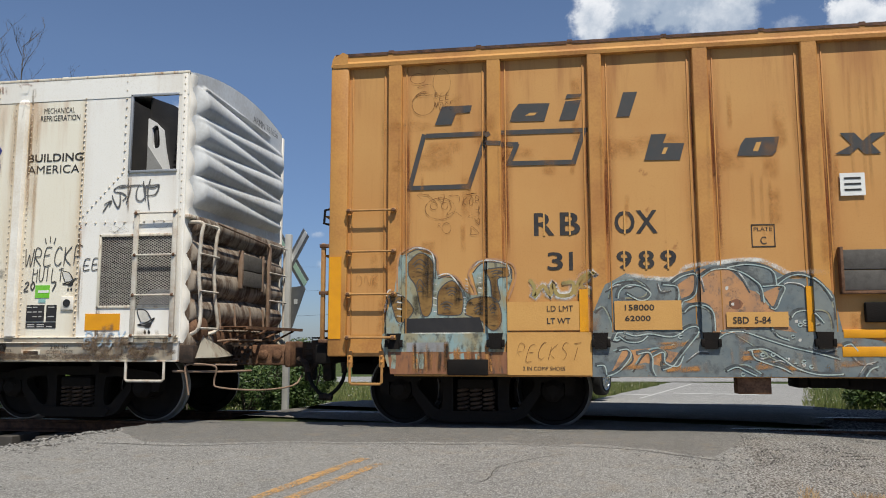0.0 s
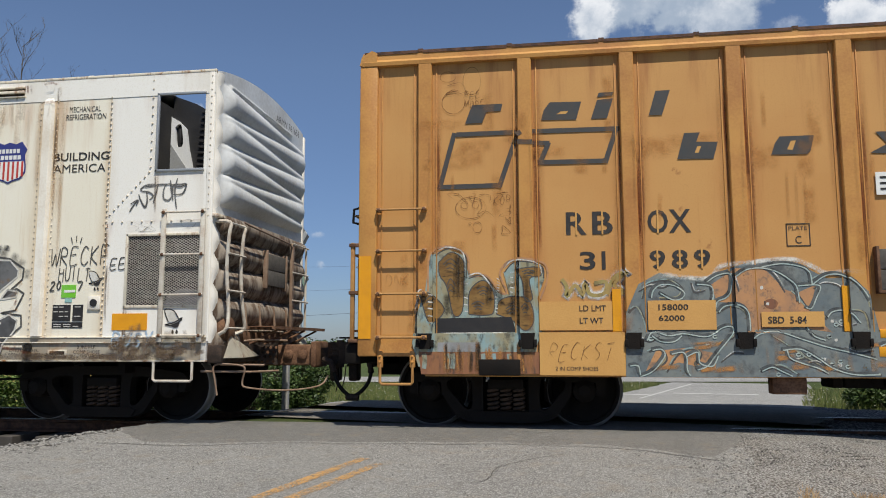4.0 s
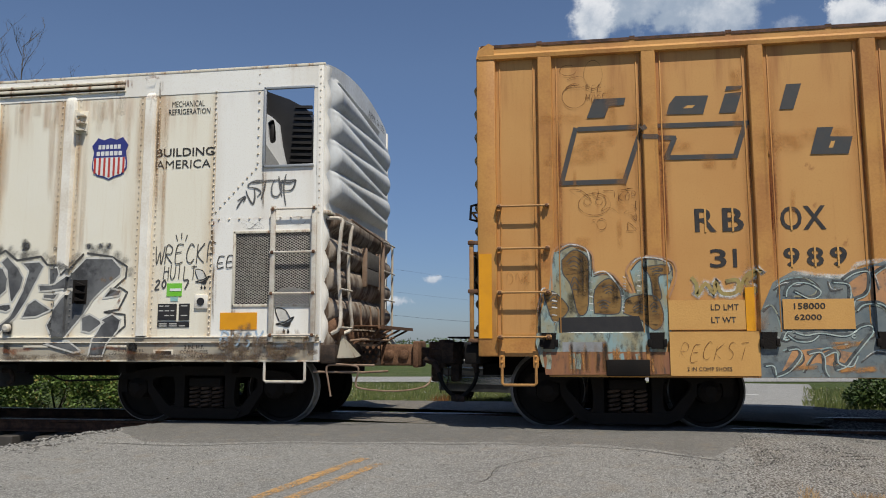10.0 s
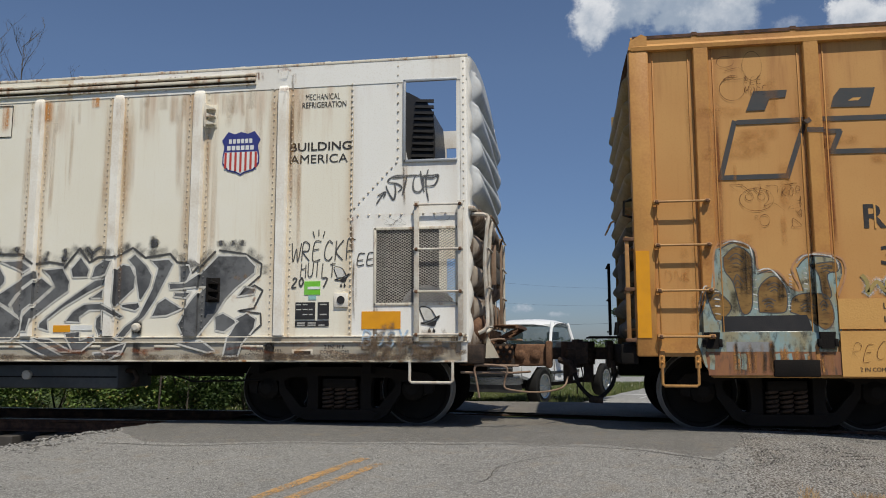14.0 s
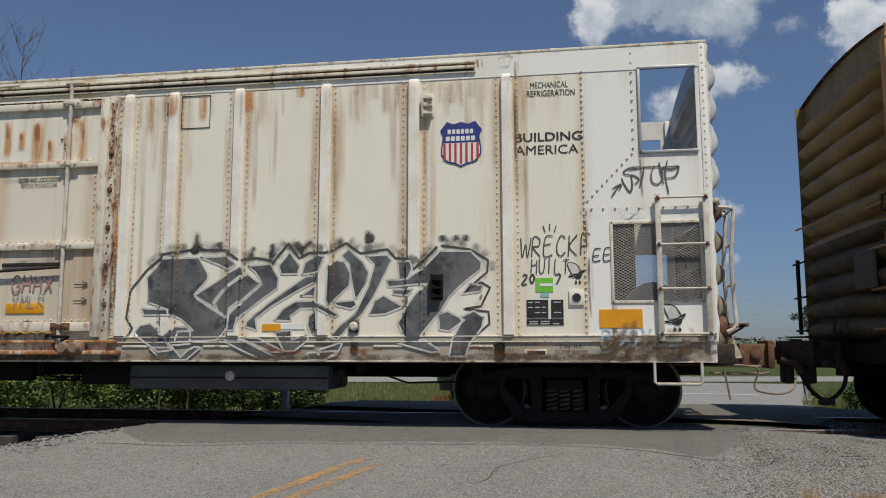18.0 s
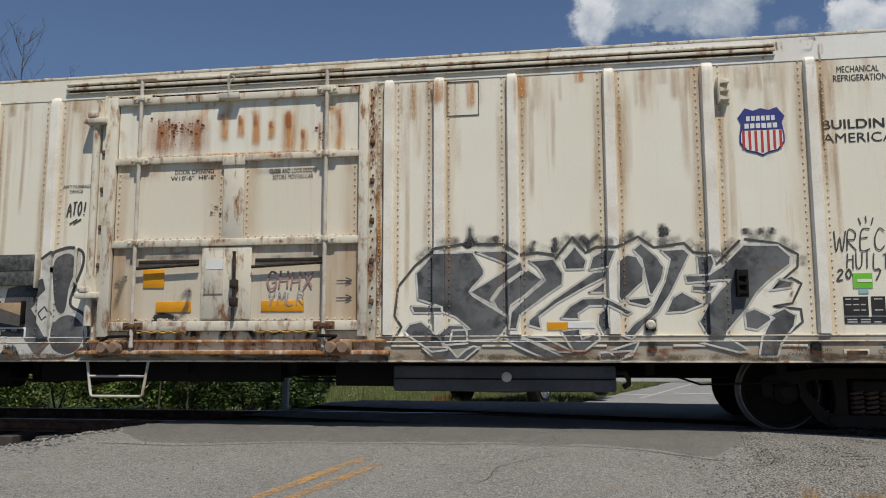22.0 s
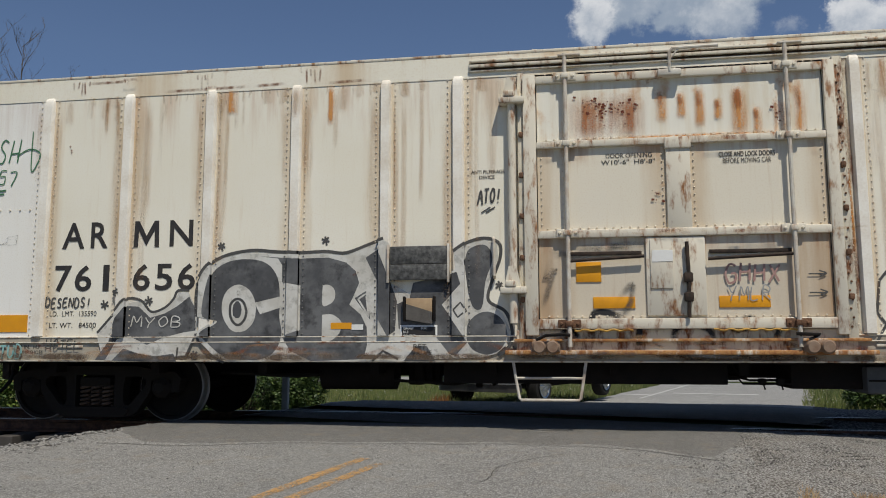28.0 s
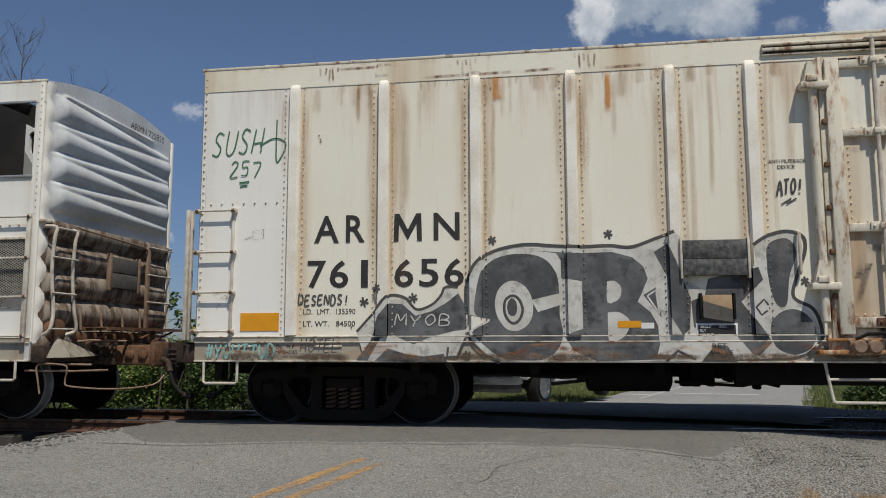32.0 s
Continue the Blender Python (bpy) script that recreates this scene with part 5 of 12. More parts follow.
    part("corner_post", bm, WHITE_CLEAN, car)
    bm = bmesh.new()
    rows = []
    for z in span(z_sill + 0.20, z_eave - 0.01, 0.04):
        row = []
        for k in range(9):
            a = math.pi / 2 * k / 8
            bulge = 0.010 * math.sin(z * (18.2 if z < 2.42 else 17.0)) * math.sin(a)
            row.append(bm.verts.new((Rt - 0.085 + (0.112 + bulge) * math.sin(a), 0.110 - 0.116 * math.cos(a) + 0.03 * (k == 8), z)))
        rows.append(row)
    for p, q in zip(rows, rows[1:]):
        for i in range(8):
            bm.faces.new((p[i], p[i + 1], q[i + 1], q[i]))
    part("end_corner", bm, WHITE_CLEAN, car, "white rounded corner with shallow swells", 60)
    bm = bmesh.new()
    box(bm, -4.44, Rt + 0.03, 3.04, 3.11, z_sill, z_eave, 0.018)
    part("corner_post", bm, WHITE_CLEAN, car)
    # pressed end
    bm = bmesh.new()
    corrugated_end(bm, Rt, 1, 2.42, z_eave, [], 0.115, 0.20, taper=0.06, splay=[(2.90, 0.37, 3), (2.72, 0.37, 4)], corner=0.11)
    part("pressed_end", bm, END_WHITE, car, "white pressed end with deep tapering ridges", 50)
    bm = bmesh.new()
    corrugated_end(bm, Rt, 1, 0.78, 2.44, [(0.98 + 0.345 * k, 0.165) for k in range(5)], 0.12, 0.0, wedge=False, taper=0.05, corner=0.11)
    part("pressed_end_lower", bm, END_RUST, car, "rusty brown lower half of the pressed end", 50)
    bm = bmesh.new()
    box(bm, Rt - 0.01, Rt + 0.075, 0.0, 3.1, 2.405, 2.445, 0.01)
    part("end_seam", bm, WHITE_TRIM, car)
    bm = bmesh.new()
    corrugated_end(bm, L, -1, 0.78, z_eave, [(1.0 + 0.30 * k, 0.15) for k in range(11)], 0.09, 0.20, corner=0.11)
    part("pressed_end", bm, END_WHITE, car, "white pressed end", 50)
    end_letters("ARMN 761656" if main else "ARMN 725850", car, Rt + 0.05, 1.80, 2.75, 4.06, 4.16)
    # end fittings at the right end
    for y in (0.06, 0.46):
        bm = bmesh.new()
        tube(bm, bend([(Rt + 0.03, y, 2.36), (Rt + 0.20, y, 2.34), (Rt + 0.20, y - 0.02, 2.20), (Rt + 0.17, y, 1.8), (Rt + 0.19, y + 0.04, 1.35), (Rt + 0.19, y + 0.10 * (y > 0.2), 1.12), (Rt + 0.10, y, 1.05)], 3), 0.022, 8)
        part("end_ladder_stile", bm, BAR, car, "bent stile of the end ladder")
    for z in (2.34, 1.98, 1.55, 1.12):
        bm = bmesh.new()
        tube(bm, [(Rt + 0.20, 0.03, z), (Rt + 0.21, 0.50, z)], 0.012, 8)
        part("end_rung", bm, BAR, car)
    bm = bmesh.new()
    box(bm, Rt + 0.15, Rt + 0.19, 2.19, 2.27, 1.15, 2.36, 0.006)
    part("end_ladder_stile", bm, LEVER, car)
    bm = bmesh.new()
    tube(bm, [(Rt + 0.16, 2.86, 1.1), (Rt + 0.16, 2.86, 2.36)], 0.018, 8)
    part("end_ladder_stile", bm, BAR, car)
    for z in (2.36, 1.95, 1.55):
        bm = bmesh.new()
        tube(bm, [(Rt + 0.19, 2.20, z), (Rt + 0.19, 2.88, z)], 0.012, 8)
        part("end_rung", bm, BAR, car)
    bm = bmesh.new()
    tube(bm, [(Rt + 0.20, 0.46, 2.40), (Rt + 0.22, 0.56, 2.38), (Rt + 0.22, 2.0, 2.33), (Rt + 0.17, 2.22, 2.30)], 0.013, 8)
    part("end_grab_iron", bm, LEVER, car)
    bm = bmesh.new()
    for z0, z1 in ((1.70, 1.90), (1.91, 2.12)):
        box(bm, Rt + 0.15, Rt + 0.18, 1.30, 1.95, z0, z1, 0.006)
    board = part("placard_board", bm, WOOD_OLD, car, "weathered wooden placard board")
    for y in (1.27, 1.98):
        bm = bmesh.new()
        box(bm, Rt + 0.13, Rt + 0.19, y - 0.025, y + 0.025, 1.66, 2.16, 0.005)
        part("board_clip", bm, LEVER, board)
    # crossover platform with posts
    bm = bmesh.new()
    for k in range(9):
        box(bm, Rt + 0.14, Rt + 0.46, 0.82 + 0.22 * k, 0.97 + 0.22 * k, 1.145, 1.16, 0.004)
    box(bm, Rt + 0.12, Rt + 0.15, 0.80, 2.84, 1.12, 1.16)
    box(bm, Rt + 0.45, Rt + 0.48, 0.80, 2.84, 1.12, 1.16)
    plat = part("crossover_platform", bm, RUST, car, "rusty open-grid crossover platform")
    for y in (0.70, 1.15, 1.65, 2.1):
        bm = bmesh.new()
        tube(bm, [(Rt + 0.13, y, 1.42), (Rt + 0.15, y + 0.02, 1.12)], 0.018, 6)
        part("brace", bm, LEVER, plat)
    for y in (1.0, 1.5, 2.0, 2.5):
        bm = bmesh.new()
        tube(bm, [(Rt + 0.46, y, 1.12), (Rt + 0.12, y - 0.15, 0.93)], 0.014, 6)
        part("brace", bm, RUST, plat)
    bm = bmesh.new()
    box(bm, Rt + 0.02, Rt + 0.14, 0.55, 2.6, 0.94, 1.10, 0.02)
    part("end_beam", bm, RUST, car, "rust-brown beam across the end")
    # end sill, corner gussets and the pierced draft plate
    bm = bmesh.new()
    box(bm, Rt - 0.02, Rt + 0.16, 0.02, 3.08, 0.72, 0.93, 0.02)
    part("end_sill", bm, COUPLER, car, "rusty end sill beam")
    for s in (-1, 1):
        bm = bmesh.new()
        y0, y1 = MID + s * 1.32, MID + s * 0.45
        bm.faces.new([bm.verts.new(p) for p in ((Rt + 0.17, y0, 1.04), (Rt + 0.17, MID + s * 1.50, 0.78), (Rt + 0.30, MID + s * 1.20, 0.78))])
        bm.faces.new([bm.verts.new(p) for p in ((Rt + 0.17, y0, 1.04), (Rt + 0.30, MID + s * 1.20, 0.78), (Rt + 0.17, y1, 0.79))])
        bmesh.ops.solidify(bm, geom=bm.faces[:], thickness=0.008)
        part("gusset", bm, WHITE_TRIM, car, "dirty white folded triangular gusset")
    bm = bmesh.new()
    lathe(bm, [(0.16, 0.0), (0.16, 0.10), (0.10, 0.13)], (Rt + 0.02, 0.30, 2.05 - 0.95), "x", 20)
    part("brake_gear", bm, RUST, car, "round rusty brake gear housing")
    make_coupler(car, Rt, 1)
    make_coupler(car, L, -1, False)
    bm = bmesh.new()
    box(bm, L - 0.14, L + 0.02, 0.02, 3.08, 0.72, 0.93, 0.02)
    part("end_sill", bm, COUPLER, car)
    ladder(car, -4.94, -4.455, -0.055, (2.46, 1.965, 1.50, 1.035), 0.96, 2.50, BAR, True, "white side ladder with pipe rungs")
    step_loop(car, -5.02, -4.55, 0.52, 0.74, -0.01, BAR)
    # trucks
    make_truck(car, -6.81, -5.08)
    make_truck(car, -20.59, -18.86)
    # door track and gutter
    bm = bmesh.new()
    box(bm, -15.05, -6.86, -0.046, 0.0, 4.060, 4.085, 0.008)
    track = part("door_track", bm, WHITE_TRIM, car, "long steel door track under the eave")
    bm = bmesh.new()
    box(bm, -15.05, -6.86, -0.048, -0.020, 4.000, 4.036, 0.006)
    part("track_lip", bm, WHITE_TRIM, track)
    bm = bmesh.new()
    box(bm, -15.05, -6.86, -0.030, 0.0, 3.955, 3.975, 0.006)
    part("track_ledge", bm, WHITE_TRIM, track)
    # strips coloured dark to paint the shade between the track's lips
    bm = bmesh.new()
    box(bm, -15.03, -6.88, -0.016, 0.0, 4.037, 4.059, 0.0)
    box(bm, -15.03, -6.88, -0.014, 0.0, 3.976, 3.999, 0.0)
    part("track_groove", bm, TRACK_GAP, track, "dark brown strips painted as shade in the door track groove")
    return car


def end_letters(text, car, x, y0, y1, z0, z1):
    """Small painted words on an end that looks to +x."""
    ob = letters(text, y0, y1, z0, z1, 0.0, LETTER, car)
    o = ORIGIN[car.name]
    for v in ob.data.vertices:
        v.co = Vector((x - o.x, v.co.x + o.x - o.y, v.co.z))


def build_reefer_details(car):
    L, Rt = -21.36, -4.37
    # ---- plug door ----
    dl, dr = -14.46, -11.25
    yf = -0.05
    bm = bmesh.new()
    for x0, x1, z0, z1, k in ((dl + 0.15, -12.85, 3.12, 3.77, 0), (-12.85, dr - 0.12, 3.12, 3.77, 1)):
        sheet(bm, x0, x1, z0, z1, yf, nx=8, nz=4, dent=0.002, seed=k + 40)
    n = Nodes("door_rusted_panel")
    v = n.place()
    up = n.axis(n.place(), 2)
    blot = n.noise(v, 3.4, 8, 0.70)
    run = n.noise(n.place((8, 8, 0.7)), 1.0, 5, 0.6)
    where = n.noise(v, 1.15, 3)
    fine = n.noise(v, 38, 5, 0.65)
    high = n.ramp(up, 3.05, 3.75)
    amount = n.math("ADD", n.math("MULTIPLY", blot, 0.75), n.math("MULTIPLY", where, 0.55))
    amount = n.math("ADD", amount, n.math("MULTIPLY", high, 0.07))
    f1 = n.math("MULTIPLY", n.ramp(n.math("ADD", amount, n.math("MULTIPLY", run, 0.30)), 0.86, 1.08), 0.8)
    f2 = n.ramp(n.math("ADD", amount, n.math("MULTIPLY", fine, 0.16)), 0.90, 1.0)
    col = n.mix(n.ramp(run, 0.35, 0.8), (0.80, 0.77, 0.68), (0.66, 0.58, 0.44))
    col = n.mix(f1, col, n.mix(fine, (0.50, 0.22, 0.06), (0.60, 0.33, 0.13)))
    col = n.mix(n.math("MULTIPLY", f2, 0.9), col, n.mix(fine, (0.085, 0.03, 0.02), (0.24, 0.075, 0.03)))
    rusted = n.done(col, 0.75, 0, blot, 0.004, 0.3)
    part("upper_door_panel", bm, rusted, car, "upper door panel eaten by orange and dark rust")
    bm = bmesh.new()
    for k, (x0, x1, z0, z1) in enumerate(((dl + 0.15, -12.96, 2.13, 3.04), (-12.72, dr - 0.12, 2.13, 3.04))):
        sheet(bm, x0, x1, z0, z1, yf, nx=8, nz=6, dent=0.002, seed=k + 50)
    part("middle_door_panel", bm, weathered("door_paint", (0.74, 0.68, 0.56), (0.50, 0.35, 0.20), (0.40, 0.18, 0.07), 0.7, 0.6, 0.45, (0.70, 0.66, 0.58)), car, "cream middle door panel")
    bm = bmesh.new()
    sheet(bm, dl + 0.15, dr - 0.12, 1.20, 2.06, yf, nx=16, nz=6, dent=0.002, seed=61)
    part("lower_door_panel", bm, weathered("door_low_paint", (0.62, 0.55, 0.44), (0.38, 0.24, 0.13), (0.34, 0.13, 0.045), 0.8, 0.8, 0.9), car, "grimy lower door panel")
    for x0, x1 in ((dl, dl + 0.14), (dr - 0.11, dr)):
        bm = bmesh.new()
        box(bm, x0, x1, yf - 0.050, yf + 0.02, 1.02, 3.86, 0.010)
        part("door_stile", bm, WHITE_TRIM, car, "white upright edge of the door")
    for z, hgt in ((3.80, 0.085), (3.07, 0.075), (2.09, 0.085), (1.14, 0.11)):
        bm = bmesh.new()
        box(bm, dl + 0.14, dr - 0.11, yf - 0.045, yf + 0.01, z - hgt / 2, z + hgt / 2, 0.010)
        part("door_rail", bm, WHITE_TRIM, car, "horizontal beam across the door")
        bm = bmesh.new()
        domes(bm, [(x, yf - 0.005, z + hgt / 2 + 0.025) for x in span(dl + 0.25, dr - 0.2, 0.085)], 0.011, 0.009)
        part("rivet_row", bm, RIVET, car, "", None, "stuff")
    bm = bmesh.new()
    box(bm, -12.965, -12.715, yf - 0.035, yf + 0.01, 2.05, 3.10, 0.012)
    box(bm, -12.975, -12.705, yf - 0.056, yf, 2.98, 3.10, 0.01)
    part("door_mullion", bm, WHITE_TRIM, car, "white upright in the middle of the door")
    bm = bmesh.new()
    domes(bm, [(x, yf - 0.004, z) for x in (dl + 0.19, dl + 0.42, -13.0, -12.68, dr - 0.16) for z in span(2.2, 3.0, 0.075)], 0.010, 0.008)
    part("rivet_row", bm, RIVET, car, "", None, "stuff")
    for x in (-14.0, -11.73):
        bm = bmesh.new()
        tube(bm, [(x, yf - 0.076, 0.90), (x, yf - 0.076, 4.07)], 0.023, 10)
        rod = part("lock_rod", bm, BAR, car, "long upright locking rod")
        for z in (3.82, 3.07, 2.10, 1.14):
            bm = bmesh.new()
            box(bm, x - 0.12, x + 0.12, yf - 0.066, yf - 0.04, z - 0.045, z + 0.045, 0.008)
            box(bm, x - 0.04, x + 0.04, yf - 0.108, yf - 0.05, z - 0.03, z + 0.03, 0.012)
            domes(bm, [(x + d, yf - 0.066, z) for d in (-0.085, 0.085)], 0.020, 0.016)
            part("rod_guide", bm, WHITE_TRIM if z > 1.5 else RUST, rod, "bolted guide clamp")
        bm = bmesh.new()
        box(bm, x - 0.07, x + 0.17, yf - 0.10, yf - 0.03, 4.040, 4.062, 0.006)
        part("rod_cap", bm, BAR, rod)
        # roller bracket below
        bm = bmesh.new()
        xs = x - 0.25 if x < -13 else x + 0.17
        lathe(bm, [(0.055, yf - 0.16), (0.07, yf - 0.13), (0.07, yf - 0.06)], (xs - 0.07, 0, 0.90), "y", 16)
        lathe(bm, [(0.055, yf - 0.16), (0.07, yf - 0.13), (0.07, yf - 0.06)], (xs + 0.07, 0, 0.90), "y", 16)
        box(bm, xs - 0.15, xs + 0.15, yf - 0.10, yf - 0.02, 0.85, 0.96, 0.02)
        part("roller_carriage", bm, LEVER, car, "rusty roller carriage of the door")
        bm = bmesh.new()
        tube(bm, [(xs - 0.1, yf - 0.12, 0.97), (xs, yf - 0.13, 1.02), (x - 0.05, yf - 0.12, 1.03), (x, yf - 0.11, 1.02)], 0.018, 6)
        part("crank_arm", bm, UNDER, car)
    bm = bmesh.new()
    tube(bm, [(-12.90, yf - 0.10, 3.80), (-12.90, yf - 0.12, 4.0), (-12.87, yf - 0.12, 4.045), (-12.40, yf - 0.12, 4.05)], 0.018, 8)
    tube(bm, [(-12.90, yf - 0.11, 3.92), (-12.80, yf - 0.12, 4.04)], 0.010, 6)
    box(bm, -13.02, -12.78, yf - 0.11, yf - 0.04, 3.76, 3.83, 0.01)
    part("top_hanger", bm, BAR, car, "bent pipe hanger at the top of the door")
    # lock box and operating gear on the lower panel
    bm = bmesh.new()
    box(bm, -13.20, -12.60, yf - 0.030, yf, 1.22, 2.04, 0.01)
    box(bm, -13.16, -12.93, yf - 0.045, yf, 1.50, 2.02, 0.01)
    lock = part("lock_box", bm, WHITE_TRIM, car, "white lock box plate on the door")
    bm = bmesh.new()
    box(bm, -13.14, -12.93, yf - 0.049, yf - 0.046, 1.78, 1.90)
    part("lock_label", bm, LABEL_WHITE, lock)
    bm = bmesh.new()
    tube(bm, [(-12.79, yf - 0.07, 1.98), (-12.78, yf - 0.075, 1.60), (-12.79, yf - 0.07, 1.20)], 0.020, 8)
    box(bm, -12.83, -12.74, yf - 0.10, yf - 0.03, 1.56, 1.66, 0.015)
    box(bm, -12.83, -12.74, yf - 0.10, yf - 0.03, 1.36, 1.46, 0.015)
    part("door_handle", bm, COUPLER, lock, "dark rusted lever handle")
    for x0, x1 in ((-14.0, -13.22), (-12.58, -11.73)):
        bm = bmesh.new()
        tube(bm, [(x0, yf - 0.06, 1.80), (x1, yf - 0.06, 1.84)], 0.018, 8)
        box(bm, x0 + 0.02, x1 - 0.02, yf - 0.02, yf, 1.86, 1.90, 0.005)
        part("cross_rod", bm, COUPLER, car)
    for x0, x1, z0, z1 in ((-13.92, -13.66, 1.58, 1.79), (-13.75, -13.32, 1.30, 1.42), (-12.48, -11.98, 1.30, 1.42)):
        bm = bmesh.new()
        box(bm, x0, x1, yf - 0.012, yf, z0, z1, 0.002)
        part("yellow_placard", bm, YELLOW, car, "yellow reflective placard")
    letters("DOOR OPENING", -13.58, -13.10, 2.905, 2.955, yf - 0.0045, LETTER, car, bold=0.01)
    letters("W10'-6\"  H8'-8\"", -13.63, -13.07, 2.835, 2.885, yf - 0.0045, LETTER, car, bold=0.01)
    letters("CLOSE AND LOCK DOORS", -12.42, -11.86, 2.875, 2.930, yf - 0.0045, LETTER, car, bold=0.03)
    letters("BEFORE MOVING CAR", -12.38, -11.90, 2.805, 2.860, yf - 0.0045, LETTER, car, bold=0.03)
    # door threshold: rusted rail and lower side under the door
    bm = bmesh.new()
    sheet(bm, dl - 0.1, dr + 0.08, 0.85, 1.08, yf + 0.012, nx=14, nz=2, seed=71)
    part("threshold_plate", bm, WHITE_RUSTY, car, "rust-streaked threshold plate")
    bm = bmesh.new()
    box(bm, dl - 0.22, dr + 0.25, yf - 0.075, yf + 0.04, 0.82, 0.865, 0.01)
    low_track = part("lower_door_track", bm, TRACK_RUST, car, "orange-rusted lower door track")
    bm = bmesh.new()
    box(bm, dl - 0.12, dr + 0.2, yf - 0.03, yf + 0.04, 0.955, 0.985, 0.006)
    part("track_ledge", bm, TRACK_RUST, low_track)
    # side girder below the floor, and the brake piping between two of its plates
    bm = bmesh.new()
    box(bm, -15.4, -12.36, 0.30, 0.42, 0.50, 0.72, 0.01)
    part("girder_plate", bm, UNDER, car)
    bm = bmesh.new()
    box(bm, -11.72, -10.95, 0.34, 0.95, 0.46, 0.72, 0.015)
    part("reservoir_box", bm, UNDER, car, "black equipment box under the floor")
    for pts in ([(-12.38, 0.36, 0.56), (-12.24, 0.36, 0.56), (-12.20, 0.36, 0.51), (-11.70, 0.36, 0.51)], [(-12.30, 0.40, 0.72), (-12.22, 0.40, 0.57), (-12.12, 0.40, 0.545), (-11.70, 0.40, 0.55)], [(-12.16, 0.38, 0.72), (-12.16, 0.38, 0.56)]):
        bm = bmesh.new()
        tube(bm, pts, 0.012)
        part("brake_pipe", bm, UNDER, car, "thin black brake pipe")
    for x in (-12.0, -11.82):
        bm = bmesh.new()
        box(bm, x - 0.035, x + 0.035, 0.33, 0.43, 0.495, 0.565, 0.012)
        tube(bm, [(x + 0.01, 0.36, 0.50), (x + 0.02, 0.35, 0.45)], 0.008)
        part("brake_valve", bm, UNDER, car)
    # posts beside the door
    bm = bmesh.new()
    tube(bm, [(-14.585, -0.075, 1.15), (-14.585, -0.075, 3.84)], 0.045, 12)
    post = part("door_post_pipe", bm, WHITE_TRIM, car, "round pipe post beside the door")
    for z in (3.58, 1.50):
        bm = bmesh.new()
        box(bm, -14.72, -14.44, -0.16, 0.0, z - 0.035, z + 0.035, 0.012)
        box(bm, -14.66, -14.55, -0.17, 0.0, z + 0.035, z + 0.10, 0.012)
        prism(bm, [(-14.68, z + 0.035), (-14.50, z + 0.035), (-14.55, z + 0.26), (-14.63, z + 0.26)], -0.12, -0.02)
        part("hinge_block", bm, WHITE_TRIM, post, "heavy hinge block")
    for x0, x1 in ((-14.52, dl + 0.01), (dr - 0.005, dr + 0.09)):
        bm = bmesh.new()
        box(bm, x0, x1, -0.06, 0.0, 0.98, 3.9, 0.006)
        jamb = part("door_jamb", bm, WHITE_RUSTY, car, "rust-eaten door jamb")
        for z in (3.2, 2.75, 2.3, 1.85, 1.4):
            x = (x0 + x1) / 2
            bm = bmesh.new()
            box(bm, x - 0.025, x + 0.025, -0.09, -0.04, z - 0.03, z + 0.03, 0.012)
            part("seal_clip", bm, RUST, jamb, "small rusty gasket clip")
    bm = bmesh.new()
    domes(bm, [(dr + 0.03 + 0.02 * (k % 2), -0.062, z) for k, z in enumerate(span(1.1, 3.8, 0.09))], 0.013, 0.010)
    part("rivet_row", bm, RUST, car, "", None, "stuff")
    bm = bmesh.new()
    tube(bm, [(-14.80, -0.02, 2.08), (-14.79, -0.06, 2.06), (-14.79, -0.06, 1.66), (-14.79, -0.02, 1.64)], 0.016, 8)
    part("grab_handle", bm, BAR, car, "white upright grab handle")
    # hatch, brackets, vents
    bm = bmesh.new()
    for x0, x1, z0, z1 in ((-10.37, -10.365, 3.47, 3.86), (-10.015, -10.01, 3.47, 3.86), (-10.37, -10.01, 3.466, 3.471), (-10.37, -10.01, 3.857, 3.862)):
        box(bm, x0, x1, -0.010, 0.0, z0, z1)
    part("hatch_outline", bm, COUPLER, car, "seam of a square access hatch")
    for x, z in ((-7.40, 3.60), (-7.30, 1.55)):
        bm = bmesh.new()
        box(bm, x - 0.065, x + 0.065, -0.012, 0.0, z - 0.14, z + 0.14, 0.004)
        box(bm, x - 0.065, x - 0.045, -0.09, 0.0, z - 0.14, z + 0.14, 0.004)
        for k in range(3):
            prism(bm, [(x - 0.05, z - 0.11 + 0.09 * k), (x + 0.05, z - 0.11 + 0.09 * k), (x + 0.05, z - 0.10 + 0.09 * k), (x - 0.05, z - 0.06 + 0.09 * k)], -0.08, -0.012)
        part("card_holder", bm, WHITE_TRIM if z > 3 else UNDER, car, "small slotted metal holder")
    for x in span(L + 0.6, Rt - 0.5, 1.0):
        if min(abs(x + 5.87), abs(x + 20.3), abs(x + 15.6)) > 0.4:
            bm = bmesh.new()
            box(bm, x - 0.16, x + 0.16, -0.018, -0.002, 0.90, 0.925, 0.003)
            part("sill_clip", bm, WHITE_TRIM, car)
    bm = bmesh.new()
    lathe(bm, [(0.05, -0.01), (0.05, -0.055), (0.03, -0.07)], (-8.23, 0, 1.13), "y", 14)
    part("drain_cap", bm, BAR, car, "round drain cap with a dark stain")
    # fuel tank under the right half and tanks under the left half
    bm = bmesh.new()
    box(bm, -11.02, -8.58, 0.22, 1.0, 0.415, 0.70, 0.03)
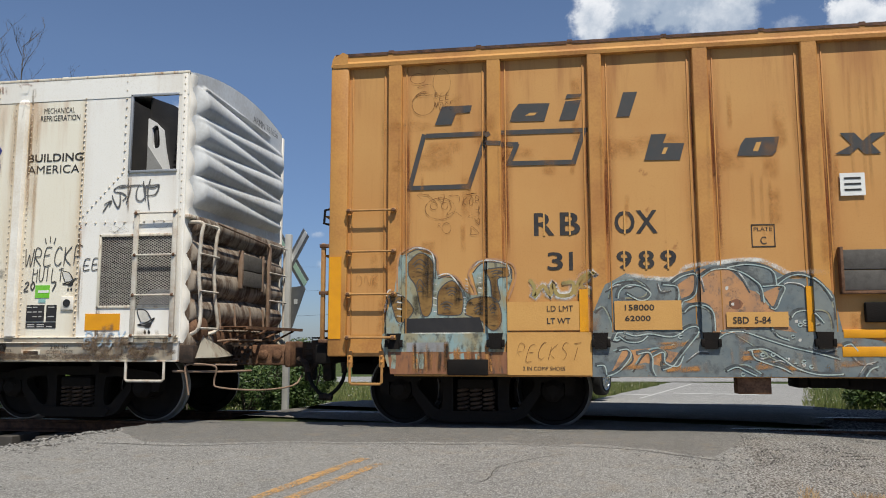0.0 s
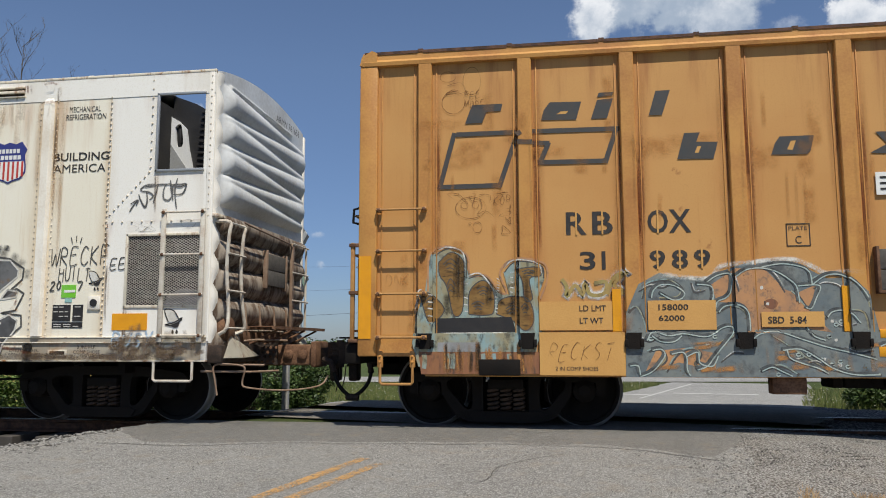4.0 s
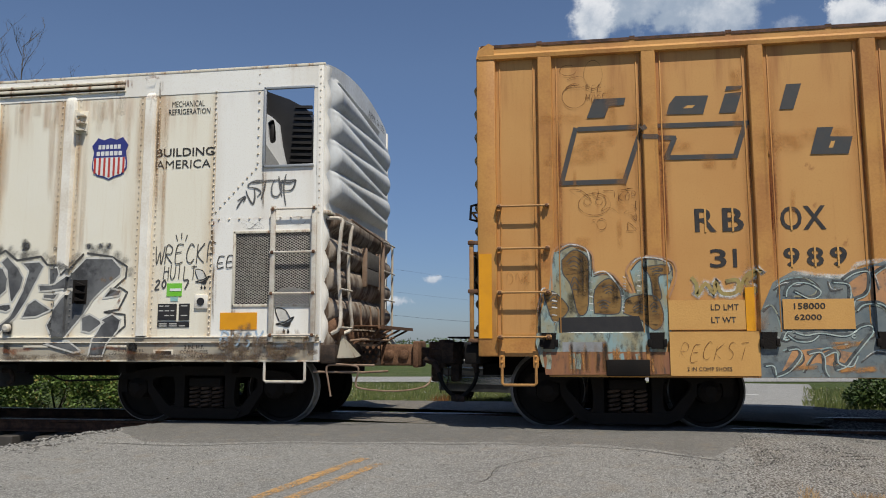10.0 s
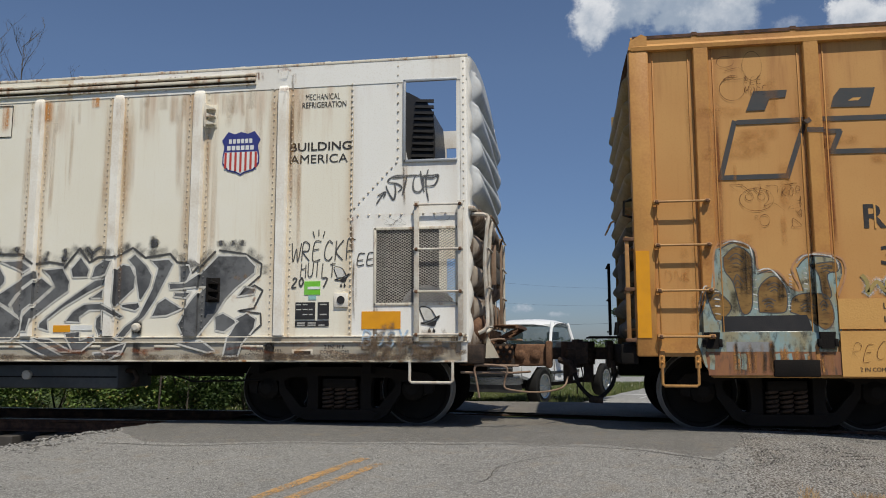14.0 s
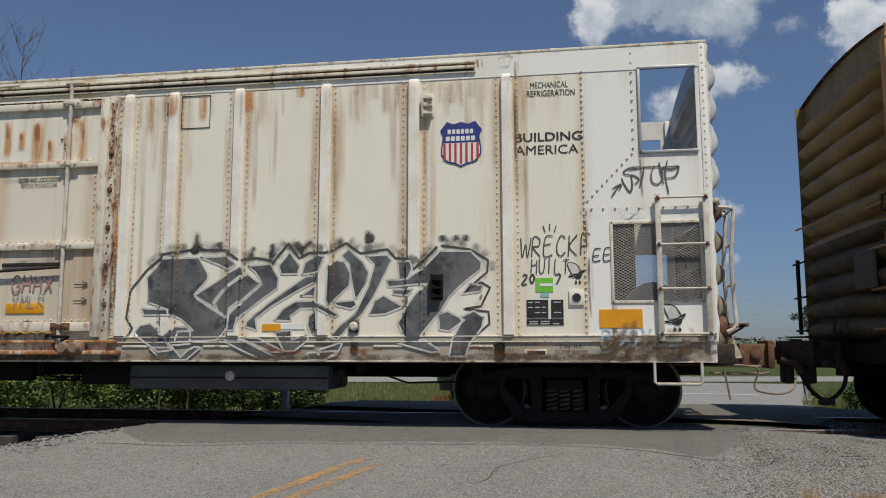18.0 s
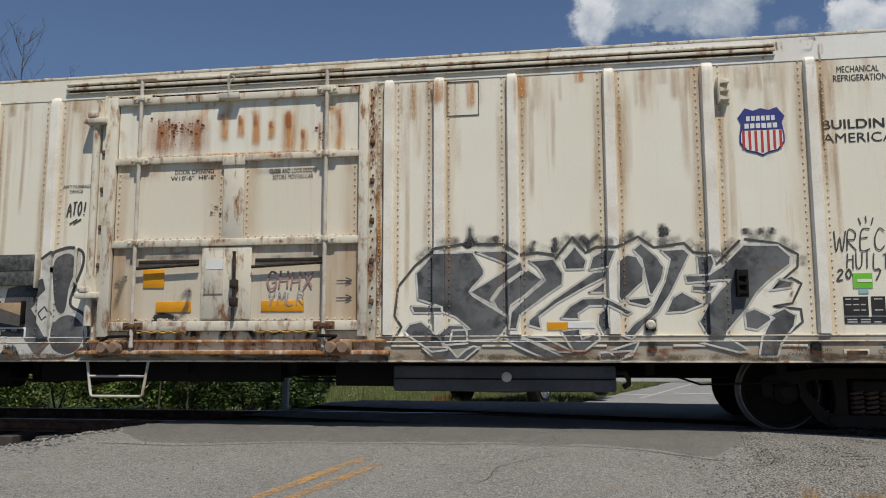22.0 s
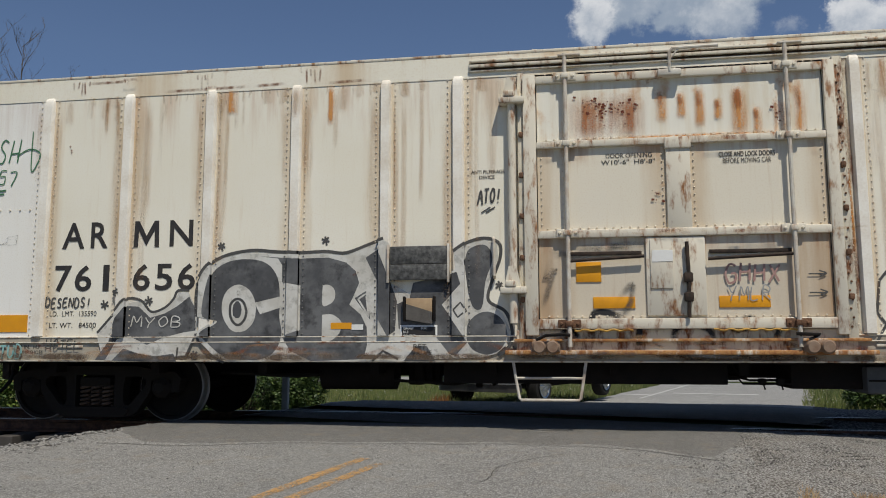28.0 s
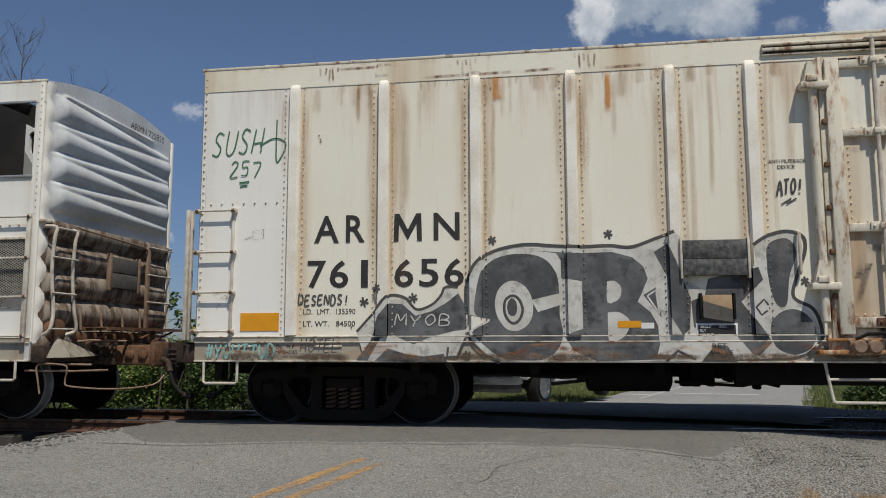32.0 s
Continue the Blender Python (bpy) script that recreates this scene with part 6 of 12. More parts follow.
    tank = part("fuel_tank", bm, plain("tank_grey", (0.055, 0.058, 0.062), 0.6, 0, (0.13, 0.135, 0.14), 0.7, 1.3), car, "long dark grey fuel tank with pale overspray")
    bm = bmesh.new()
    lathe(bm, [(0.055, 0.24), (0.055, 0.17), (0.03, 0.16)], (-9.75, 0, 0.575), "y", 14)
    part("filler_cap", bm, BAR, tank)
    bm = bmesh.new()
    box(bm, -11.0, -8.6, 0.205, 0.225, 0.545, 0.560)
    part("tank_seam", bm, UNDER, tank)
    bm = bmesh.new()
    tube(bm, [(-8.58, 0.4, 0.62), (-8.48, 0.4, 0.62), (-8.44, 0.4, 0.55), (-8.44, 0.4, 0.50), (-8.50, 0.4, 0.46)], 0.03, 8)
    part("tank_pipe", bm, COUPLER, tank)
    bm = bmesh.new()
    lathe(bm, [(0.10, -16.95), (0.17, -16.92), (0.17, -16.03), (0.10, -16.0)], (0, 0.75, 0.57), "x", 20)
    part("air_reservoir", bm, UNDER, car, "black air reservoir")
    bm = bmesh.new()
    for k in range(14):
        x = -15.9 + 0.1 * k
        box(bm, x, x + random.uniform(0.05, 0.16), 0.5 + random.uniform(0, 0.4), 0.75 + random.uniform(0, 0.4), random.uniform(0.42, 0.55), 0.72, 0.02)
    tube(bm, [(-16.0, 0.5, 0.52), (-15.3, 0.5, 0.48), (-14.9, 0.5, 0.56), (-12.0, 0.6, 0.58)], 0.018, 6)
    tube(bm, [(-18.0, 0.5, 0.60), (-17.2, 0.5, 0.56), (-16.9, 0.5, 0.58)], 0.02, 6)
    part("brake_valve", bm, UNDER, car, "black brake valve and piping")
    bm = bmesh.new()
    tube(bm, [(-18.3, 0.9, 0.58), (-7.3, 0.9, 0.56)], 0.02, 6)
    tube(bm, [(-8.0, 0.35, 0.60), (-7.7, 0.35, 0.50), (-6.9, 0.4, 0.52)], 0.012, 6)
    part("brake_rod", bm, UNDER, car)
    step_loop(car, -14.60, -13.84, 0.345, 0.74, -0.01, BAR, 0.06, True)
    step_loop(car, -21.22, -20.82, 0.50, 0.74, -0.01, BAR)
    # left-end side ladder and corner
    ladder(car, -21.34, -20.90, -0.055, (2.46, 1.98, 1.52, 1.08), 1.02, 2.5, BAR, False, "pipe grab irons at the car's corner")
    bm = bmesh.new()
    for y in (-0.07, 0.02):
        box(bm, -21.47, -21.43, y, y + 0.05, 0.98, 2.48, 0.006)
    part("end_ladder_stile", bm, BAR, car)
    bm = bmesh.new()
    box(bm, -20.93, -20.90, -0.03, 0.0, 0.9, 2.45, 0.005)
    part("ladder_post", bm, BAR, car)
    bm = bmesh.new()
    domes(bm, [(-21.30, -0.003, z) for z in span(1.0, 4.05, 0.085)] + [(x, -0.003, 2.55) for x in span(-21.2, -20.4, 0.13)], 0.013, 0.010)
    part("rivet_row", bm, RIVET, car, "", None, "stuff")
    # boards, labels, placards
    bm = bmesh.new()
    for z0, z1 in ((1.63, 1.80), (1.805, 2.0)):
        box(bm, -15.94, -15.30, -0.07, -0.03, z0, z1, 0.004)
    board = part("tarred_board", bm, plain("tar_board", (0.03, 0.03, 0.03), 0.6, 0, (0.5, 0.5, 0.48), 0.30, 16), car, "black-painted placard board with flaking paint")
    bm = bmesh.new()
    for x in (-15.96, -15.29):
        box(bm, x - 0.012, x + 0.012, -0.085, 0.0, 1.60, 2.02, 0.003)
    part("board_clip", bm, BAR, board)
    bm = bmesh.new()
    box(bm, -15.76, -15.47, -0.05, -0.02, 1.20, 1.43, 0.004)
    board = part("wooden_placard", bm, WOOD_TAN, car, "small plywood placard with a dark lower half")
    bm = bmesh.new()
    prism(bm, [(-15.76, 1.20), (-15.47, 1.15), (-15.47, 1.28), (-15.76, 1.37)], -0.056, -0.051)
    part("dark_stain", bm, WOOD_OLD, board)
    for x in (-15.78, -15.45):
        bm = bmesh.new()
        box(bm, x - 0.012, x + 0.012, -0.065, 0.0, 1.18, 1.45, 0.003)
        part("board_clip", bm, UNDER, board)
    bm = bmesh.new()
    box(bm, -15.83, -15.42, -0.012, 0.0, 0.94, 1.14, 0.002)
    data = part("data_plate", bm, LABEL_WHITE, car, "black and white stencilled data plate")
    bm = bmesh.new()
    box(bm, -15.81, -15.44, -0.015, -0.010, 0.96, 1.12)
    part("data_panel", bm, BLACK, data)
    for text, a, b, z in (("GROUP", -15.795, -15.68, 1.092), ("EOC", -15.60, -15.53, 1.092), ("DLT", -15.795, -15.735, 1.052), ("COUPLER", -15.795, -15.655, 1.010)):
        letters(text, a, b, z, z + 0.026, -0.0165, LABEL_WHITE, data, "data_text", 0.02)
    for a, b, z in ((-15.62, -15.47, 1.018), (-15.795, -15.47, 0.978)):
        bm = bmesh.new()
        box(bm, a, b, -0.018, -0.014, z - 0.010, z + 0.010)
        part("data_text", bm, PALE_TEXT, data)
    for x0, x1, z0, z1, m in ((-5.565, -5.125, 1.10, 1.292, YELLOW), (-20.80, -20.345, 1.083, 1.285, YELLOW), (-9.30, -9.08, 1.08, 1.16, YELLOW), (-16.62, -16.38, 1.10, 1.17, YELLOW), (-9.08, -8.80, 1.10, 1.16, LABEL_WHITE), (-16.38, -16.25, 1.09, 1.15, LABEL_WHITE)):
        bm = bmesh.new()
        box(bm, x0, x1, -0.008, 0.0, z0, z1)
        part("reflector", bm, m, car, "yellow reflective rectangle" if m is YELLOW else "white reflective strip")
    for x0, x1, z0, z1 in ((-6.33, -6.10, 1.21, 1.40), (-6.07, -5.94, 1.21, 1.40), (-6.33, -5.94, 1.13, 1.195)):
        bm = bmesh.new()
        box(bm, x0, x1, -0.007, 0.0, z0, z1)
        blk = part("black_stencil_block", bm, BLACK, car, "black stencil block with small pale lettering")
        w = x1 - x0
        for k in range(2 if w > 0.3 else 3):
            for a, b in ((0.06, 0.30), (0.38, 0.62), (0.70, 0.88)) if w > 0.2 else ((0.2, 0.8),):
                if (k + round(a * 10)) % 4 == 3:
                    continue
                bm = bmesh.new()
                z = z1 - 0.026 - k * (0.024 if w > 0.3 else 0.055)
                box(bm, x0 + a * w, x0 + b * w, -0.010, -0.006, z - 0.006, z + 0.006)
                part("stencil_text", bm, PALE_TEXT, blk)
    bm = bmesh.new()
    box(bm, -6.23, -6.045, -0.007, 0.0, 1.485, 1.635)
    green = part("green_sticker", bm, LABEL_GREEN, car, "bright green paper sticker")
    bm = bmesh.new()
    box(bm, -6.19, -6.05, -0.010, -0.006, 1.545, 1.575)
    part("sticker_text", bm, LABEL_WHITE, green)
    bm = bmesh.new()
    box(bm, -6.18, -6.09, -0.007, 0.0, 1.43, 1.475)
    part("small_sticker", bm, SPRAY_TEAL, car)
    bm = bmesh.new()
    box(bm, -5.88, -5.72, -0.022, 0.0, 1.34, 1.50, 0.006)
    sq = part("valve_plate", bm, WHITE_RIB, car, "square plate with a round black port")
    bm = bmesh.new()
    lathe(bm, [(0.045, -0.03), (0.045, -0.02)], (-5.80, 0, 1.42), "y", 18)
    part("port", bm, BLACK, sq)
    bm = bmesh.new()
    box(bm, -6.36, -6.12, -0.014, 0.0, 0.80, 0.875, 0.004)
    plate = part("jack_plate", bm, WHITE_TRIM, car)
    bm = bmesh.new()
    box(bm, -6.33, -6.14, -0.018, -0.012, 0.82, 0.86)
    part("slot", bm, COUPLER, plate)
    bm = bmesh.new()
    lathe(bm, [(0.055, 0.0), (0.045, -0.020), (0.02, -0.012)], (-6.62, -0.010, 0.90), "y", 18)
    part("drain_hole", bm, UNDER, car, "dark greasy drain hole")
    # words
    letters("MECHANICAL", -6.255, -5.845, 3.735, 3.805, -0.0045, LETTER, car, bold=0.012)
    letters("REFRIGERATION", -6.295, -5.770, 3.640, 3.710, -0.0045, LETTER, car, bold=0.012)
    letters("BUILDING", -6.43, -5.705, 3.135, 3.235, -0.0045, LETTER, car, bold=0.035)
    letters("AMERICA", -6.43, -5.745, 2.990, 3.090, -0.0045, LETTER, car, bold=0.035)
    letters("2 IN. H.F.", -5.99, -5.745, 0.885, 0.925, -0.0075, LETTER, car, bold=0.02)
    letters("COMP SHOES", -6.035, -5.700, 0.830, 0.870, -0.0075, LETTER, car, bold=0.02)
    letters("DIESEL FUEL", -6.84, -6.46, 0.853, 0.880, -0.032, LETTER, car, bold=0.01)
    letters("CAPACITY      GAL.", -6.90, -6.42, 0.815, 0.842, -0.032, LETTER, car, bold=0.01)
    letters("A", -19.95, -19.66, 2.065, 2.375, -0.0045, LETTER, car, bold=0.03)
    letters("R", -19.58, -19.36, 2.065, 2.375, -0.0045, LETTER, car, bold=0.03)
    bm = bmesh.new()
    prism(bm, [(-19.03 + 0.32 * a, 2.065 + 0.31 * b) for a, b in ((0, 0), (0.03, 1), (0.20, 1), (0.5, 0.42), (0.80, 1), (0.97, 1), (1, 0), (0.83, 0), (0.81, 0.64), (0.5, 0.05), (0.19, 0.64), (0.17, 0))], -0.007, -0.003)
    part("lettering", bm, LETTER, car)
    letters("N", -18.58, -18.29, 2.065, 2.375, -0.0045, LETTER, car, bold=0.03)
    for s, x in (("7", -20.02), ("6", -19.76), ("1", -19.40), ("6", -19.02), ("5", -18.74), ("6", -18.46)):
        w = 0.08 if s == "1" else 0.215
        letters(s, x, x + w, 1.555, 1.865, -0.0045, LETTER, car, bold=0.035)
    letters("LD.  LMT.  135590", -20.06, -19.46, 1.265, 1.325, -0.0045, LETTER, car, bold=0.01)
    letters("LT. WT.   84500", -20.06, -19.46, 1.130, 1.190, -0.0045, LETTER, car, bold=0.01)
    letters("2 IN.  H.F.", -20.42, -20.14, 0.885, 0.930, -0.0075, LETTER, car, bold=0.02)
    letters("COMP SHOES", -20.46, -20.12, 0.825, 0.868, -0.0075, LETTER, car, bold=0.02)
    letters("ANTI PILFERAGE", -15.04, -14.67, 2.795, 2.835, -0.0045, LETTER, car, bold=0.02)
    letters("DEVICE", -14.95, -14.78, 2.735, 2.775, -0.0045, LETTER, car, bold=0.02)
    letters("RET.", -15.68, -15.52, 0.885, 0.935, -0.030, LETTER, car, bold=0.02)
    letters("VALVE", -15.70, -15.48, 0.815, 0.865, -0.030, LETTER, car, bold=0.02)
    # shield emblem: blue top, red and white stripes, drawn as plain shapes
    cx, zt, zb = -7.03, 3.40, 2.885

    def shield(k):
        pts = [(-0.235, 0.10), (-0.16, 0.0), (-0.08, 0.03), (0.0, 0.005), (0.08, 0.03), (0.16, 0.0), (0.235, 0.10), (0.205, 0.17), (0.225, 0.30), (0.225, 0.38), (0.16, 0.465), (0.06, 0.49), (0.0, 0.52), (-0.06, 0.49), (-0.16, 0.465), (-0.225, 0.38), (-0.225, 0.30), (-0.205, 0.17)]
        return [(cx + x * k, zt - 0.26 - (z - 0.26) * k) for x, z in pts]
    bm = bmesh.new()
    prism(bm, shield(1.0), -0.007, -0.001)
    emblem = part("shield_emblem", bm, SHIELD_BLUE, car, "shield emblem with a blue top over red and white stripes")
    bm = bmesh.new()
    top_z = zt - 0.245
    prism(bm, [(cx - 0.198, top_z)] + [(cx + 0.198, top_z)] + [p for p in shield(0.93)[8:17] if p[1] < top_z], -0.010, -0.006)
    part("stripe_field", bm, LABEL_WHITE, emblem)
    for k in range(7):
        x = cx - 0.185 + 0.0617 * k
        zlow = zt - 0.44 - 0.055 * (1 - abs(x - cx) / 0.2)
        bm = bmesh.new()
        box(bm, x - 0.013, x + 0.013, -0.013, -0.009, zlow + 0.01, top_z - 0.003)
        part("stripe", bm, SHIELD_RED, emblem)
    for z, w in ((3.285, 0.30), (3.205, 0.34)):
        for k in range(6):
            bm = bmesh.new()
            x0 = cx - w / 2 + w * k / 6
            box(bm, x0, x0 + w / 6 - 0.014, -0.010, -0.006, z - 0.026, z + 0.026)
            part("emblem_bar", bm, LABEL_WHITE, emblem)


REEFER = build_reefer(0.0, True)
build_reefer_details(REEFER)
build_reefer(-19.03, False)

# ---- the orange boxcar ----
BOX_RIBS = [(-1.94, -1.777), (-0.829, -0.667), (0.273, 0.437), (1.378, 1.548), (2.476, 2.650), (3.58, 3.75)]
BOX_RIBS += [(3.58 + 1.1 * k + 3.3, 3.75 + 1.1 * k + 3.3) for k in range(5)]
FACE_B = [(a, b, -0.056) for a, b in BOX_RIBS]
be = [-2.62] + [e for ab in BOX_RIBS for e in ab] + [12.8]
FACE_B += [(a, b, -0.004) for a, b in zip(be[::2], be[1::2])]


def build_boxcar():
    L, Rt = -2.61, 12.75
    z_top, z_eave = 4.09, 4.26
    car = car_thing("boxcar", (L + Rt) / 2, "tall orange-yellow boxcar with rust streaks and graffiti along its side", "freight car")
    xs = [-2.40] + [e for ab in BOX_RIBS for e in ab] + [Rt]
    for k, (a, b) in enumerate(zip(xs[::2], xs[1::2])):
        bm = bmesh.new()
        sheet(bm, a - 0.02, b + 0.02, 1.02 if k else 0.80, z_top, 0.0, seed=20 + k, dent=0.003, nx=8, nz=18)
        part("side_panel", bm, ORANGE, car, "orange side panel with rust runs")
        bm = bmesh.new()
        for x in (a + 0.045, b - 0.045):
            box(bm, x - 0.006, x + 0.006, -0.009, 0.0, 1.02, z_top - 0.02, 0.002)
        part("panel_seam", bm, ORANGE_RIB, car)
    for a, b in BOX_RIBS:
        bm = bmesh.new()
        m, w = (a + b) / 2, (b - a) / 2
        rows = []
        for z in (1.046, z_top + 0.01):
            rows.append([bm.verts.new((m + dx * w, -dy, z)) for dx, dy in ((-1.0, 0), (-0.95, 0.046), (-0.84, 0.056), (0.84, 0.056), (0.95, 0.046), (1.0, 0))])
        for p, q in zip(rows, rows[1:]):
            for i in range(5):
                bm.faces.new((p[i], p[i + 1], q[i + 1], q[i]))
        bm.faces.new(rows[0])
        post = part("side_post", bm, ORANGE_RIB, car, "deep pressed side post with rust along one edge")
        # the foot's shadow is painted: near-black instead of the post's orange
        bm = bmesh.new()
        prism(bm, [(a + 0.005, 1.05), (b - 0.005, 1.05), (b - 0.02, 0.88), (a + 0.02, 0.88)], -0.058, 0.02)
        for x in (a - 0.015, b - 0.02):
            box(bm, x, x + 0.035, -0.07, 0.01, 0.90, 0.98, 0.006)
        part("post_foot", bm, UNDER, post, "foot bracket of a post, coloured near-black as in shadow")
    # corner post, eave, roof
    bm = bmesh.new()
    box(bm, L, -2.40, -0.05, 0.10, 0.80, z_top + 0.02, 0.02)
    part("corner_post", bm, ORANGE_RIB, car, "orange corner post")
    bm = bmesh.new()
    prism(bm, [(-0.005, z_top - 0.02), (-0.058, z_top - 0.012), (-0.064, z_top + 0.03), (-0.040, z_top + 0.06), (-0.036, z_eave - 0.03), (0.02, z_eave)], L + 0.03, Rt, "x")
    part("eave_plate", bm, ORANGE_RIB, car, "overhanging orange top plate")
    bm = bmesh.new()
    prism(bm, [(L, z_top), (L + 0.02, z_top + 0.10), (L + 0.14, z_top + 0.17), (L + 0.2, z_eave - 0.03), (L + 0.2, z_top)], -0.06, 0.05)
    part("roof_corner_cap", bm, ORANGE_RIB, car)
    bm = bmesh.new()
    arched_roof(bm, L + 0.05, Rt, z_eave - 0.015, 0.13, 0.035, 0.045, span(L + 0.7, Rt - 0.6, 0.98))
    part("roof", bm, ROOF_DARK, car, "rust-brown ribbed roof")
    # sides below: fishbelly sill
    bm = bmesh.new()
    for a, b in zip(span(-1.86, Rt, 1.1), span(-1.86, Rt, 1.1)[1:]):
        sheet(bm, a, b, 0.60, 1.04, -0.008, nx=8, nz=4, dent=0.002, seed=a + 80)
    part("side_sill", bm, ORANGE, car, "deep side sill")
    bm = bmesh.new()
    prism(bm, [(-2.40, 0.80), (-1.84, 0.80), (-1.84, 1.04), (-2.40, 1.04)], -0.006, 0.03)
    prism(bm, [(-1.99, 0.80), (-1.86, 0.60), (-1.80, 0.60), (-1.80, 0.82)], -0.007, 0.02)
    part("sill_end", bm, ORANGE_RIB, car)
    bm = bmesh.new()
    box(bm, -1.86, Rt, -0.012, 0.10, 0.588, 0.602, 0.003)
    box(bm, -1.86, Rt, -0.014, 0.0, 1.03, 1.045, 0.003)
    part("sill_lip", bm, ORANGE_RIB, car)
    bm = bmesh.new()
    box(bm, L, Rt, 3.08, 3.10, 0.6, z_eave)
    box(bm, Rt - 0.02, Rt, 0.0, 3.1, 0.6, z_eave)
    part("far_side", bm, ORANGE_SHADED, car)
    bm = bmesh.new()
    box(bm, L + 0.05, Rt, 0.06, 3.0, 0.80, 0.95)
    box(bm, L - 0.1, Rt, MID - 0.2, MID + 0.2, 0.55, 0.85)
    for x in span(0.8, Rt - 1.2, 1.1):
        box(bm, x - 0.05, x + 0.05, 0.25, 2.85, 0.62, 0.82)
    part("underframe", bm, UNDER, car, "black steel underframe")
    bm = bmesh.new()
    box(bm, 1.72, 2.05, 0.05, 0.25, 0.42, 0.60, 0.01)
    part("jacking_pad", bm, RUST, car, "rusty bracket below the sill")
    for k in range(9):
        bm = bmesh.new()
        box(bm, 2.4 + 0.12 * k, 2.5 + 0.12 * k + random.uniform(0, .08), 0.4, 0.8, random.uniform(0.40, 0.52), 0.62, 0.02)
        part("brake_valve", bm, UNDER, car)
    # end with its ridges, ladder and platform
    # this side's shade is in the darker orange; the lower half is sooted too
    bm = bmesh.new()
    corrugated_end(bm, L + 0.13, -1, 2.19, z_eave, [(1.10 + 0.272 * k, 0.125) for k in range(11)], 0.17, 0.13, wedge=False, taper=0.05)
    part("pressed_end", bm, ORANGE_SHADED, car, "pressed end with heavy horizontal ridges", 50)
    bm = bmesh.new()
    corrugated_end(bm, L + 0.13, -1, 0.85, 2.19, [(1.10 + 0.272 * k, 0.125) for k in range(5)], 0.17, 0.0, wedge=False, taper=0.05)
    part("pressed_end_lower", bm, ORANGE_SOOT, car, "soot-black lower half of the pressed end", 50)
    bm = bmesh.new()
    box(bm, L - 0.11, L - 0.07, 0.35, 0.90, 1.52, 1.92, 0.006)
    part("placard_board", bm, WOOD_OLD, car, "dark weathered placard board")
    bm = bmesh.new()
    box(bm, L - 0.12, L - 0.08, 3.02, 3.09, 1.05, 2.08, 0.006)
    part("end_ladder_stile", bm, UNDER, car)
    for z in (1.10, 1.55, 2.02):
        bm = bmesh.new()
        tube(bm, [(L - 0.13, 2.62, z), (L - 0.13, 3.16, z)], 0.013, 8)
        part("end_rung", bm, UNDER, car)
    bm = bmesh.new()
    tube(bm, [(L - 0.12, 1.4, 2.44), (L - 0.14, 1.5, 2.44), (L - 0.14, 2.9, 2.48)], 0.013, 8)
    part("end_grab_iron", bm, ORANGE_RIB, car)
    for y in (1.25, 1.65):
        bm = bmesh.new()
        tube(bm, [(L - 0.10, y, 1.20), (L - 0.12, y + 0.02, 1.04)], 0.016, 6)
        part("platform_brace", bm, ORANGE_SOOT, car)
    for z in (2.38, 1.93, 1.5, 1.08):
        bm = bmesh.new()
        tube(bm, [(L + 0.02, 0.10, z), (L - 0.07, 0.10, z), (L - 0.07, 0.52, z), (L + 0.02, 0.52, z)], 0.013, 8)
        part("end_rung", bm, BAR_ORANGE, car)
    bm = bmesh.new()
    box(bm, L - 0.095, L - 0.05, -0.02, 0.03, 0.95, 2.06, 0.008)
    angle = part("corner_angle", bm, BAR_ORANGE, car)
    for z in (0.97, 1.5, 2.03):
        bm = bmesh.new()
        box(bm, L - 0.11, L + 0.01, -0.035, 0.02, z - 0.02, z + 0.02, 0.006)
        part("angle_clip", bm, RUST, angle)
    bm = bmesh.new()
    tube(bm, [(L + 0.02, 0.06, 2.47), (L - 0.08, 0.06, 2.45), (L - 0.09, 0.06, 2.30), (L + 0.02, 0.06, 2.27)], 0.016, 8)
    part("end_stirrup", bm, UNDER, car, "dark bent stirrup on the end")
    bm = bmesh.new()
    box(bm, L - 0.16, L + 0.02, 0.02, 3.08, 0.72, 0.93, 0.02)
    for k in range(7):
        box(bm, L - 0.46, L - 0.12, 0.80 + 0.24 * k, 0.98 + 0.24 * k, 1.0, 1.02, 0.004)
    part("end_sill", bm, UNDER, car)
    make_coupler(car, L - 0.10, -1, False)
    lad = ladder(car, -2.37, -1.86, -0.085, (2.409, 1.949, 1.477, 1.004), 0.95, 2.45, BAR_ORANGE, False, "orange grab irons bolted to the corner")
    bm = bmesh.new()
    for x in (-2.36, -2.0):
        box(bm, x - 0.03, x + 0.03, -0.02, 0.02, 0.68, 0.86, 0.008)
        domes(bm, [(x, -0.02, 0.80), (x, -0.02, 0.74)], 0.016, 0.014)
    part("step_bracket", bm, ORANGE_RIB, car)
    step_loop(car, -2.36, -2.0, 0.50, 0.72, -0.01, BAR_ORANGE)
    make_truck(car, -1.893, -0.16)
    make_truck(car, 10.3, 12.03)
    bm = bmesh.new()
    box(bm, -2.597, -2.458, -0.058, -0.049, 0.992, 1.90)
    part("reflector", bm, YELLOW, car, "tall orange-yellow reflective strip")
    for x0, x1, z0, z1, m in ((0.142, 0.232, 1.06, 1.505, YELLOW), (2.41, 2.487, 1.052, 1.51, YELLOW), (-0.622, 0.235, 1.075, 1.38, PATCH), (-0.625, 0.26, 0.605, 1.055, PATCH), (0.503, 1.185, 1.075, 1.38, PATCH), (1.627, 2.23, 1.10, 1.253, PATCH),
                              (2.80, 3.04, 2.43, 2.665, LABEL_WHITE)):
        bm = bmesh.new()
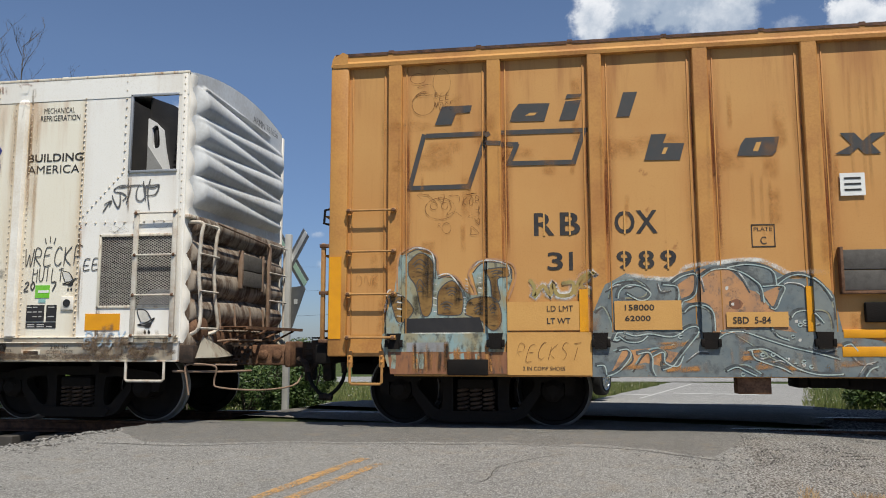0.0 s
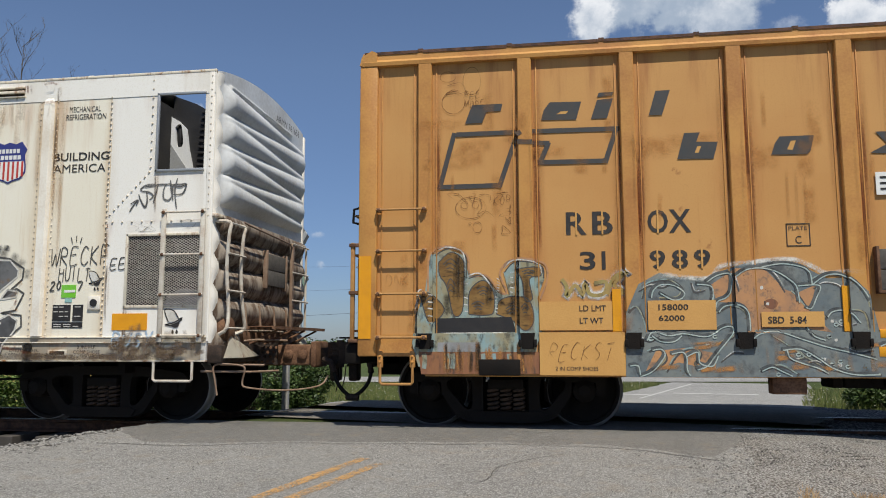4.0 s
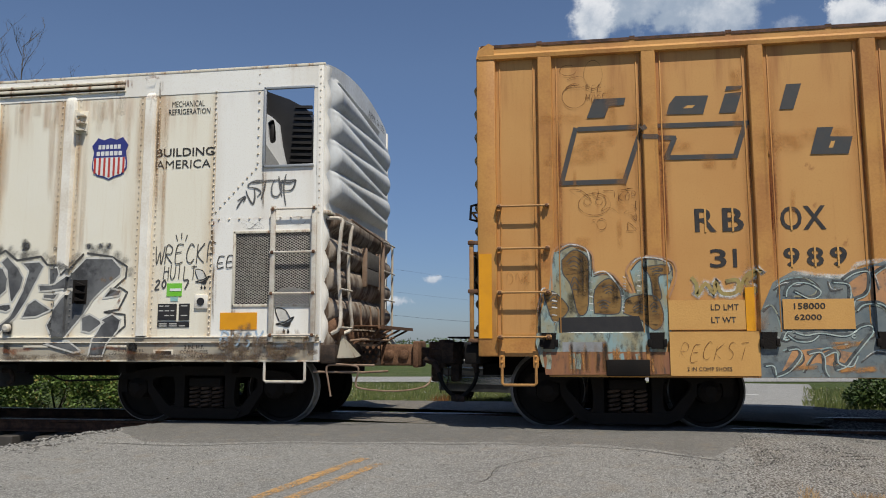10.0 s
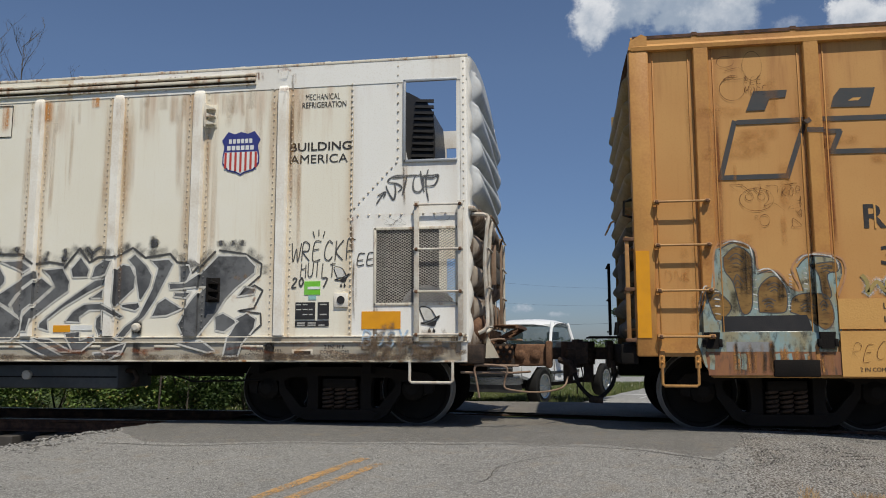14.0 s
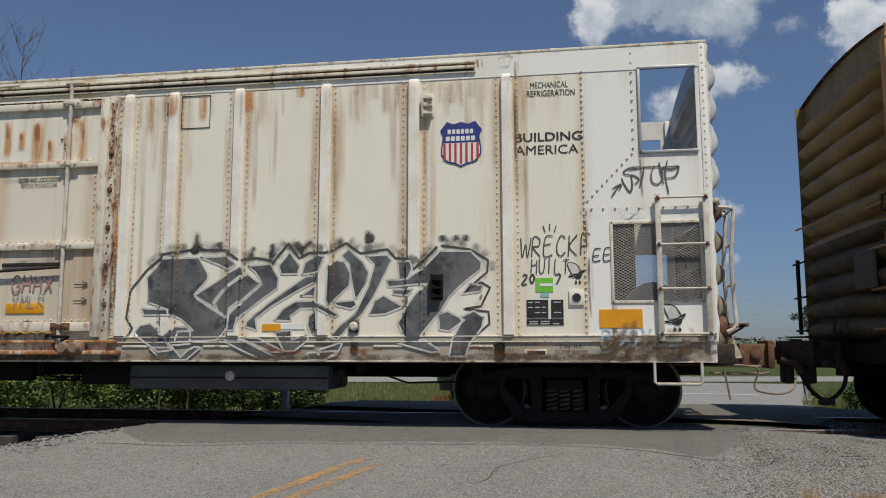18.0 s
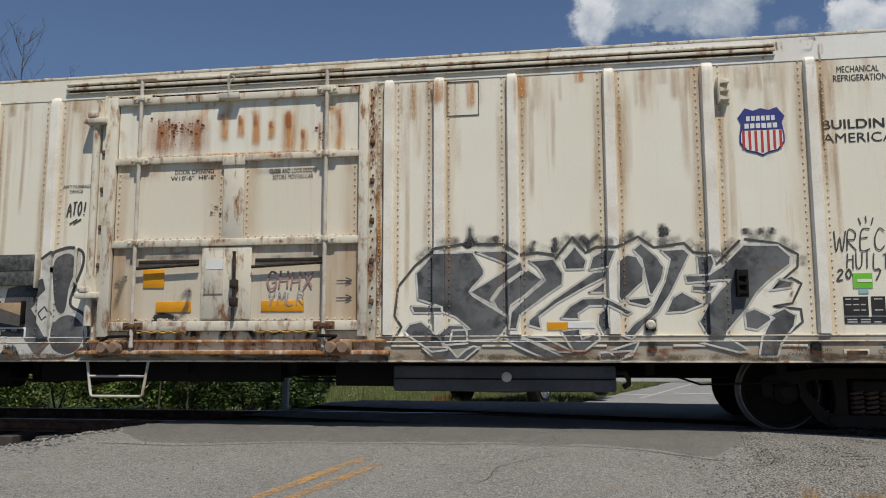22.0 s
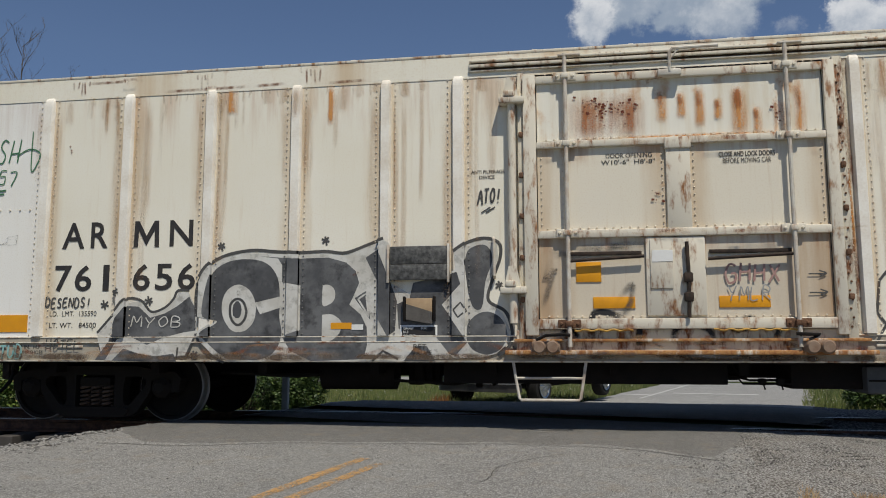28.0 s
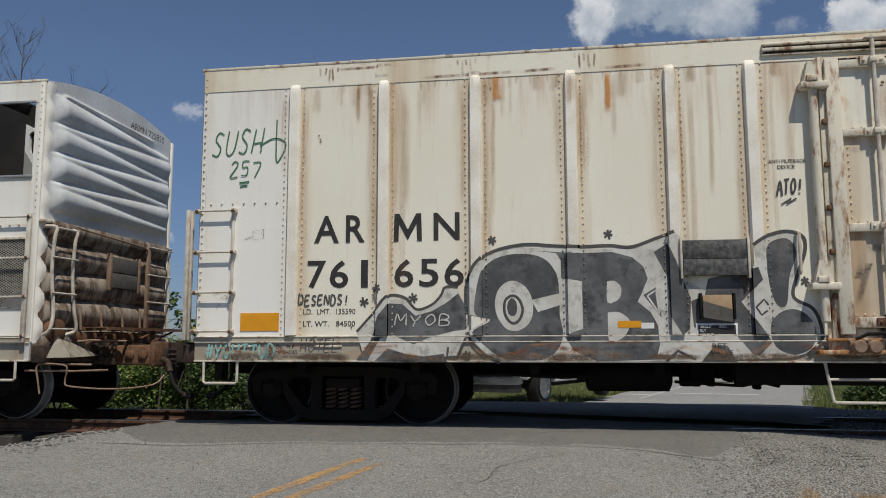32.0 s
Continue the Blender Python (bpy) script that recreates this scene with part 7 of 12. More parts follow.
        y = -0.022 if z1 > 1.06 else -0.040
        box(bm, x0, x1, y if m is not YELLOW else -0.03, y + 0.006 if m is not YELLOW else 0.0, z0, z1)
        part("reflector" if m is YELLOW else "paint_patch" if m is PATCH else "paper_notice", bm, m, car, {YELLOW: "yellow reflective strip", PATCH: "fresh orange paint patch with stencils", LABEL_WHITE: "white paper notice"}[m])
    for k in range(3):
        bm = bmesh.new()
        box(bm, 2.84, 3.0, -0.026, -0.020, 2.48 + 0.06 * k, 2.50 + 0.06 * k)
        part("notice_text", bm, BLACK, car)
    bm = bmesh.new()
    box(bm, -1.27, -0.83, -0.05, 0.05, 0.60, 0.77, 0.01)
    part("sill_bracket", bm, UNDER, car, "dark steel bracket let into the sill")
    # bridges of the stencil letters
    for x, z0, z1 in ((-0.215, 2.09, 2.34), (0.06, 2.09, 2.34), (0.635, 2.09, 2.34), (0.62, 1.71, 1.92), (0.847, 1.71, 1.92), (1.07, 1.71, 1.92)):
        bm = bmesh.new()
        box(bm, x - 0.009, x + 0.009, -0.0085, -0.004, z0, z1)
        part("stencil_gap", bm, PATCH, car)
    # wooden placard board on the door edge
    for k in range(2):
        bm = bmesh.new()
        box(bm, 2.76, 3.7, -0.07, -0.03, 1.46 + 0.21 * k, 1.66 + 0.21 * k, 0.006)
        part("placard_board", bm, WOOD_OLD, car, "grey weathered board in a steel clip")
    bm = bmesh.new()
    box(bm, 2.735, 2.765, -0.09, 0.0, 1.43, 1.90, 0.005)
    box(bm, 2.735, 3.7, -0.085, 0.0, 1.425, 1.455, 0.005)
    part("board_clip", bm, RUST, car)
    bm = bmesh.new()
    box(bm, 2.95, 3.4, -0.07, 0.0, 1.14, 1.34, 0.015)
    part("door_lock", bm, UNDER, car, "dark door lock housing")
    bm = bmesh.new()
    box(bm, 2.74, 3.5, -0.03, 0.0, 0.985, 1.07, 0.004)
    box(bm, 2.72, 3.5, -0.032, 0.0, 0.80, 0.90, 0.004)
    part("reflector", bm, YELLOW, car, "yellow horizontal strips")
    # stencils
    y = -0.0045
    for s, x0, x1 in (("R", -0.323, -0.105), ("B", -0.045, 0.17), ("O", 0.53, 0.74), ("X", 0.75, 0.975)):
        letters(s, x0, x1, 2.092, 2.34, -0.0045, LETTER, car, bold=0.035)
    for s, x0, x1 in (("3", -0.185, -0.02), ("1", 0.045, 0.085), ("9", 0.54, 0.70), ("8", 0.765, 0.93), ("9", 0.99, 1.155)):
        letters(s, x0, x1, 1.715, 1.91, y, LETTER, car, bold=0.035)
    letters("LD LMT", -0.20, 0.075, 1.275, 1.335, -0.026, LETTER, car, bold=0.02)
    letters("LT WT", -0.20, 0.045, 1.145, 1.205, -0.026, LETTER, car, bold=0.02)
    letters("158000", 0.61, 0.91, 1.28, 1.34, -0.026, LETTER, car, bold=0.02)
    letters("62000", 0.61, 0.87, 1.17, 1.225, -0.026, LETTER, car, bold=0.02)
    letters("SBD  5-84", 1.69, 2.06, 1.135, 1.205, -0.026, LETTER, car, bold=0.02)
    letters("2 IN COMP SHOES", -0.46, -0.02, 0.655, 0.695, -0.044, LETTER, car, bold=0.01)
    bm = bmesh.new()
    for x0, x1, z0, z1 in ((1.914, 2.147, 2.150, 2.160), (1.914, 2.147, 1.922, 1.932), (1.914, 1.923, 1.922, 2.16), (2.138, 2.147, 1.922, 2.16)):
        box(bm, x0, x1, -0.006, -0.001, z0, z1)
    part("stencil_frame", bm, LETTER, car)
    letters("PLATE", 1.94, 2.12, 2.09, 2.13, y, LETTER, car)
    letters("C", 2.00, 2.06, 1.95, 2.03, y, LETTER, car)
    letters("50K", 3.13, 3.25, 1.005, 1.045, -0.034, LETTER, car, bold=0.02)
    return car


BOXCAR = build_boxcar()


# ---- sprayed paint and scribbles on the cars ----
def faces_of(car):
    return (FACE_W, 1.026, -0.020) if car is REEFER else (FACE_B, 1.048, -0.024)


def flip(poly):
    return [(z, x) for x, z in poly]


COATS = [0]


def spray_fill(car, mat, lift, poly, rounded=False):
    """One sprayed shape, laid over posts and sill."""
    face, z_low, y_low = faces_of(car)
    COATS[0] += 1
    lift = (lift * 0.45 if lift < 0.02 else lift) + COATS[0] * 0.000003
    if rounded:
        poly = smooth_line(poly + poly[:1], 5)[:-1]
    bm = bmesh.new()
    paint_fill(bm, poly, [(-99.0, min(f[0] for f in face), -0.002), *face, (max(f[1] for f in face), 99.0, -0.002)], lift, z_low, y_low)
    if bm.faces:
        part("graffiti_shape", bm, mat, car, "", None)


def spray_line(car, mat, lift, width, pts, curve=6):
    """One sprayed or drawn line."""
    face, z_low, y_low = faces_of(car)
    bm = bmesh.new()
    COATS[0] += 1
    lift = (lift * 0.45 if lift < 0.02 else lift) + COATS[0] * 0.000003
    paint_line(bm, pts, width, face, lift, curve)
    for v in bm.verts:
        if v.co.z < z_low:
            v.co.y = y_low - lift
    part("graffiti_line", bm, mat, car, "", None)


STROKES = {
    "A": ["0,0 .45,1 .9,0", ".2,.4 .75,.4"], "B": ["0,0 0,1 .6,.9 .6,.6 .05,.5 .7,.4 .65,.05 0,0"], "C": [".8,.85 .4,1 .05,.6 .1,.15 .5,0 .85,.2"], "D": ["0,0 0,1 .6,.85 .75,.4 .5,.05 0,0"],
    "E": [".75,1 .05,.95 0,0 .8,.05", "0,.5 .6,.55"], "F": ["0,0 .05,1 .8,.95", "0,.55 .6,.6"], "G": [".8,.9 .3,1 0,.5 .3,0 .8,.1 .8,.5 .45,.48"], "H": ["0,0 .05,1", ".8,0 .75,1", "0,.5 .8,.55"],
    "I": [".3,0 .3,1"], "K": ["0,0 0,1", ".75,1 .05,.45 .8,0"], "L": ["0,1 0,0 .7,.03"], "M": ["0,0 .1,1 .45,.4 .8,1 .9,0"], "N": ["0,0 .05,1 .75,0 .8,1"], "O": [".4,1 .05,.55 .35,0 .8,.4 .65,.9 .4,1"],
    "R": ["0,0 .05,1 .65,.9 .6,.55 .05,.5 .8,0"], "S": [".75,.9 .3,1 .1,.7 .65,.35 .5,.02 0,.1"], "T": ["0,.95 .85,1", ".42,1 .4,0"], "U": ["0,1 .05,.2 .4,0 .75,.25 .8,1"], "V": ["0,1 .4,0 .85,1"],
    "W": ["0,1 .25,0 .5,.7 .75,0 1,1"], "X": ["0,0 .8,1", "0,1 .8,0"], "Y": ["0,1 .4,.5 .8,1", ".4,.5 .3,0"], "Z": ["0,1 .8,1 0,0 .8,0"], "2": [".05,.8 .4,1 .7,.75 0,0 .8,.02"], "0": [".4,1 .05,.5 .4,0 .75,.5 .4,1"],
    "1": [".4,1 .4,0"], "7": ["0,1 .8,.95 .3,0"], "5": [".75,1 .1,1 .1,.6 .6,.6 .6,.1 0,.05"], "!": [".4,1 .35,.3", ".34,.1 .34,.02"], "#": [".25,0 .35,1", ".6,0 .7,1", "0,.35 .9,.4", "0,.7 .9,.75"], ">": ["0,.5 1,.5", ".6,.9 1,.5 .6,.1"]}


def tag(car, text, x0, x1, z0, z1, mat, width=0.02, lean=0.12, lift=0.008):
    """Hand-sprayed letters, stroke by stroke, as one scribble a letter."""
    n = len(text)
    rng = random.Random(text)
    step = (x1 - x0) / n
    for k, c in enumerate(text):
        for s in STROKES.get(c, []):
            pts = []
            up, down = rng.uniform(-0.06, 0.06), rng.uniform(-0.08, 0.08)
            for p in s.split():
                a, b = (float(q) for q in p.split(","))
                pts.append((x0 + step * (k + 0.08 + 0.86 * a + lean * (b - 0.5)), z0 + (z1 - z0) * (b * (1 + up) + down)))
            spray_line(car, mat, lift, width, pts, 4)




def smoky(name, color, strength, drip=False):
    """Thin sprayed haze with speckled, fading edges."""
    n = Nodes(name)
    v = n.place()
    uv = n.place(kind="UV")
    across = n.ramp(n.math("ABSOLUTE", n.math("SUBTRACT", n.axis(uv, 1), 0.5)), 0.12, 0.5, 1.0, 0.0)
    ends = n.ramp(n.math("ABSOLUTE", n.math("SUBTRACT", n.axis(uv, 0), 0.5)), 0.25, 0.5, 1.0, 0.0)
    f = n.ramp(n.math("ADD", n.math("MULTIPLY", n.noise(n.place((14, 14, 1.0)) if drip else v, 1.0 if drip else 7, 4), 0.8), n.math("MULTIPLY", n.noise(v, 60, 2), 0.3)), 0.30, 0.85, 0.0, strength)
    f = n.math("MULTIPLY", n.math("MULTIPLY", f, across), ends)
    n.put(n.b.inputs["Alpha"], f)
    return n.done(color, 0.8, spec=0.1)


SPRAY_SMOKE = smoky("spray_smoke", (0.09, 0.09, 0.09), 0.85)
SPRAY_MIST = smoky("spray_mist", (0.10, 0.10, 0.105), 1.5)
SPRAY_DARK = smoky("spray_dark", (0.035, 0.035, 0.037), 2.6)
PALE_HAZE = smoky("pale_haze", (0.66, 0.66, 0.62), 1.5)
BARE_ORANGE = smoky("bare_orange", (0.45, 0.22, 0.08), 1.2)
PENCIL = smoky("paint_stick", (0.13, 0.06, 0.03), 2.0)
RUST_CLOUD = smoky("rust_cloud", (0.46, 0.21, 0.065), 0.5)

# left piece: round letters with an exclamation mark
spray_fill(REEFER, SPRAY_WHITE, 0.004, [(-18.22, 1.25), (-18.22, 1.57), (-18.11, 1.8), (-17.9, 1.92), (-17.65, 1.97), (-17.4, 1.96), (-17.05, 1.94), (-17.0, 1.94), (-16.69, 1.94), (-16.45, 1.92), (-16.19, 2.02), (-16.02, 2.08), (-15.95, 2.04), (-15.95, 1.61), (-15.73, 1.48), (-15.21, 1.74), (-15.23, 1.93), (-15.08, 2.02), (-14.89, 2.06), (-14.76, 2.0), (-14.75, 1.86), (-14.85, 1.61), (-14.88, 1.39), (-14.71, 1.26), (-14.63, 1.08), (-14.67, 0.92), (-14.78, 0.83), (-14.93, 0.79), (-15.22, 0.78), (-15.53, 0.77), (-15.79, 0.75), (-16.14, 0.75), (-16.84, 0.75), (-17.16, 0.76), (-17.43, 0.74), (-17.78, 0.74), (-18.0, 0.82), (-18.15, 0.96), (-18.21, 1.06), (-17.96, 1.21)])
spray_fill(REEFER, SPRAY_GREY, 0.0052, [(-18.12, 1.44), (-18.05, 1.72), (-17.88, 1.86), (-17.63, 1.9), (-17.39, 1.85), (-17.25, 1.68), (-17.22, 1.44), (-17.22, 1.23), (-17.19, 1.06), (-17.23, 0.9), (-17.37, 0.78), (-17.61, 0.76), (-17.86, 0.8), (-18.04, 0.93), (-18.15, 1.06), (-17.96, 1.19), (-18.12, 1.25)], True)
spray_fill(REEFER, SPRAY_GREY, 0.0052, [(-17.47, 1.93), (-17.25, 1.9), (-17.14, 1.73), (-17.14, 1.63), (-17.0, 1.62), (-17.13, 1.64), (-17.0, 1.87), (-17.1, 1.9)])
spray_fill(REEFER, SPRAY_WHITE, 0.0064, [(-17.5, 1.34), (-17.51, 1.23), (-17.55, 1.15), (-17.62, 1.09), (-17.7, 1.07), (-17.78, 1.09), (-17.84, 1.15), (-17.89, 1.24), (-17.91, 1.34), (-17.9, 1.44), (-17.86, 1.53), (-17.79, 1.59), (-17.71, 1.61), (-17.63, 1.58), (-17.57, 1.53), (-17.52, 1.44)], True)
spray_fill(REEFER, SPRAY_WHITE, 0.0064, [(-17.52, 1.4), (-17.21, 1.47), (-17.09, 1.42), (-17.19, 1.35), (-17.45, 1.27)])
spray_line(REEFER, SPRAY_BLACK, 0.0076, 0.03, [(-17.61, 1.3), (-17.63, 1.22), (-17.68, 1.16), (-17.74, 1.16), (-17.79, 1.22), (-17.81, 1.3), (-17.8, 1.39), (-17.75, 1.44), (-17.69, 1.44), (-17.64, 1.39), (-17.61, 1.3)])
spray_fill(REEFER, SPRAY_GREY, 0.007, [(-17.67, 1.32), (-17.68, 1.26), (-17.7, 1.23), (-17.74, 1.23), (-17.77, 1.26), (-17.78, 1.32), (-17.77, 1.38), (-17.74, 1.42), (-17.71, 1.42), (-17.68, 1.38)])
spray_fill(REEFER, SPRAY_GREY, 0.0052, [(-17.2, 1.89), (-16.66, 1.9), (-16.45, 1.84), (-16.34, 1.74), (-16.3, 1.61), (-16.37, 1.45), (-16.41, 1.37), (-16.28, 1.26), (-16.21, 1.12), (-16.2, 0.92), (-16.24, 0.77), (-16.84, 0.75), (-17.08, 0.86), (-17.18, 1.02), (-16.98, 1.09), (-16.98, 1.59), (-17.2, 1.63)])
spray_fill(REEFER, SPRAY_WHITE, 0.0064, [(-16.72, 1.59), (-16.64, 1.59), (-16.58, 1.53), (-16.58, 1.44), (-16.63, 1.38), (-16.72, 1.37)], True)
spray_fill(REEFER, SPRAY_WHITE, 0.0064, [(-16.72, 1.26), (-16.6, 1.26), (-16.5, 1.18), (-16.51, 1.08), (-16.58, 0.99), (-16.68, 0.96), (-16.72, 0.99)], True)
spray_fill(REEFER, SPRAY_GREY, 0.0052, [(-16.23, 1.89), (-16.09, 1.98), (-16.01, 1.79), (-15.87, 1.4), (-15.89, 1.08), (-15.97, 1.02), (-16.08, 1.21), (-16.1, 1.63)])
spray_fill(REEFER, SPRAY_GREY, 0.0052, [(-16.35, 1.44), (-16.22, 1.52), (-16.17, 1.2)])
spray_line(REEFER, SPRAY_WHITE, 0.0064, 0.02, [(-16.31, 1.43), (-16.22, 1.49), (-16.19, 1.24), (-16.31, 1.43)], 0)
spray_fill(REEFER, SPRAY_GREY, 0.0052, [(-15.69, 1.6), (-15.2, 1.71), (-15.16, 1.58), (-15.37, 1.36), (-15.09, 0.95), (-15.22, 0.81), (-15.29, 0.83), (-15.47, 1.06), (-15.76, 1.07), (-15.85, 1.1), (-15.87, 1.37), (-15.73, 1.43)])
spray_fill(REEFER, SPRAY_GREY, 0.0052, [(-15.12, 1.83), (-15.07, 1.96), (-14.92, 2.01), (-14.83, 1.94), (-14.82, 1.81), (-14.89, 1.61), (-14.93, 1.33), (-15.02, 1.32), (-15.08, 1.49)], True)
spray_fill(REEFER, SPRAY_GREY, 0.0052, [(-14.66, 1.05), (-14.68, 0.96), (-14.73, 0.88), (-14.8, 0.84), (-14.88, 0.82), (-14.97, 0.84), (-15.04, 0.88), (-15.09, 0.96), (-15.1, 1.05), (-15.09, 1.14), (-15.04, 1.21), (-14.97, 1.26), (-14.88, 1.28), (-14.8, 1.26), (-14.73, 1.21), (-14.68, 1.13)], True)
spray_line(REEFER, SPRAY_BLACK, 0.0064, 0.018, [(-15.24, 1.3), (-15.16, 1.38), (-15.1, 1.29), (-15.19, 1.22), (-15.24, 1.3)], 0)
spray_fill(REEFER, SPRAY_GREY, 0.0052, [(-15.79, 0.75), (-15.66, 0.91), (-15.53, 0.91), (-15.44, 0.75)])
spray_line(REEFER, SPRAY_BLACK, 0.0058, 0.035, [(-18.22, 1.25), (-18.22, 1.57), (-18.11, 1.81), (-17.9, 1.94), (-17.58, 2.0), (-17.29, 1.98), (-17.01, 1.96), (-17.0, 1.96), (-16.69, 1.97), (-16.46, 1.95), (-16.19, 2.04), (-16.02, 2.1)])
spray_line(REEFER, SPRAY_BLACK, 0.0058, 0.035, [(-15.24, 1.94), (-15.08, 2.04), (-14.89, 2.08), (-14.74, 2.02), (-14.73, 1.86), (-14.82, 1.61), (-14.86, 1.4), (-14.68, 1.28), (-14.61, 1.08), (-14.64, 0.91), (-14.76, 0.8)])
spray_line(REEFER, SPRAY_BLACK, 0.0058, 0.03, [(-18.21, 1.06), (-18.15, 0.94), (-18.01, 0.81), (-17.86, 0.73)])
spray_line(REEFER, SPRAY_BLACK, 0.0058, 0.025, [(-16.14, 0.75), (-16.02, 0.86), (-15.85, 0.77)], 0)
spray_fill(REEFER, SPRAY_WHITE, 0.004, [(-19.44, 1.07), (-19.24, 1.27), (-19.09, 1.44), (-18.92, 1.42), (-18.77, 1.29), (-18.6, 1.34), (-18.49, 1.44), (-18.44, 1.53), (-18.32, 1.53), (-18.2, 1.3), (-18.2, 1.06), (-18.32, 0.81), (-18.43, 0.8), (-18.68, 0.77), (-18.94, 0.8), (-19.23, 0.75), (-19.34, 0.76)])
spray_fill(REEFER, SPRAY_GREY, 0.0052, [(-19.2, 1.24), (-19.08, 1.38), (-18.93, 1.37), (-18.78, 1.24), (-18.6, 1.29), (-18.44, 1.38), (-18.31, 1.48), (-18.23, 1.34), (-18.22, 1.09), (-18.37, 1.07), (-18.58, 1.02), (-18.8, 0.93), (-19.02, 1.03), (-19.17, 1.0), (-19.31, 0.76), (-19.44, 0.76), (-19.28, 0.97)])
spray_fill(REEFER, SPRAY_GREY, 0.0052, [(-19.23, 0.75), (-19.09, 0.89), (-18.9, 0.83), (-18.68, 0.8), (-18.47, 0.83), (-18.43, 0.74), (-18.86, 0.74)])
spray_line(REEFER, SPRAY_BLACK, 0.006, 0.028, [(-19.44, 1.07), (-19.24, 1.29), (-19.09, 1.46), (-18.9, 1.44), (-18.77, 1.31), (-18.6, 1.36), (-18.5, 1.46), (-18.45, 1.55), (-18.31, 1.55)])
spray_line(REEFER, SPRAY_BLACK, 0.006, 0.024, [(-18.2, 1.06), (-18.32, 0.8), (-18.43, 0.79), (-18.42, 0.9)], 0)
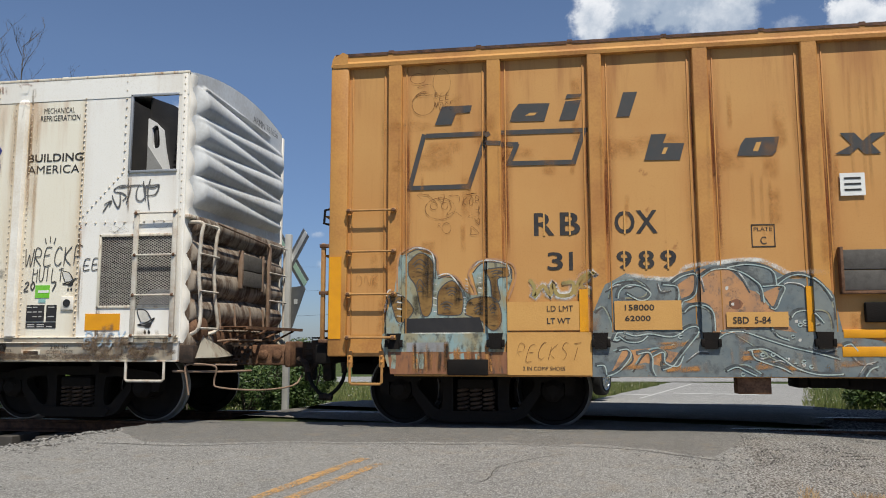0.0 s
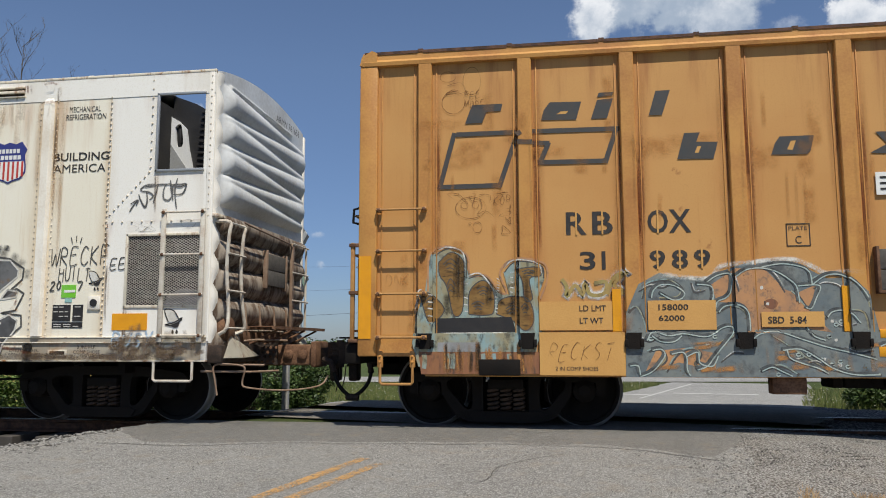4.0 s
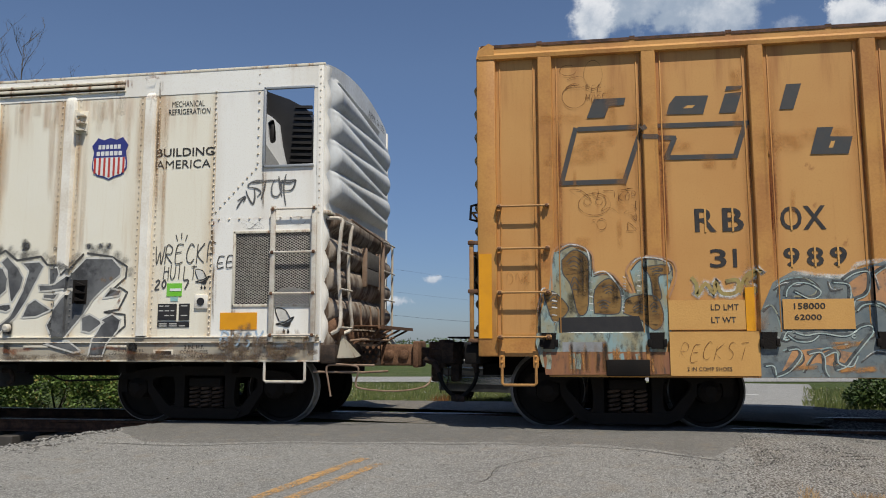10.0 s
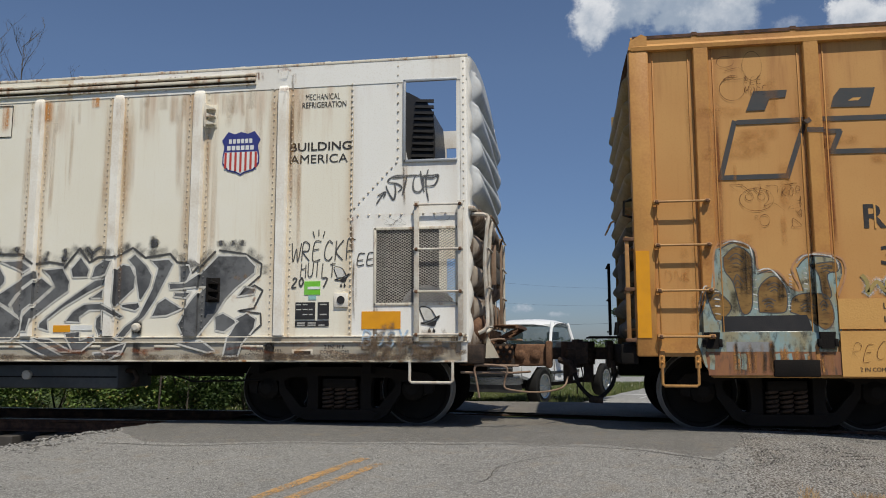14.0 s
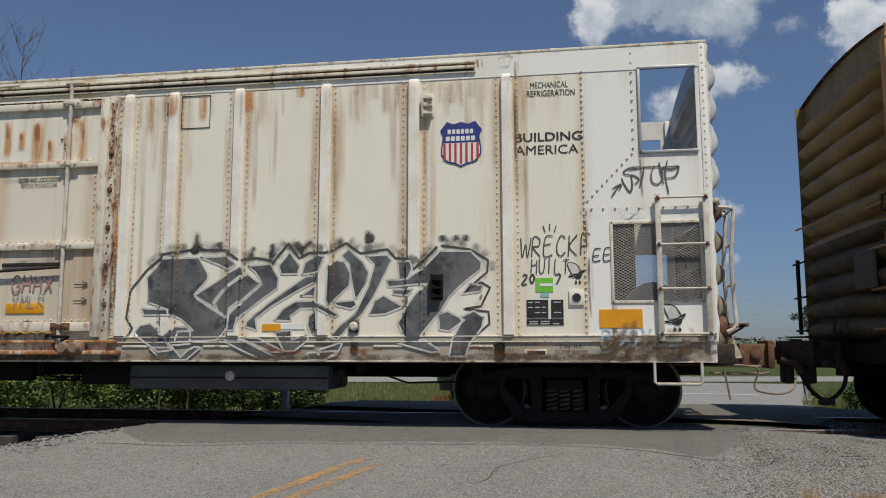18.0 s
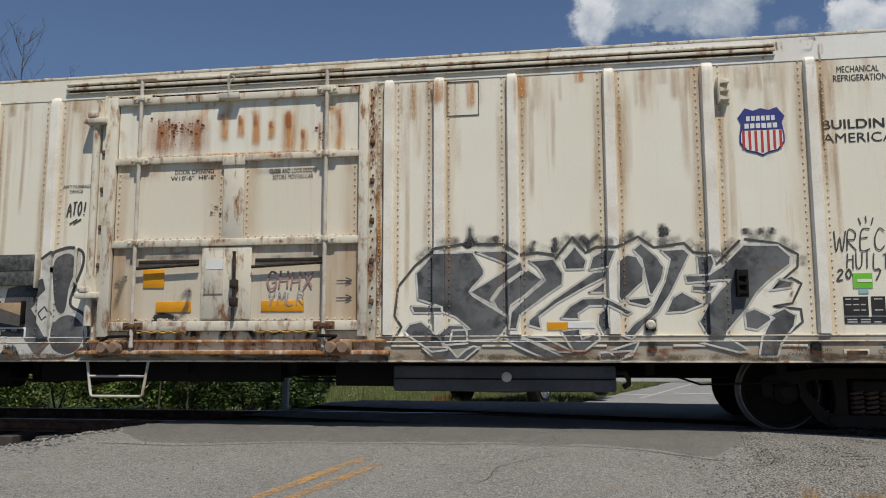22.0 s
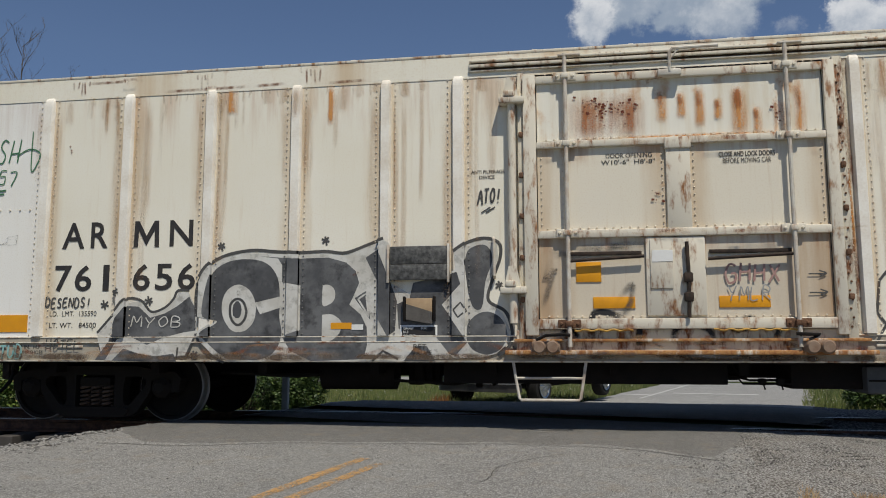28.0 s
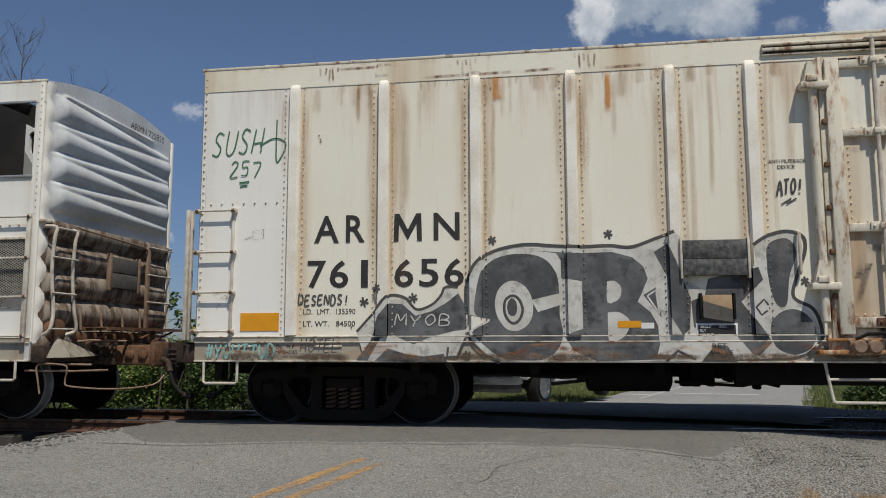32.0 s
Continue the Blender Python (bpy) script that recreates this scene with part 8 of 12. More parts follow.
# right piece: interlocked angular letters
for poly in ([(-10.72, 1.71), (-10.52, 1.92), (-10.09, 1.93), (-9.97, 1.74), (-9.97, 1.68), (-10.13, 1.5), (-10.09, 1.45), (-9.72, 1.22), (-9.71, 1.15), (-9.77, 1.05), (-9.84, 0.98), (-10.34, 0.96), (-10.32, 1.08), (-10.12, 1.09), (-10.28, 1.22), (-10.42, 1.28), (-10.42, 1.33), (-10.7, 1.42)],
             [(-10.78, 1.35), (-10.43, 1.33), (-10.42, 1.27), (-10.74, 1.27)],
             [(-10.85, 1.07), (-10.79, 1.15), (-10.66, 1.18), (-10.55, 1.09), (-10.39, 0.92), (-10.37, 0.87), (-10.54, 0.85), (-10.81, 1.03)],
             [(-10.65, 0.9), (-10.36, 0.9), (-10.26, 0.79), (-10.17, 0.87), (-10.09, 0.91), (-10.02, 0.9), (-10.19, 0.76), (-10.49, 0.76)],
             [(-10.46, 1.04), (-10.35, 1.14), (-10.2, 1.13), (-10.16, 1.06), (-10.15, 0.94), (-10.42, 0.92)],
             [(-10.07, 1.93), (-9.74, 1.94), (-9.61, 1.84), (-9.71, 1.78), (-9.84, 1.84)],
             [(-10.13, 1.49), (-9.71, 1.74), (-9.56, 1.81), (-9.54, 1.72), (-9.81, 1.53), (-9.9, 1.41), (-9.85, 1.34), (-9.93, 1.38)],
             [(-9.49, 1.82), (-9.22, 1.84), (-9.12, 1.68), (-9.13, 1.56), (-9.31, 1.44), (-9.58, 1.24), (-9.62, 1.09), (-9.7, 1.09), (-9.68, 1.27), (-9.51, 1.44), (-9.31, 1.61), (-9.39, 1.74)],
             [(-9.87, 1.4), (-9.78, 1.53), (-9.49, 1.73), (-9.34, 1.62), (-9.53, 1.45), (-9.68, 1.34), (-9.7, 1.22), (-9.83, 1.31)],
             [(-9.12, 1.82), (-8.99, 1.97), (-8.87, 1.81), (-8.9, 1.72), (-9.09, 1.72)],
             [(-8.85, 1.71), (-8.81, 1.85), (-8.68, 1.93), (-8.57, 1.91), (-8.64, 1.74)],
             [(-9.5, 1.13), (-9.49, 1.19), (-9.23, 1.4), (-8.8, 1.69), (-8.66, 1.7), (-8.68, 1.63), (-8.87, 1.54), (-9.19, 1.36), (-9.38, 1.22), (-9.36, 1.09)],
             [(-8.86, 1.47), (-8.68, 1.59), (-8.69, 1.47)],
             [(-9.16, 1.2), (-9.06, 1.33), (-8.92, 1.41), (-8.7, 1.42), (-8.56, 1.35), (-8.41, 1.26), (-8.46, 1.23), (-8.65, 1.33), (-8.85, 1.33), (-8.97, 1.25), (-8.96, 1.19)],
             [(-9.16, 1.07), (-8.96, 1.09), (-8.94, 0.98), (-8.77, 1.05), (-8.75, 0.98), (-8.91, 0.86), (-9.03, 0.86)],
             [(-8.76, 1.24), (-8.66, 1.33), (-8.65, 1.1), (-8.72, 1.03), (-8.77, 1.14)],
             [(-9.77, 0.98), (-9.52, 0.98), (-9.08, 0.77), (-9.27, 0.76), (-9.47, 0.84)],
             [(-9.6, 1.02), (-9.33, 1.0), (-9.03, 0.85), (-9.18, 0.85)],
             [(-8.77, 0.84), (-8.41, 0.86), (-8.55, 0.76), (-8.74, 0.76)],
             [(-8.54, 1.8), (-8.45, 1.87), (-8.35, 1.85), (-8.28, 1.72), (-8.29, 1.58), (-8.37, 1.51), (-8.52, 1.37), (-8.55, 1.42), (-8.54, 1.65)],
             [(-8.39, 1.92), (-8.3, 1.99), (-8.15, 1.85), (-8.07, 1.73), (-8.1, 1.6), (-8.2, 1.44), (-8.23, 1.45), (-8.27, 1.65), (-8.3, 1.82)],
             [(-8.11, 1.91), (-7.87, 1.92), (-7.81, 1.86), (-7.85, 1.78), (-8.02, 1.44), (-8.15, 1.25), (-8.28, 1.14), (-8.42, 0.98), (-8.51, 1.01), (-8.4, 1.14), (-8.23, 1.26), (-8.07, 1.58), (-8.01, 1.81)],
             [(-8.46, 1.4), (-8.23, 1.42), (-8.21, 1.36), (-8.27, 1.32), (-8.44, 1.36)],
             [(-8.0, 1.41), (-7.9, 1.47), (-7.68, 1.34), (-7.88, 1.26), (-8.07, 1.25)],
             [(-7.87, 1.64), (-7.64, 1.64), (-7.48, 1.74), (-7.27, 1.95), (-6.93, 1.94), (-6.81, 1.82), (-6.82, 1.74), (-7.05, 1.56), (-7.16, 1.45), (-7.26, 1.29), (-7.4, 1.13), (-7.49, 1.02), (-7.67, 1.02), (-7.74, 1.16), (-7.65, 1.32), (-7.53, 1.48), (-7.41, 1.59), (-7.65, 1.57), (-7.85, 1.56)],
             [(-7.79, 1.53), (-7.56, 1.53), (-7.62, 1.46), (-7.8, 1.48)],
             [(-7.74, 1.84), (-7.6, 1.84), (-7.57, 1.76), (-7.62, 1.64), (-7.73, 1.64)],
             [(-7.29, 1.25), (-7.19, 1.29), (-7.0, 1.19), (-7.17, 1.07), (-7.28, 1.09)],
             [(-7.05, 1.22), (-6.9, 1.29), (-6.79, 1.22), (-6.81, 1.11), (-6.95, 0.93), (-6.99, 0.8), (-7.17, 0.8), (-7.13, 1.0), (-7.03, 1.18)],
             [(-8.66, 0.86), (-8.35, 0.96), (-8.42, 0.82), (-8.58, 0.76)],
             [(-6.94, 1.59), (-6.8, 1.56), (-6.82, 1.5), (-7.03, 1.47)],
             [(-7.76, 0.95), (-7.44, 0.98), (-7.26, 0.86), (-7.35, 0.84)]):
    spray_fill(REEFER, SPRAY_GREY, 0.0052, poly)
    spray_line(REEFER, SPRAY_WHITE, 0.0066, 0.021, poly + poly[:1], 0)
spray_line(REEFER, SPRAY_BLACK, 0.006, 0.026, [(-10.99, 0.94), (-10.88, 1.12), (-10.96, 1.24), (-10.92, 1.56), (-10.73, 1.79), (-10.51, 1.97), (-10.2, 2.02), (-9.76, 2.01), (-9.59, 1.89), (-9.39, 1.91), (-9.2, 1.88)], 0)
spray_line(REEFER, SPRAY_BLACK, 0.006, 0.026, [(-9.23, 1.8), (-9.17, 1.88), (-9.01, 2.07), (-8.88, 1.9), (-8.76, 1.96), (-8.56, 1.95), (-8.33, 2.06), (-8.17, 1.94), (-7.86, 1.98), (-7.77, 1.88), (-7.64, 1.87), (-7.55, 1.75), (-7.3, 2.0)], 0)
spray_line(REEFER, SPRAY_BLACK, 0.006, 0.022, [(-7.26, 2.01), (-6.94, 1.96), (-6.74, 1.84), (-6.75, 1.71), (-7.02, 1.48), (-6.82, 1.6), (-6.72, 1.54), (-6.82, 1.34), (-7.01, 1.31), (-6.74, 1.28), (-6.73, 1.15), (-6.92, 0.99), (-7.06, 0.77)], 0)
spray_line(REEFER, SPRAY_SMOKE, 0.005, 0.2, [(-10.73, 1.82), (-10.51, 2.0)], 0)
spray_line(REEFER, SPRAY_SMOKE, 0.0051, 0.2, [(-10.51, 2.0), (-10.2, 2.04)], 0)
spray_line(REEFER, SPRAY_SMOKE, 0.0052, 0.2, [(-10.2, 2.04), (-9.76, 2.03)], 0)
spray_line(REEFER, SPRAY_SMOKE, 0.0053, 0.2, [(-9.76, 2.03), (-9.59, 1.91)], 0)
spray_line(REEFER, SPRAY_SMOKE, 0.0054, 0.2, [(-9.59, 1.91), (-9.39, 1.93)], 0)
spray_line(REEFER, SPRAY_SMOKE, 0.0055, 0.2, [(-9.39, 1.93), (-9.2, 1.9)], 0)
spray_line(REEFER, SPRAY_SMOKE, 0.005, 0.2, [(-9.23, 1.84), (-9.17, 1.9)], 0)
spray_line(REEFER, SPRAY_SMOKE, 0.0051, 0.2, [(-9.17, 1.9), (-9.01, 2.1)], 0)
spray_line(REEFER, SPRAY_SMOKE, 0.0052, 0.2, [(-9.01, 2.1), (-8.88, 1.93)], 0)
spray_line(REEFER, SPRAY_SMOKE, 0.0053, 0.2, [(-8.88, 1.93), (-8.76, 1.99)], 0)
spray_line(REEFER, SPRAY_SMOKE, 0.0054, 0.2, [(-8.76, 1.99), (-8.56, 1.98)], 0)
spray_line(REEFER, SPRAY_SMOKE, 0.0055, 0.2, [(-8.56, 1.98), (-8.33, 2.09)], 0)
spray_line(REEFER, SPRAY_SMOKE, 0.0056, 0.2, [(-8.33, 2.09), (-8.17, 1.97)], 0)
spray_line(REEFER, SPRAY_SMOKE, 0.0057, 0.2, [(-8.17, 1.97), (-7.86, 2.01)], 0)
spray_line(REEFER, SPRAY_SMOKE, 0.0058000000000000005, 0.2, [(-7.86, 2.01), (-7.77, 1.91)], 0)
spray_line(REEFER, SPRAY_SMOKE, 0.0059, 0.2, [(-7.77, 1.91), (-7.64, 1.9)], 0)
spray_line(REEFER, SPRAY_SMOKE, 0.006, 0.2, [(-7.64, 1.9), (-7.55, 1.78)], 0)
spray_line(REEFER, SPRAY_SMOKE, 0.0061, 0.2, [(-7.55, 1.78), (-7.3, 2.02)], 0)
spray_line(REEFER, SPRAY_SMOKE, 0.005, 0.2, [(-7.26, 2.04), (-6.94, 2.0)], 0)
spray_line(REEFER, SPRAY_SMOKE, 0.0051, 0.2, [(-6.94, 2.0), (-6.72, 1.85)], 0)
spray_line(REEFER, SPRAY_SMOKE, 0.0052, 0.2, [(-6.72, 1.85), (-6.73, 1.71)], 0)
spray_line(REEFER, SPRAY_BLACK, 0.0066, 0.022, [(-17.98, 2.07), (-17.89, 2.04)], 0)
spray_line(REEFER, SPRAY_BLACK, 0.0066, 0.022, [(-17.95, 2.1), (-17.92, 2.0)], 0)
spray_line(REEFER, SPRAY_BLACK, 0.0066, 0.022, [(-17.9, 2.09), (-17.97, 2.02)], 0)
spray_line(REEFER, SPRAY_BLACK, 0.0066, 0.022, [(-16.74, 2.11), (-16.65, 2.08)], 0)
spray_line(REEFER, SPRAY_BLACK, 0.0066, 0.022, [(-16.7, 2.14), (-16.68, 2.04)], 0)
spray_line(REEFER, SPRAY_BLACK, 0.0066, 0.022, [(-16.66, 2.13), (-16.73, 2.06)], 0)
spray_line(REEFER, SPRAY_BLACK, 0.0066, 0.022, [(-19.27, 1.56), (-19.17, 1.53)], 0)
spray_line(REEFER, SPRAY_BLACK, 0.0066, 0.022, [(-19.23, 1.6), (-19.2, 1.49)], 0)
spray_line(REEFER, SPRAY_BLACK, 0.0066, 0.022, [(-19.18, 1.58), (-19.26, 1.51)], 0)
spray_line(REEFER, SPRAY_BLACK, 0.0066, 0.022, [(-18.86, 1.45), (-18.76, 1.42)], 0)
spray_line(REEFER, SPRAY_BLACK, 0.0066, 0.022, [(-18.82, 1.49), (-18.79, 1.38)], 0)
spray_line(REEFER, SPRAY_BLACK, 0.0066, 0.022, [(-18.77, 1.47), (-18.84, 1.4)], 0)
spray_line(REEFER, SPRAY_BLACK, 0.0066, 0.022, [(-19.41, 1.41), (-19.31, 1.38)], 0)
spray_line(REEFER, SPRAY_BLACK, 0.0066, 0.022, [(-19.38, 1.45), (-19.35, 1.34)], 0)
spray_line(REEFER, SPRAY_BLACK, 0.0066, 0.022, [(-19.32, 1.43), (-19.4, 1.36)], 0)
spray_line(REEFER, SPRAY_BLACK, 0.0066, 0.022, [(-14.78, 1.58), (-14.7, 1.54)], 0)
spray_line(REEFER, SPRAY_BLACK, 0.0066, 0.022, [(-14.75, 1.61), (-14.73, 1.51)], 0)
spray_line(REEFER, SPRAY_BLACK, 0.0066, 0.022, [(-14.71, 1.59), (-14.78, 1.53)], 0)
spray_line(REEFER, SPRAY_BLACK, 0.0066, 0.022, [(-19.01, 0.82), (-18.91, 0.79)], 0)
spray_line(REEFER, SPRAY_BLACK, 0.0066, 0.022, [(-18.97, 0.85), (-18.94, 0.75)], 0)
spray_line(REEFER, SPRAY_BLACK, 0.0066, 0.022, [(-18.92, 0.84), (-19.0, 0.77)], 0)
spray_line(REEFER, SPRAY_BLACK, 0.0066, 0.022, [(-18.26, 0.83), (-18.17, 0.8)], 0)
spray_line(REEFER, SPRAY_BLACK, 0.0066, 0.022, [(-18.23, 0.86), (-18.2, 0.76)], 0)
spray_line(REEFER, SPRAY_BLACK, 0.0066, 0.022, [(-18.18, 0.85), (-18.25, 0.78)], 0)
spray_line(REEFER, SPRAY_BLACK, 0.0066, 0.022, [(-14.63, 0.88), (-14.55, 0.85)], 0)
spray_line(REEFER, SPRAY_BLACK, 0.0066, 0.022, [(-14.6, 0.91), (-14.58, 0.82)], 0)
spray_line(REEFER, SPRAY_BLACK, 0.0066, 0.022, [(-14.56, 0.89), (-14.62, 0.83)], 0)
# boxcar pieces
spray_fill(BOXCAR, SPRAY_SKY, 0.005, [(-1.93, 0.69), (-2.0, 0.94), (-1.97, 1.18), (-1.85, 1.52), (-1.8, 1.9), (-1.62, 1.97), (-1.42, 1.89), (-1.38, 1.66), (-1.21, 1.65), (-1.06, 1.48), (-0.94, 1.46), (-1.0, 1.7), (-0.87, 1.82), (-0.6, 1.78), (-0.56, 1.63), (-0.64, 1.42), (-0.59, 1.09), (-0.65, 0.92), (-0.68, 0.7)])
spray_fill(BOXCAR, SPRAY_BROWN, 0.006, [(-1.71, 1.82), (-1.58, 1.93), (-1.44, 1.84), (-1.43, 1.64), (-1.45, 1.29), (-1.55, 1.25), (-1.62, 1.55), (-1.7, 1.68)], True)
spray_line(BOXCAR, SPRAY_BLACK, 0.007, 0.012, [(-1.71, 1.82), (-1.58, 1.93), (-1.44, 1.84), (-1.43, 1.64), (-1.45, 1.29), (-1.55, 1.25), (-1.62, 1.55), (-1.7, 1.68), (-1.71, 1.82)], 4)
spray_fill(BOXCAR, SPRAY_BROWN, 0.006, [(-1.91, 1.47), (-1.8, 1.48), (-1.65, 1.32), (-1.72, 1.2), (-1.82, 1.18)], True)
spray_line(BOXCAR, SPRAY_BLACK, 0.007, 0.012, [(-1.91, 1.47), (-1.8, 1.48), (-1.65, 1.32), (-1.72, 1.2), (-1.82, 1.18), (-1.91, 1.47)], 4)
spray_fill(BOXCAR, SPRAY_BROWN, 0.006, [(-1.38, 1.25), (-1.37, 1.5), (-1.22, 1.62), (-1.11, 1.49), (-1.11, 1.28), (-1.19, 1.24)], True)
spray_line(BOXCAR, SPRAY_BLACK, 0.007, 0.012, [(-1.38, 1.25), (-1.37, 1.5), (-1.22, 1.62), (-1.11, 1.49), (-1.11, 1.28), (-1.19, 1.24), (-1.38, 1.25)], 4)
spray_fill(BOXCAR, SPRAY_BROWN, 0.006, [(-1.08, 1.25), (-1.05, 1.39), (-0.91, 1.44), (-0.73, 1.4), (-0.68, 1.18), (-0.77, 1.07), (-0.91, 1.18)], True)
spray_line(BOXCAR, SPRAY_BLACK, 0.007, 0.012, [(-1.08, 1.25), (-1.05, 1.39), (-0.91, 1.44), (-0.73, 1.4), (-0.68, 1.18), (-0.77, 1.07), (-0.91, 1.18), (-1.08, 1.25)], 4)
spray_fill(BOXCAR, SPRAY_BROWN, 0.006, [(-0.87, 1.73), (-0.61, 1.75), (-0.6, 1.66), (-0.72, 1.62), (-0.69, 1.41), (-0.77, 1.4), (-0.8, 1.61)], True)
spray_line(BOXCAR, SPRAY_BLACK, 0.007, 0.012, [(-0.87, 1.73), (-0.61, 1.75), (-0.6, 1.66), (-0.72, 1.62), (-0.69, 1.41), (-0.77, 1.4), (-0.8, 1.61), (-0.87, 1.73)], 4)
spray_line(BOXCAR, PALE_HAZE, 0.0075, 0.02, [(-1.83, 1.47), (-1.76, 1.46)], 0)
spray_line(BOXCAR, PALE_HAZE, 0.0075, 0.02, [(-1.83, 1.39), (-1.76, 1.38)], 0)
spray_line(BOXCAR, PALE_HAZE, 0.0075, 0.02, [(-1.83, 1.32), (-1.76, 1.31)], 0)
spray_line(BOXCAR, PALE_HAZE, 0.0075, 0.02, [(-1.83, 1.24), (-1.76, 1.23)], 0)
spray_line(BOXCAR, PALE_HAZE, 0.0075, 0.02, [(-1.83, 1.17), (-1.76, 1.16)], 0)
spray_line(BOXCAR, PALE_HAZE, 0.0075, 0.02, [(-1.44, 1.59), (-1.38, 1.58)], 0)
spray_line(BOXCAR, PALE_HAZE, 0.0075, 0.02, [(-1.44, 1.51), (-1.38, 1.5)], 0)
spray_line(BOXCAR, PALE_HAZE, 0.0075, 0.02, [(-1.44, 1.44), (-1.38, 1.42)], 0)
spray_line(BOXCAR, PALE_HAZE, 0.0075, 0.02, [(-1.44, 1.36), (-1.38, 1.35)], 0)
spray_line(BOXCAR, PALE_HAZE, 0.0075, 0.02, [(-1.44, 1.29), (-1.38, 1.28)], 0)
spray_line(BOXCAR, PALE_HAZE, 0.0075, 0.02, [(-1.1, 1.44), (-1.06, 1.43)], 0)
spray_line(BOXCAR, PALE_HAZE, 0.0075, 0.02, [(-1.1, 1.4), (-1.06, 1.39)], 0)
spray_line(BOXCAR, PALE_HAZE, 0.0075, 0.02, [(-1.1, 1.36), (-1.06, 1.35)], 0)
spray_line(BOXCAR, PALE_HAZE, 0.0075, 0.02, [(-1.1, 1.32), (-1.06, 1.31)], 0)
spray_line(BOXCAR, PALE_HAZE, 0.0075, 0.02, [(-1.1, 1.28), (-1.06, 1.27)], 0)
spray_line(BOXCAR, PALE_HAZE, 0.0075, 0.02, [(-0.94, 1.7), (-0.89, 1.69)], 0)
spray_line(BOXCAR, PALE_HAZE, 0.0075, 0.02, [(-0.94, 1.65), (-0.89, 1.64)], 0)
spray_line(BOXCAR, PALE_HAZE, 0.0075, 0.02, [(-0.94, 1.6), (-0.89, 1.59)], 0)
spray_line(BOXCAR, PALE_HAZE, 0.0075, 0.02, [(-0.94, 1.54), (-0.89, 1.53)], 0)
spray_line(BOXCAR, PALE_HAZE, 0.0075, 0.02, [(-0.94, 1.49), (-0.89, 1.48)], 0)
spray_line(BOXCAR, PALE_HAZE, 0.0075, 0.02, [(-1.08, 1.64), (-1.04, 1.62)], 0)
spray_line(BOXCAR, PALE_HAZE, 0.0075, 0.02, [(-1.08, 1.6), (-1.04, 1.59)], 0)
spray_line(BOXCAR, PALE_HAZE, 0.0075, 0.02, [(-1.08, 1.57), (-1.04, 1.56)], 0)
spray_line(BOXCAR, PALE_HAZE, 0.0075, 0.02, [(-1.08, 1.54), (-1.04, 1.53)], 0)
spray_line(BOXCAR, PALE_HAZE, 0.0075, 0.02, [(-1.08, 1.51), (-1.04, 1.5)], 0)
spray_line(BOXCAR, SPRAY_BLACK, 0.0078, 0.01, [(-1.66, 1.8), (-1.58, 1.86), (-1.5, 1.8)])
spray_line(BOXCAR, SPRAY_BLACK, 0.0078, 0.01, [(-1.64, 1.78), (-1.58, 1.81), (-1.52, 1.77)])
spray_line(BOXCAR, SPRAY_BLACK, 0.0078, 0.01, [(-1.62, 1.75), (-1.58, 1.76), (-1.54, 1.74)])
spray_line(BOXCAR, SPRAY_BLACK, 0.0078, 0.01, [(-1.29, 1.52), (-1.22, 1.55), (-1.16, 1.52)])
spray_line(BOXCAR, SPRAY_BLACK, 0.0078, 0.01, [(-1.27, 1.49), (-1.22, 1.51), (-1.18, 1.49)])
spray_line(BOXCAR, SPRAY_BLACK, 0.0078, 0.01, [(-1.26, 1.46), (-1.22, 1.48), (-1.19, 1.46)])
spray_line(BOXCAR, SPRAY_BLACK, 0.0078, 0.01, [(-0.98, 1.31), (-0.91, 1.34), (-0.83, 1.31)])
spray_line(BOXCAR, SPRAY_BLACK, 0.0078, 0.01, [(-0.97, 1.28), (-0.91, 1.31), (-0.85, 1.28)])
spray_line(BOXCAR, SPRAY_BLACK, 0.0078, 0.01, [(-0.95, 1.25), (-0.91, 1.27), (-0.87, 1.25)])
spray_line(BOXCAR, SPRAY_BLACK, 0.0078, 0.01, [(-1.62, 1.56), (-1.58, 1.64), (-1.52, 1.56)])
spray_line(BOXCAR, SPRAY_BLACK, 0.0078, 0.01, [(-1.61, 1.53), (-1.58, 1.58), (-1.54, 1.53)])
spray_line(BOXCAR, SPRAY_BLACK, 0.0078, 0.01, [(-1.6, 1.5), (-1.58, 1.51), (-1.55, 1.5)])
spray_line(BOXCAR, SPRAY_BLACK, 0.0078, 0.01, [(-1.35, 1.36), (-1.28, 1.39), (-1.21, 1.36)])
spray_line(BOXCAR, SPRAY_BLACK, 0.0078, 0.01, [(-1.33, 1.33), (-1.28, 1.35), (-1.23, 1.33)])
spray_line(BOXCAR, SPRAY_BLACK, 0.0078, 0.01, [(-1.31, 1.3), (-1.28, 1.32), (-1.24, 1.3)])
spray_line(BOXCAR, SPRAY_BLACK, 0.0078, 0.01, [(-0.81, 1.32), (-0.77, 1.36), (-0.73, 1.31)])
spray_line(BOXCAR, SPRAY_BLACK, 0.0078, 0.01, [(-0.8, 1.29), (-0.77, 1.32), (-0.74, 1.29)])
spray_line(BOXCAR, SPRAY_BLACK, 0.0078, 0.01, [(-0.79, 1.26), (-0.77, 1.27), (-0.75, 1.26)])
spray_line(BOXCAR, SPRAY_BLACK, 0.0078, 0.01, [(-1.85, 1.41), (-1.8, 1.45), (-1.75, 1.41)])
spray_line(BOXCAR, SPRAY_BLACK, 0.0078, 0.01, [(-1.84, 1.38), (-1.8, 1.41), (-1.76, 1.38)])
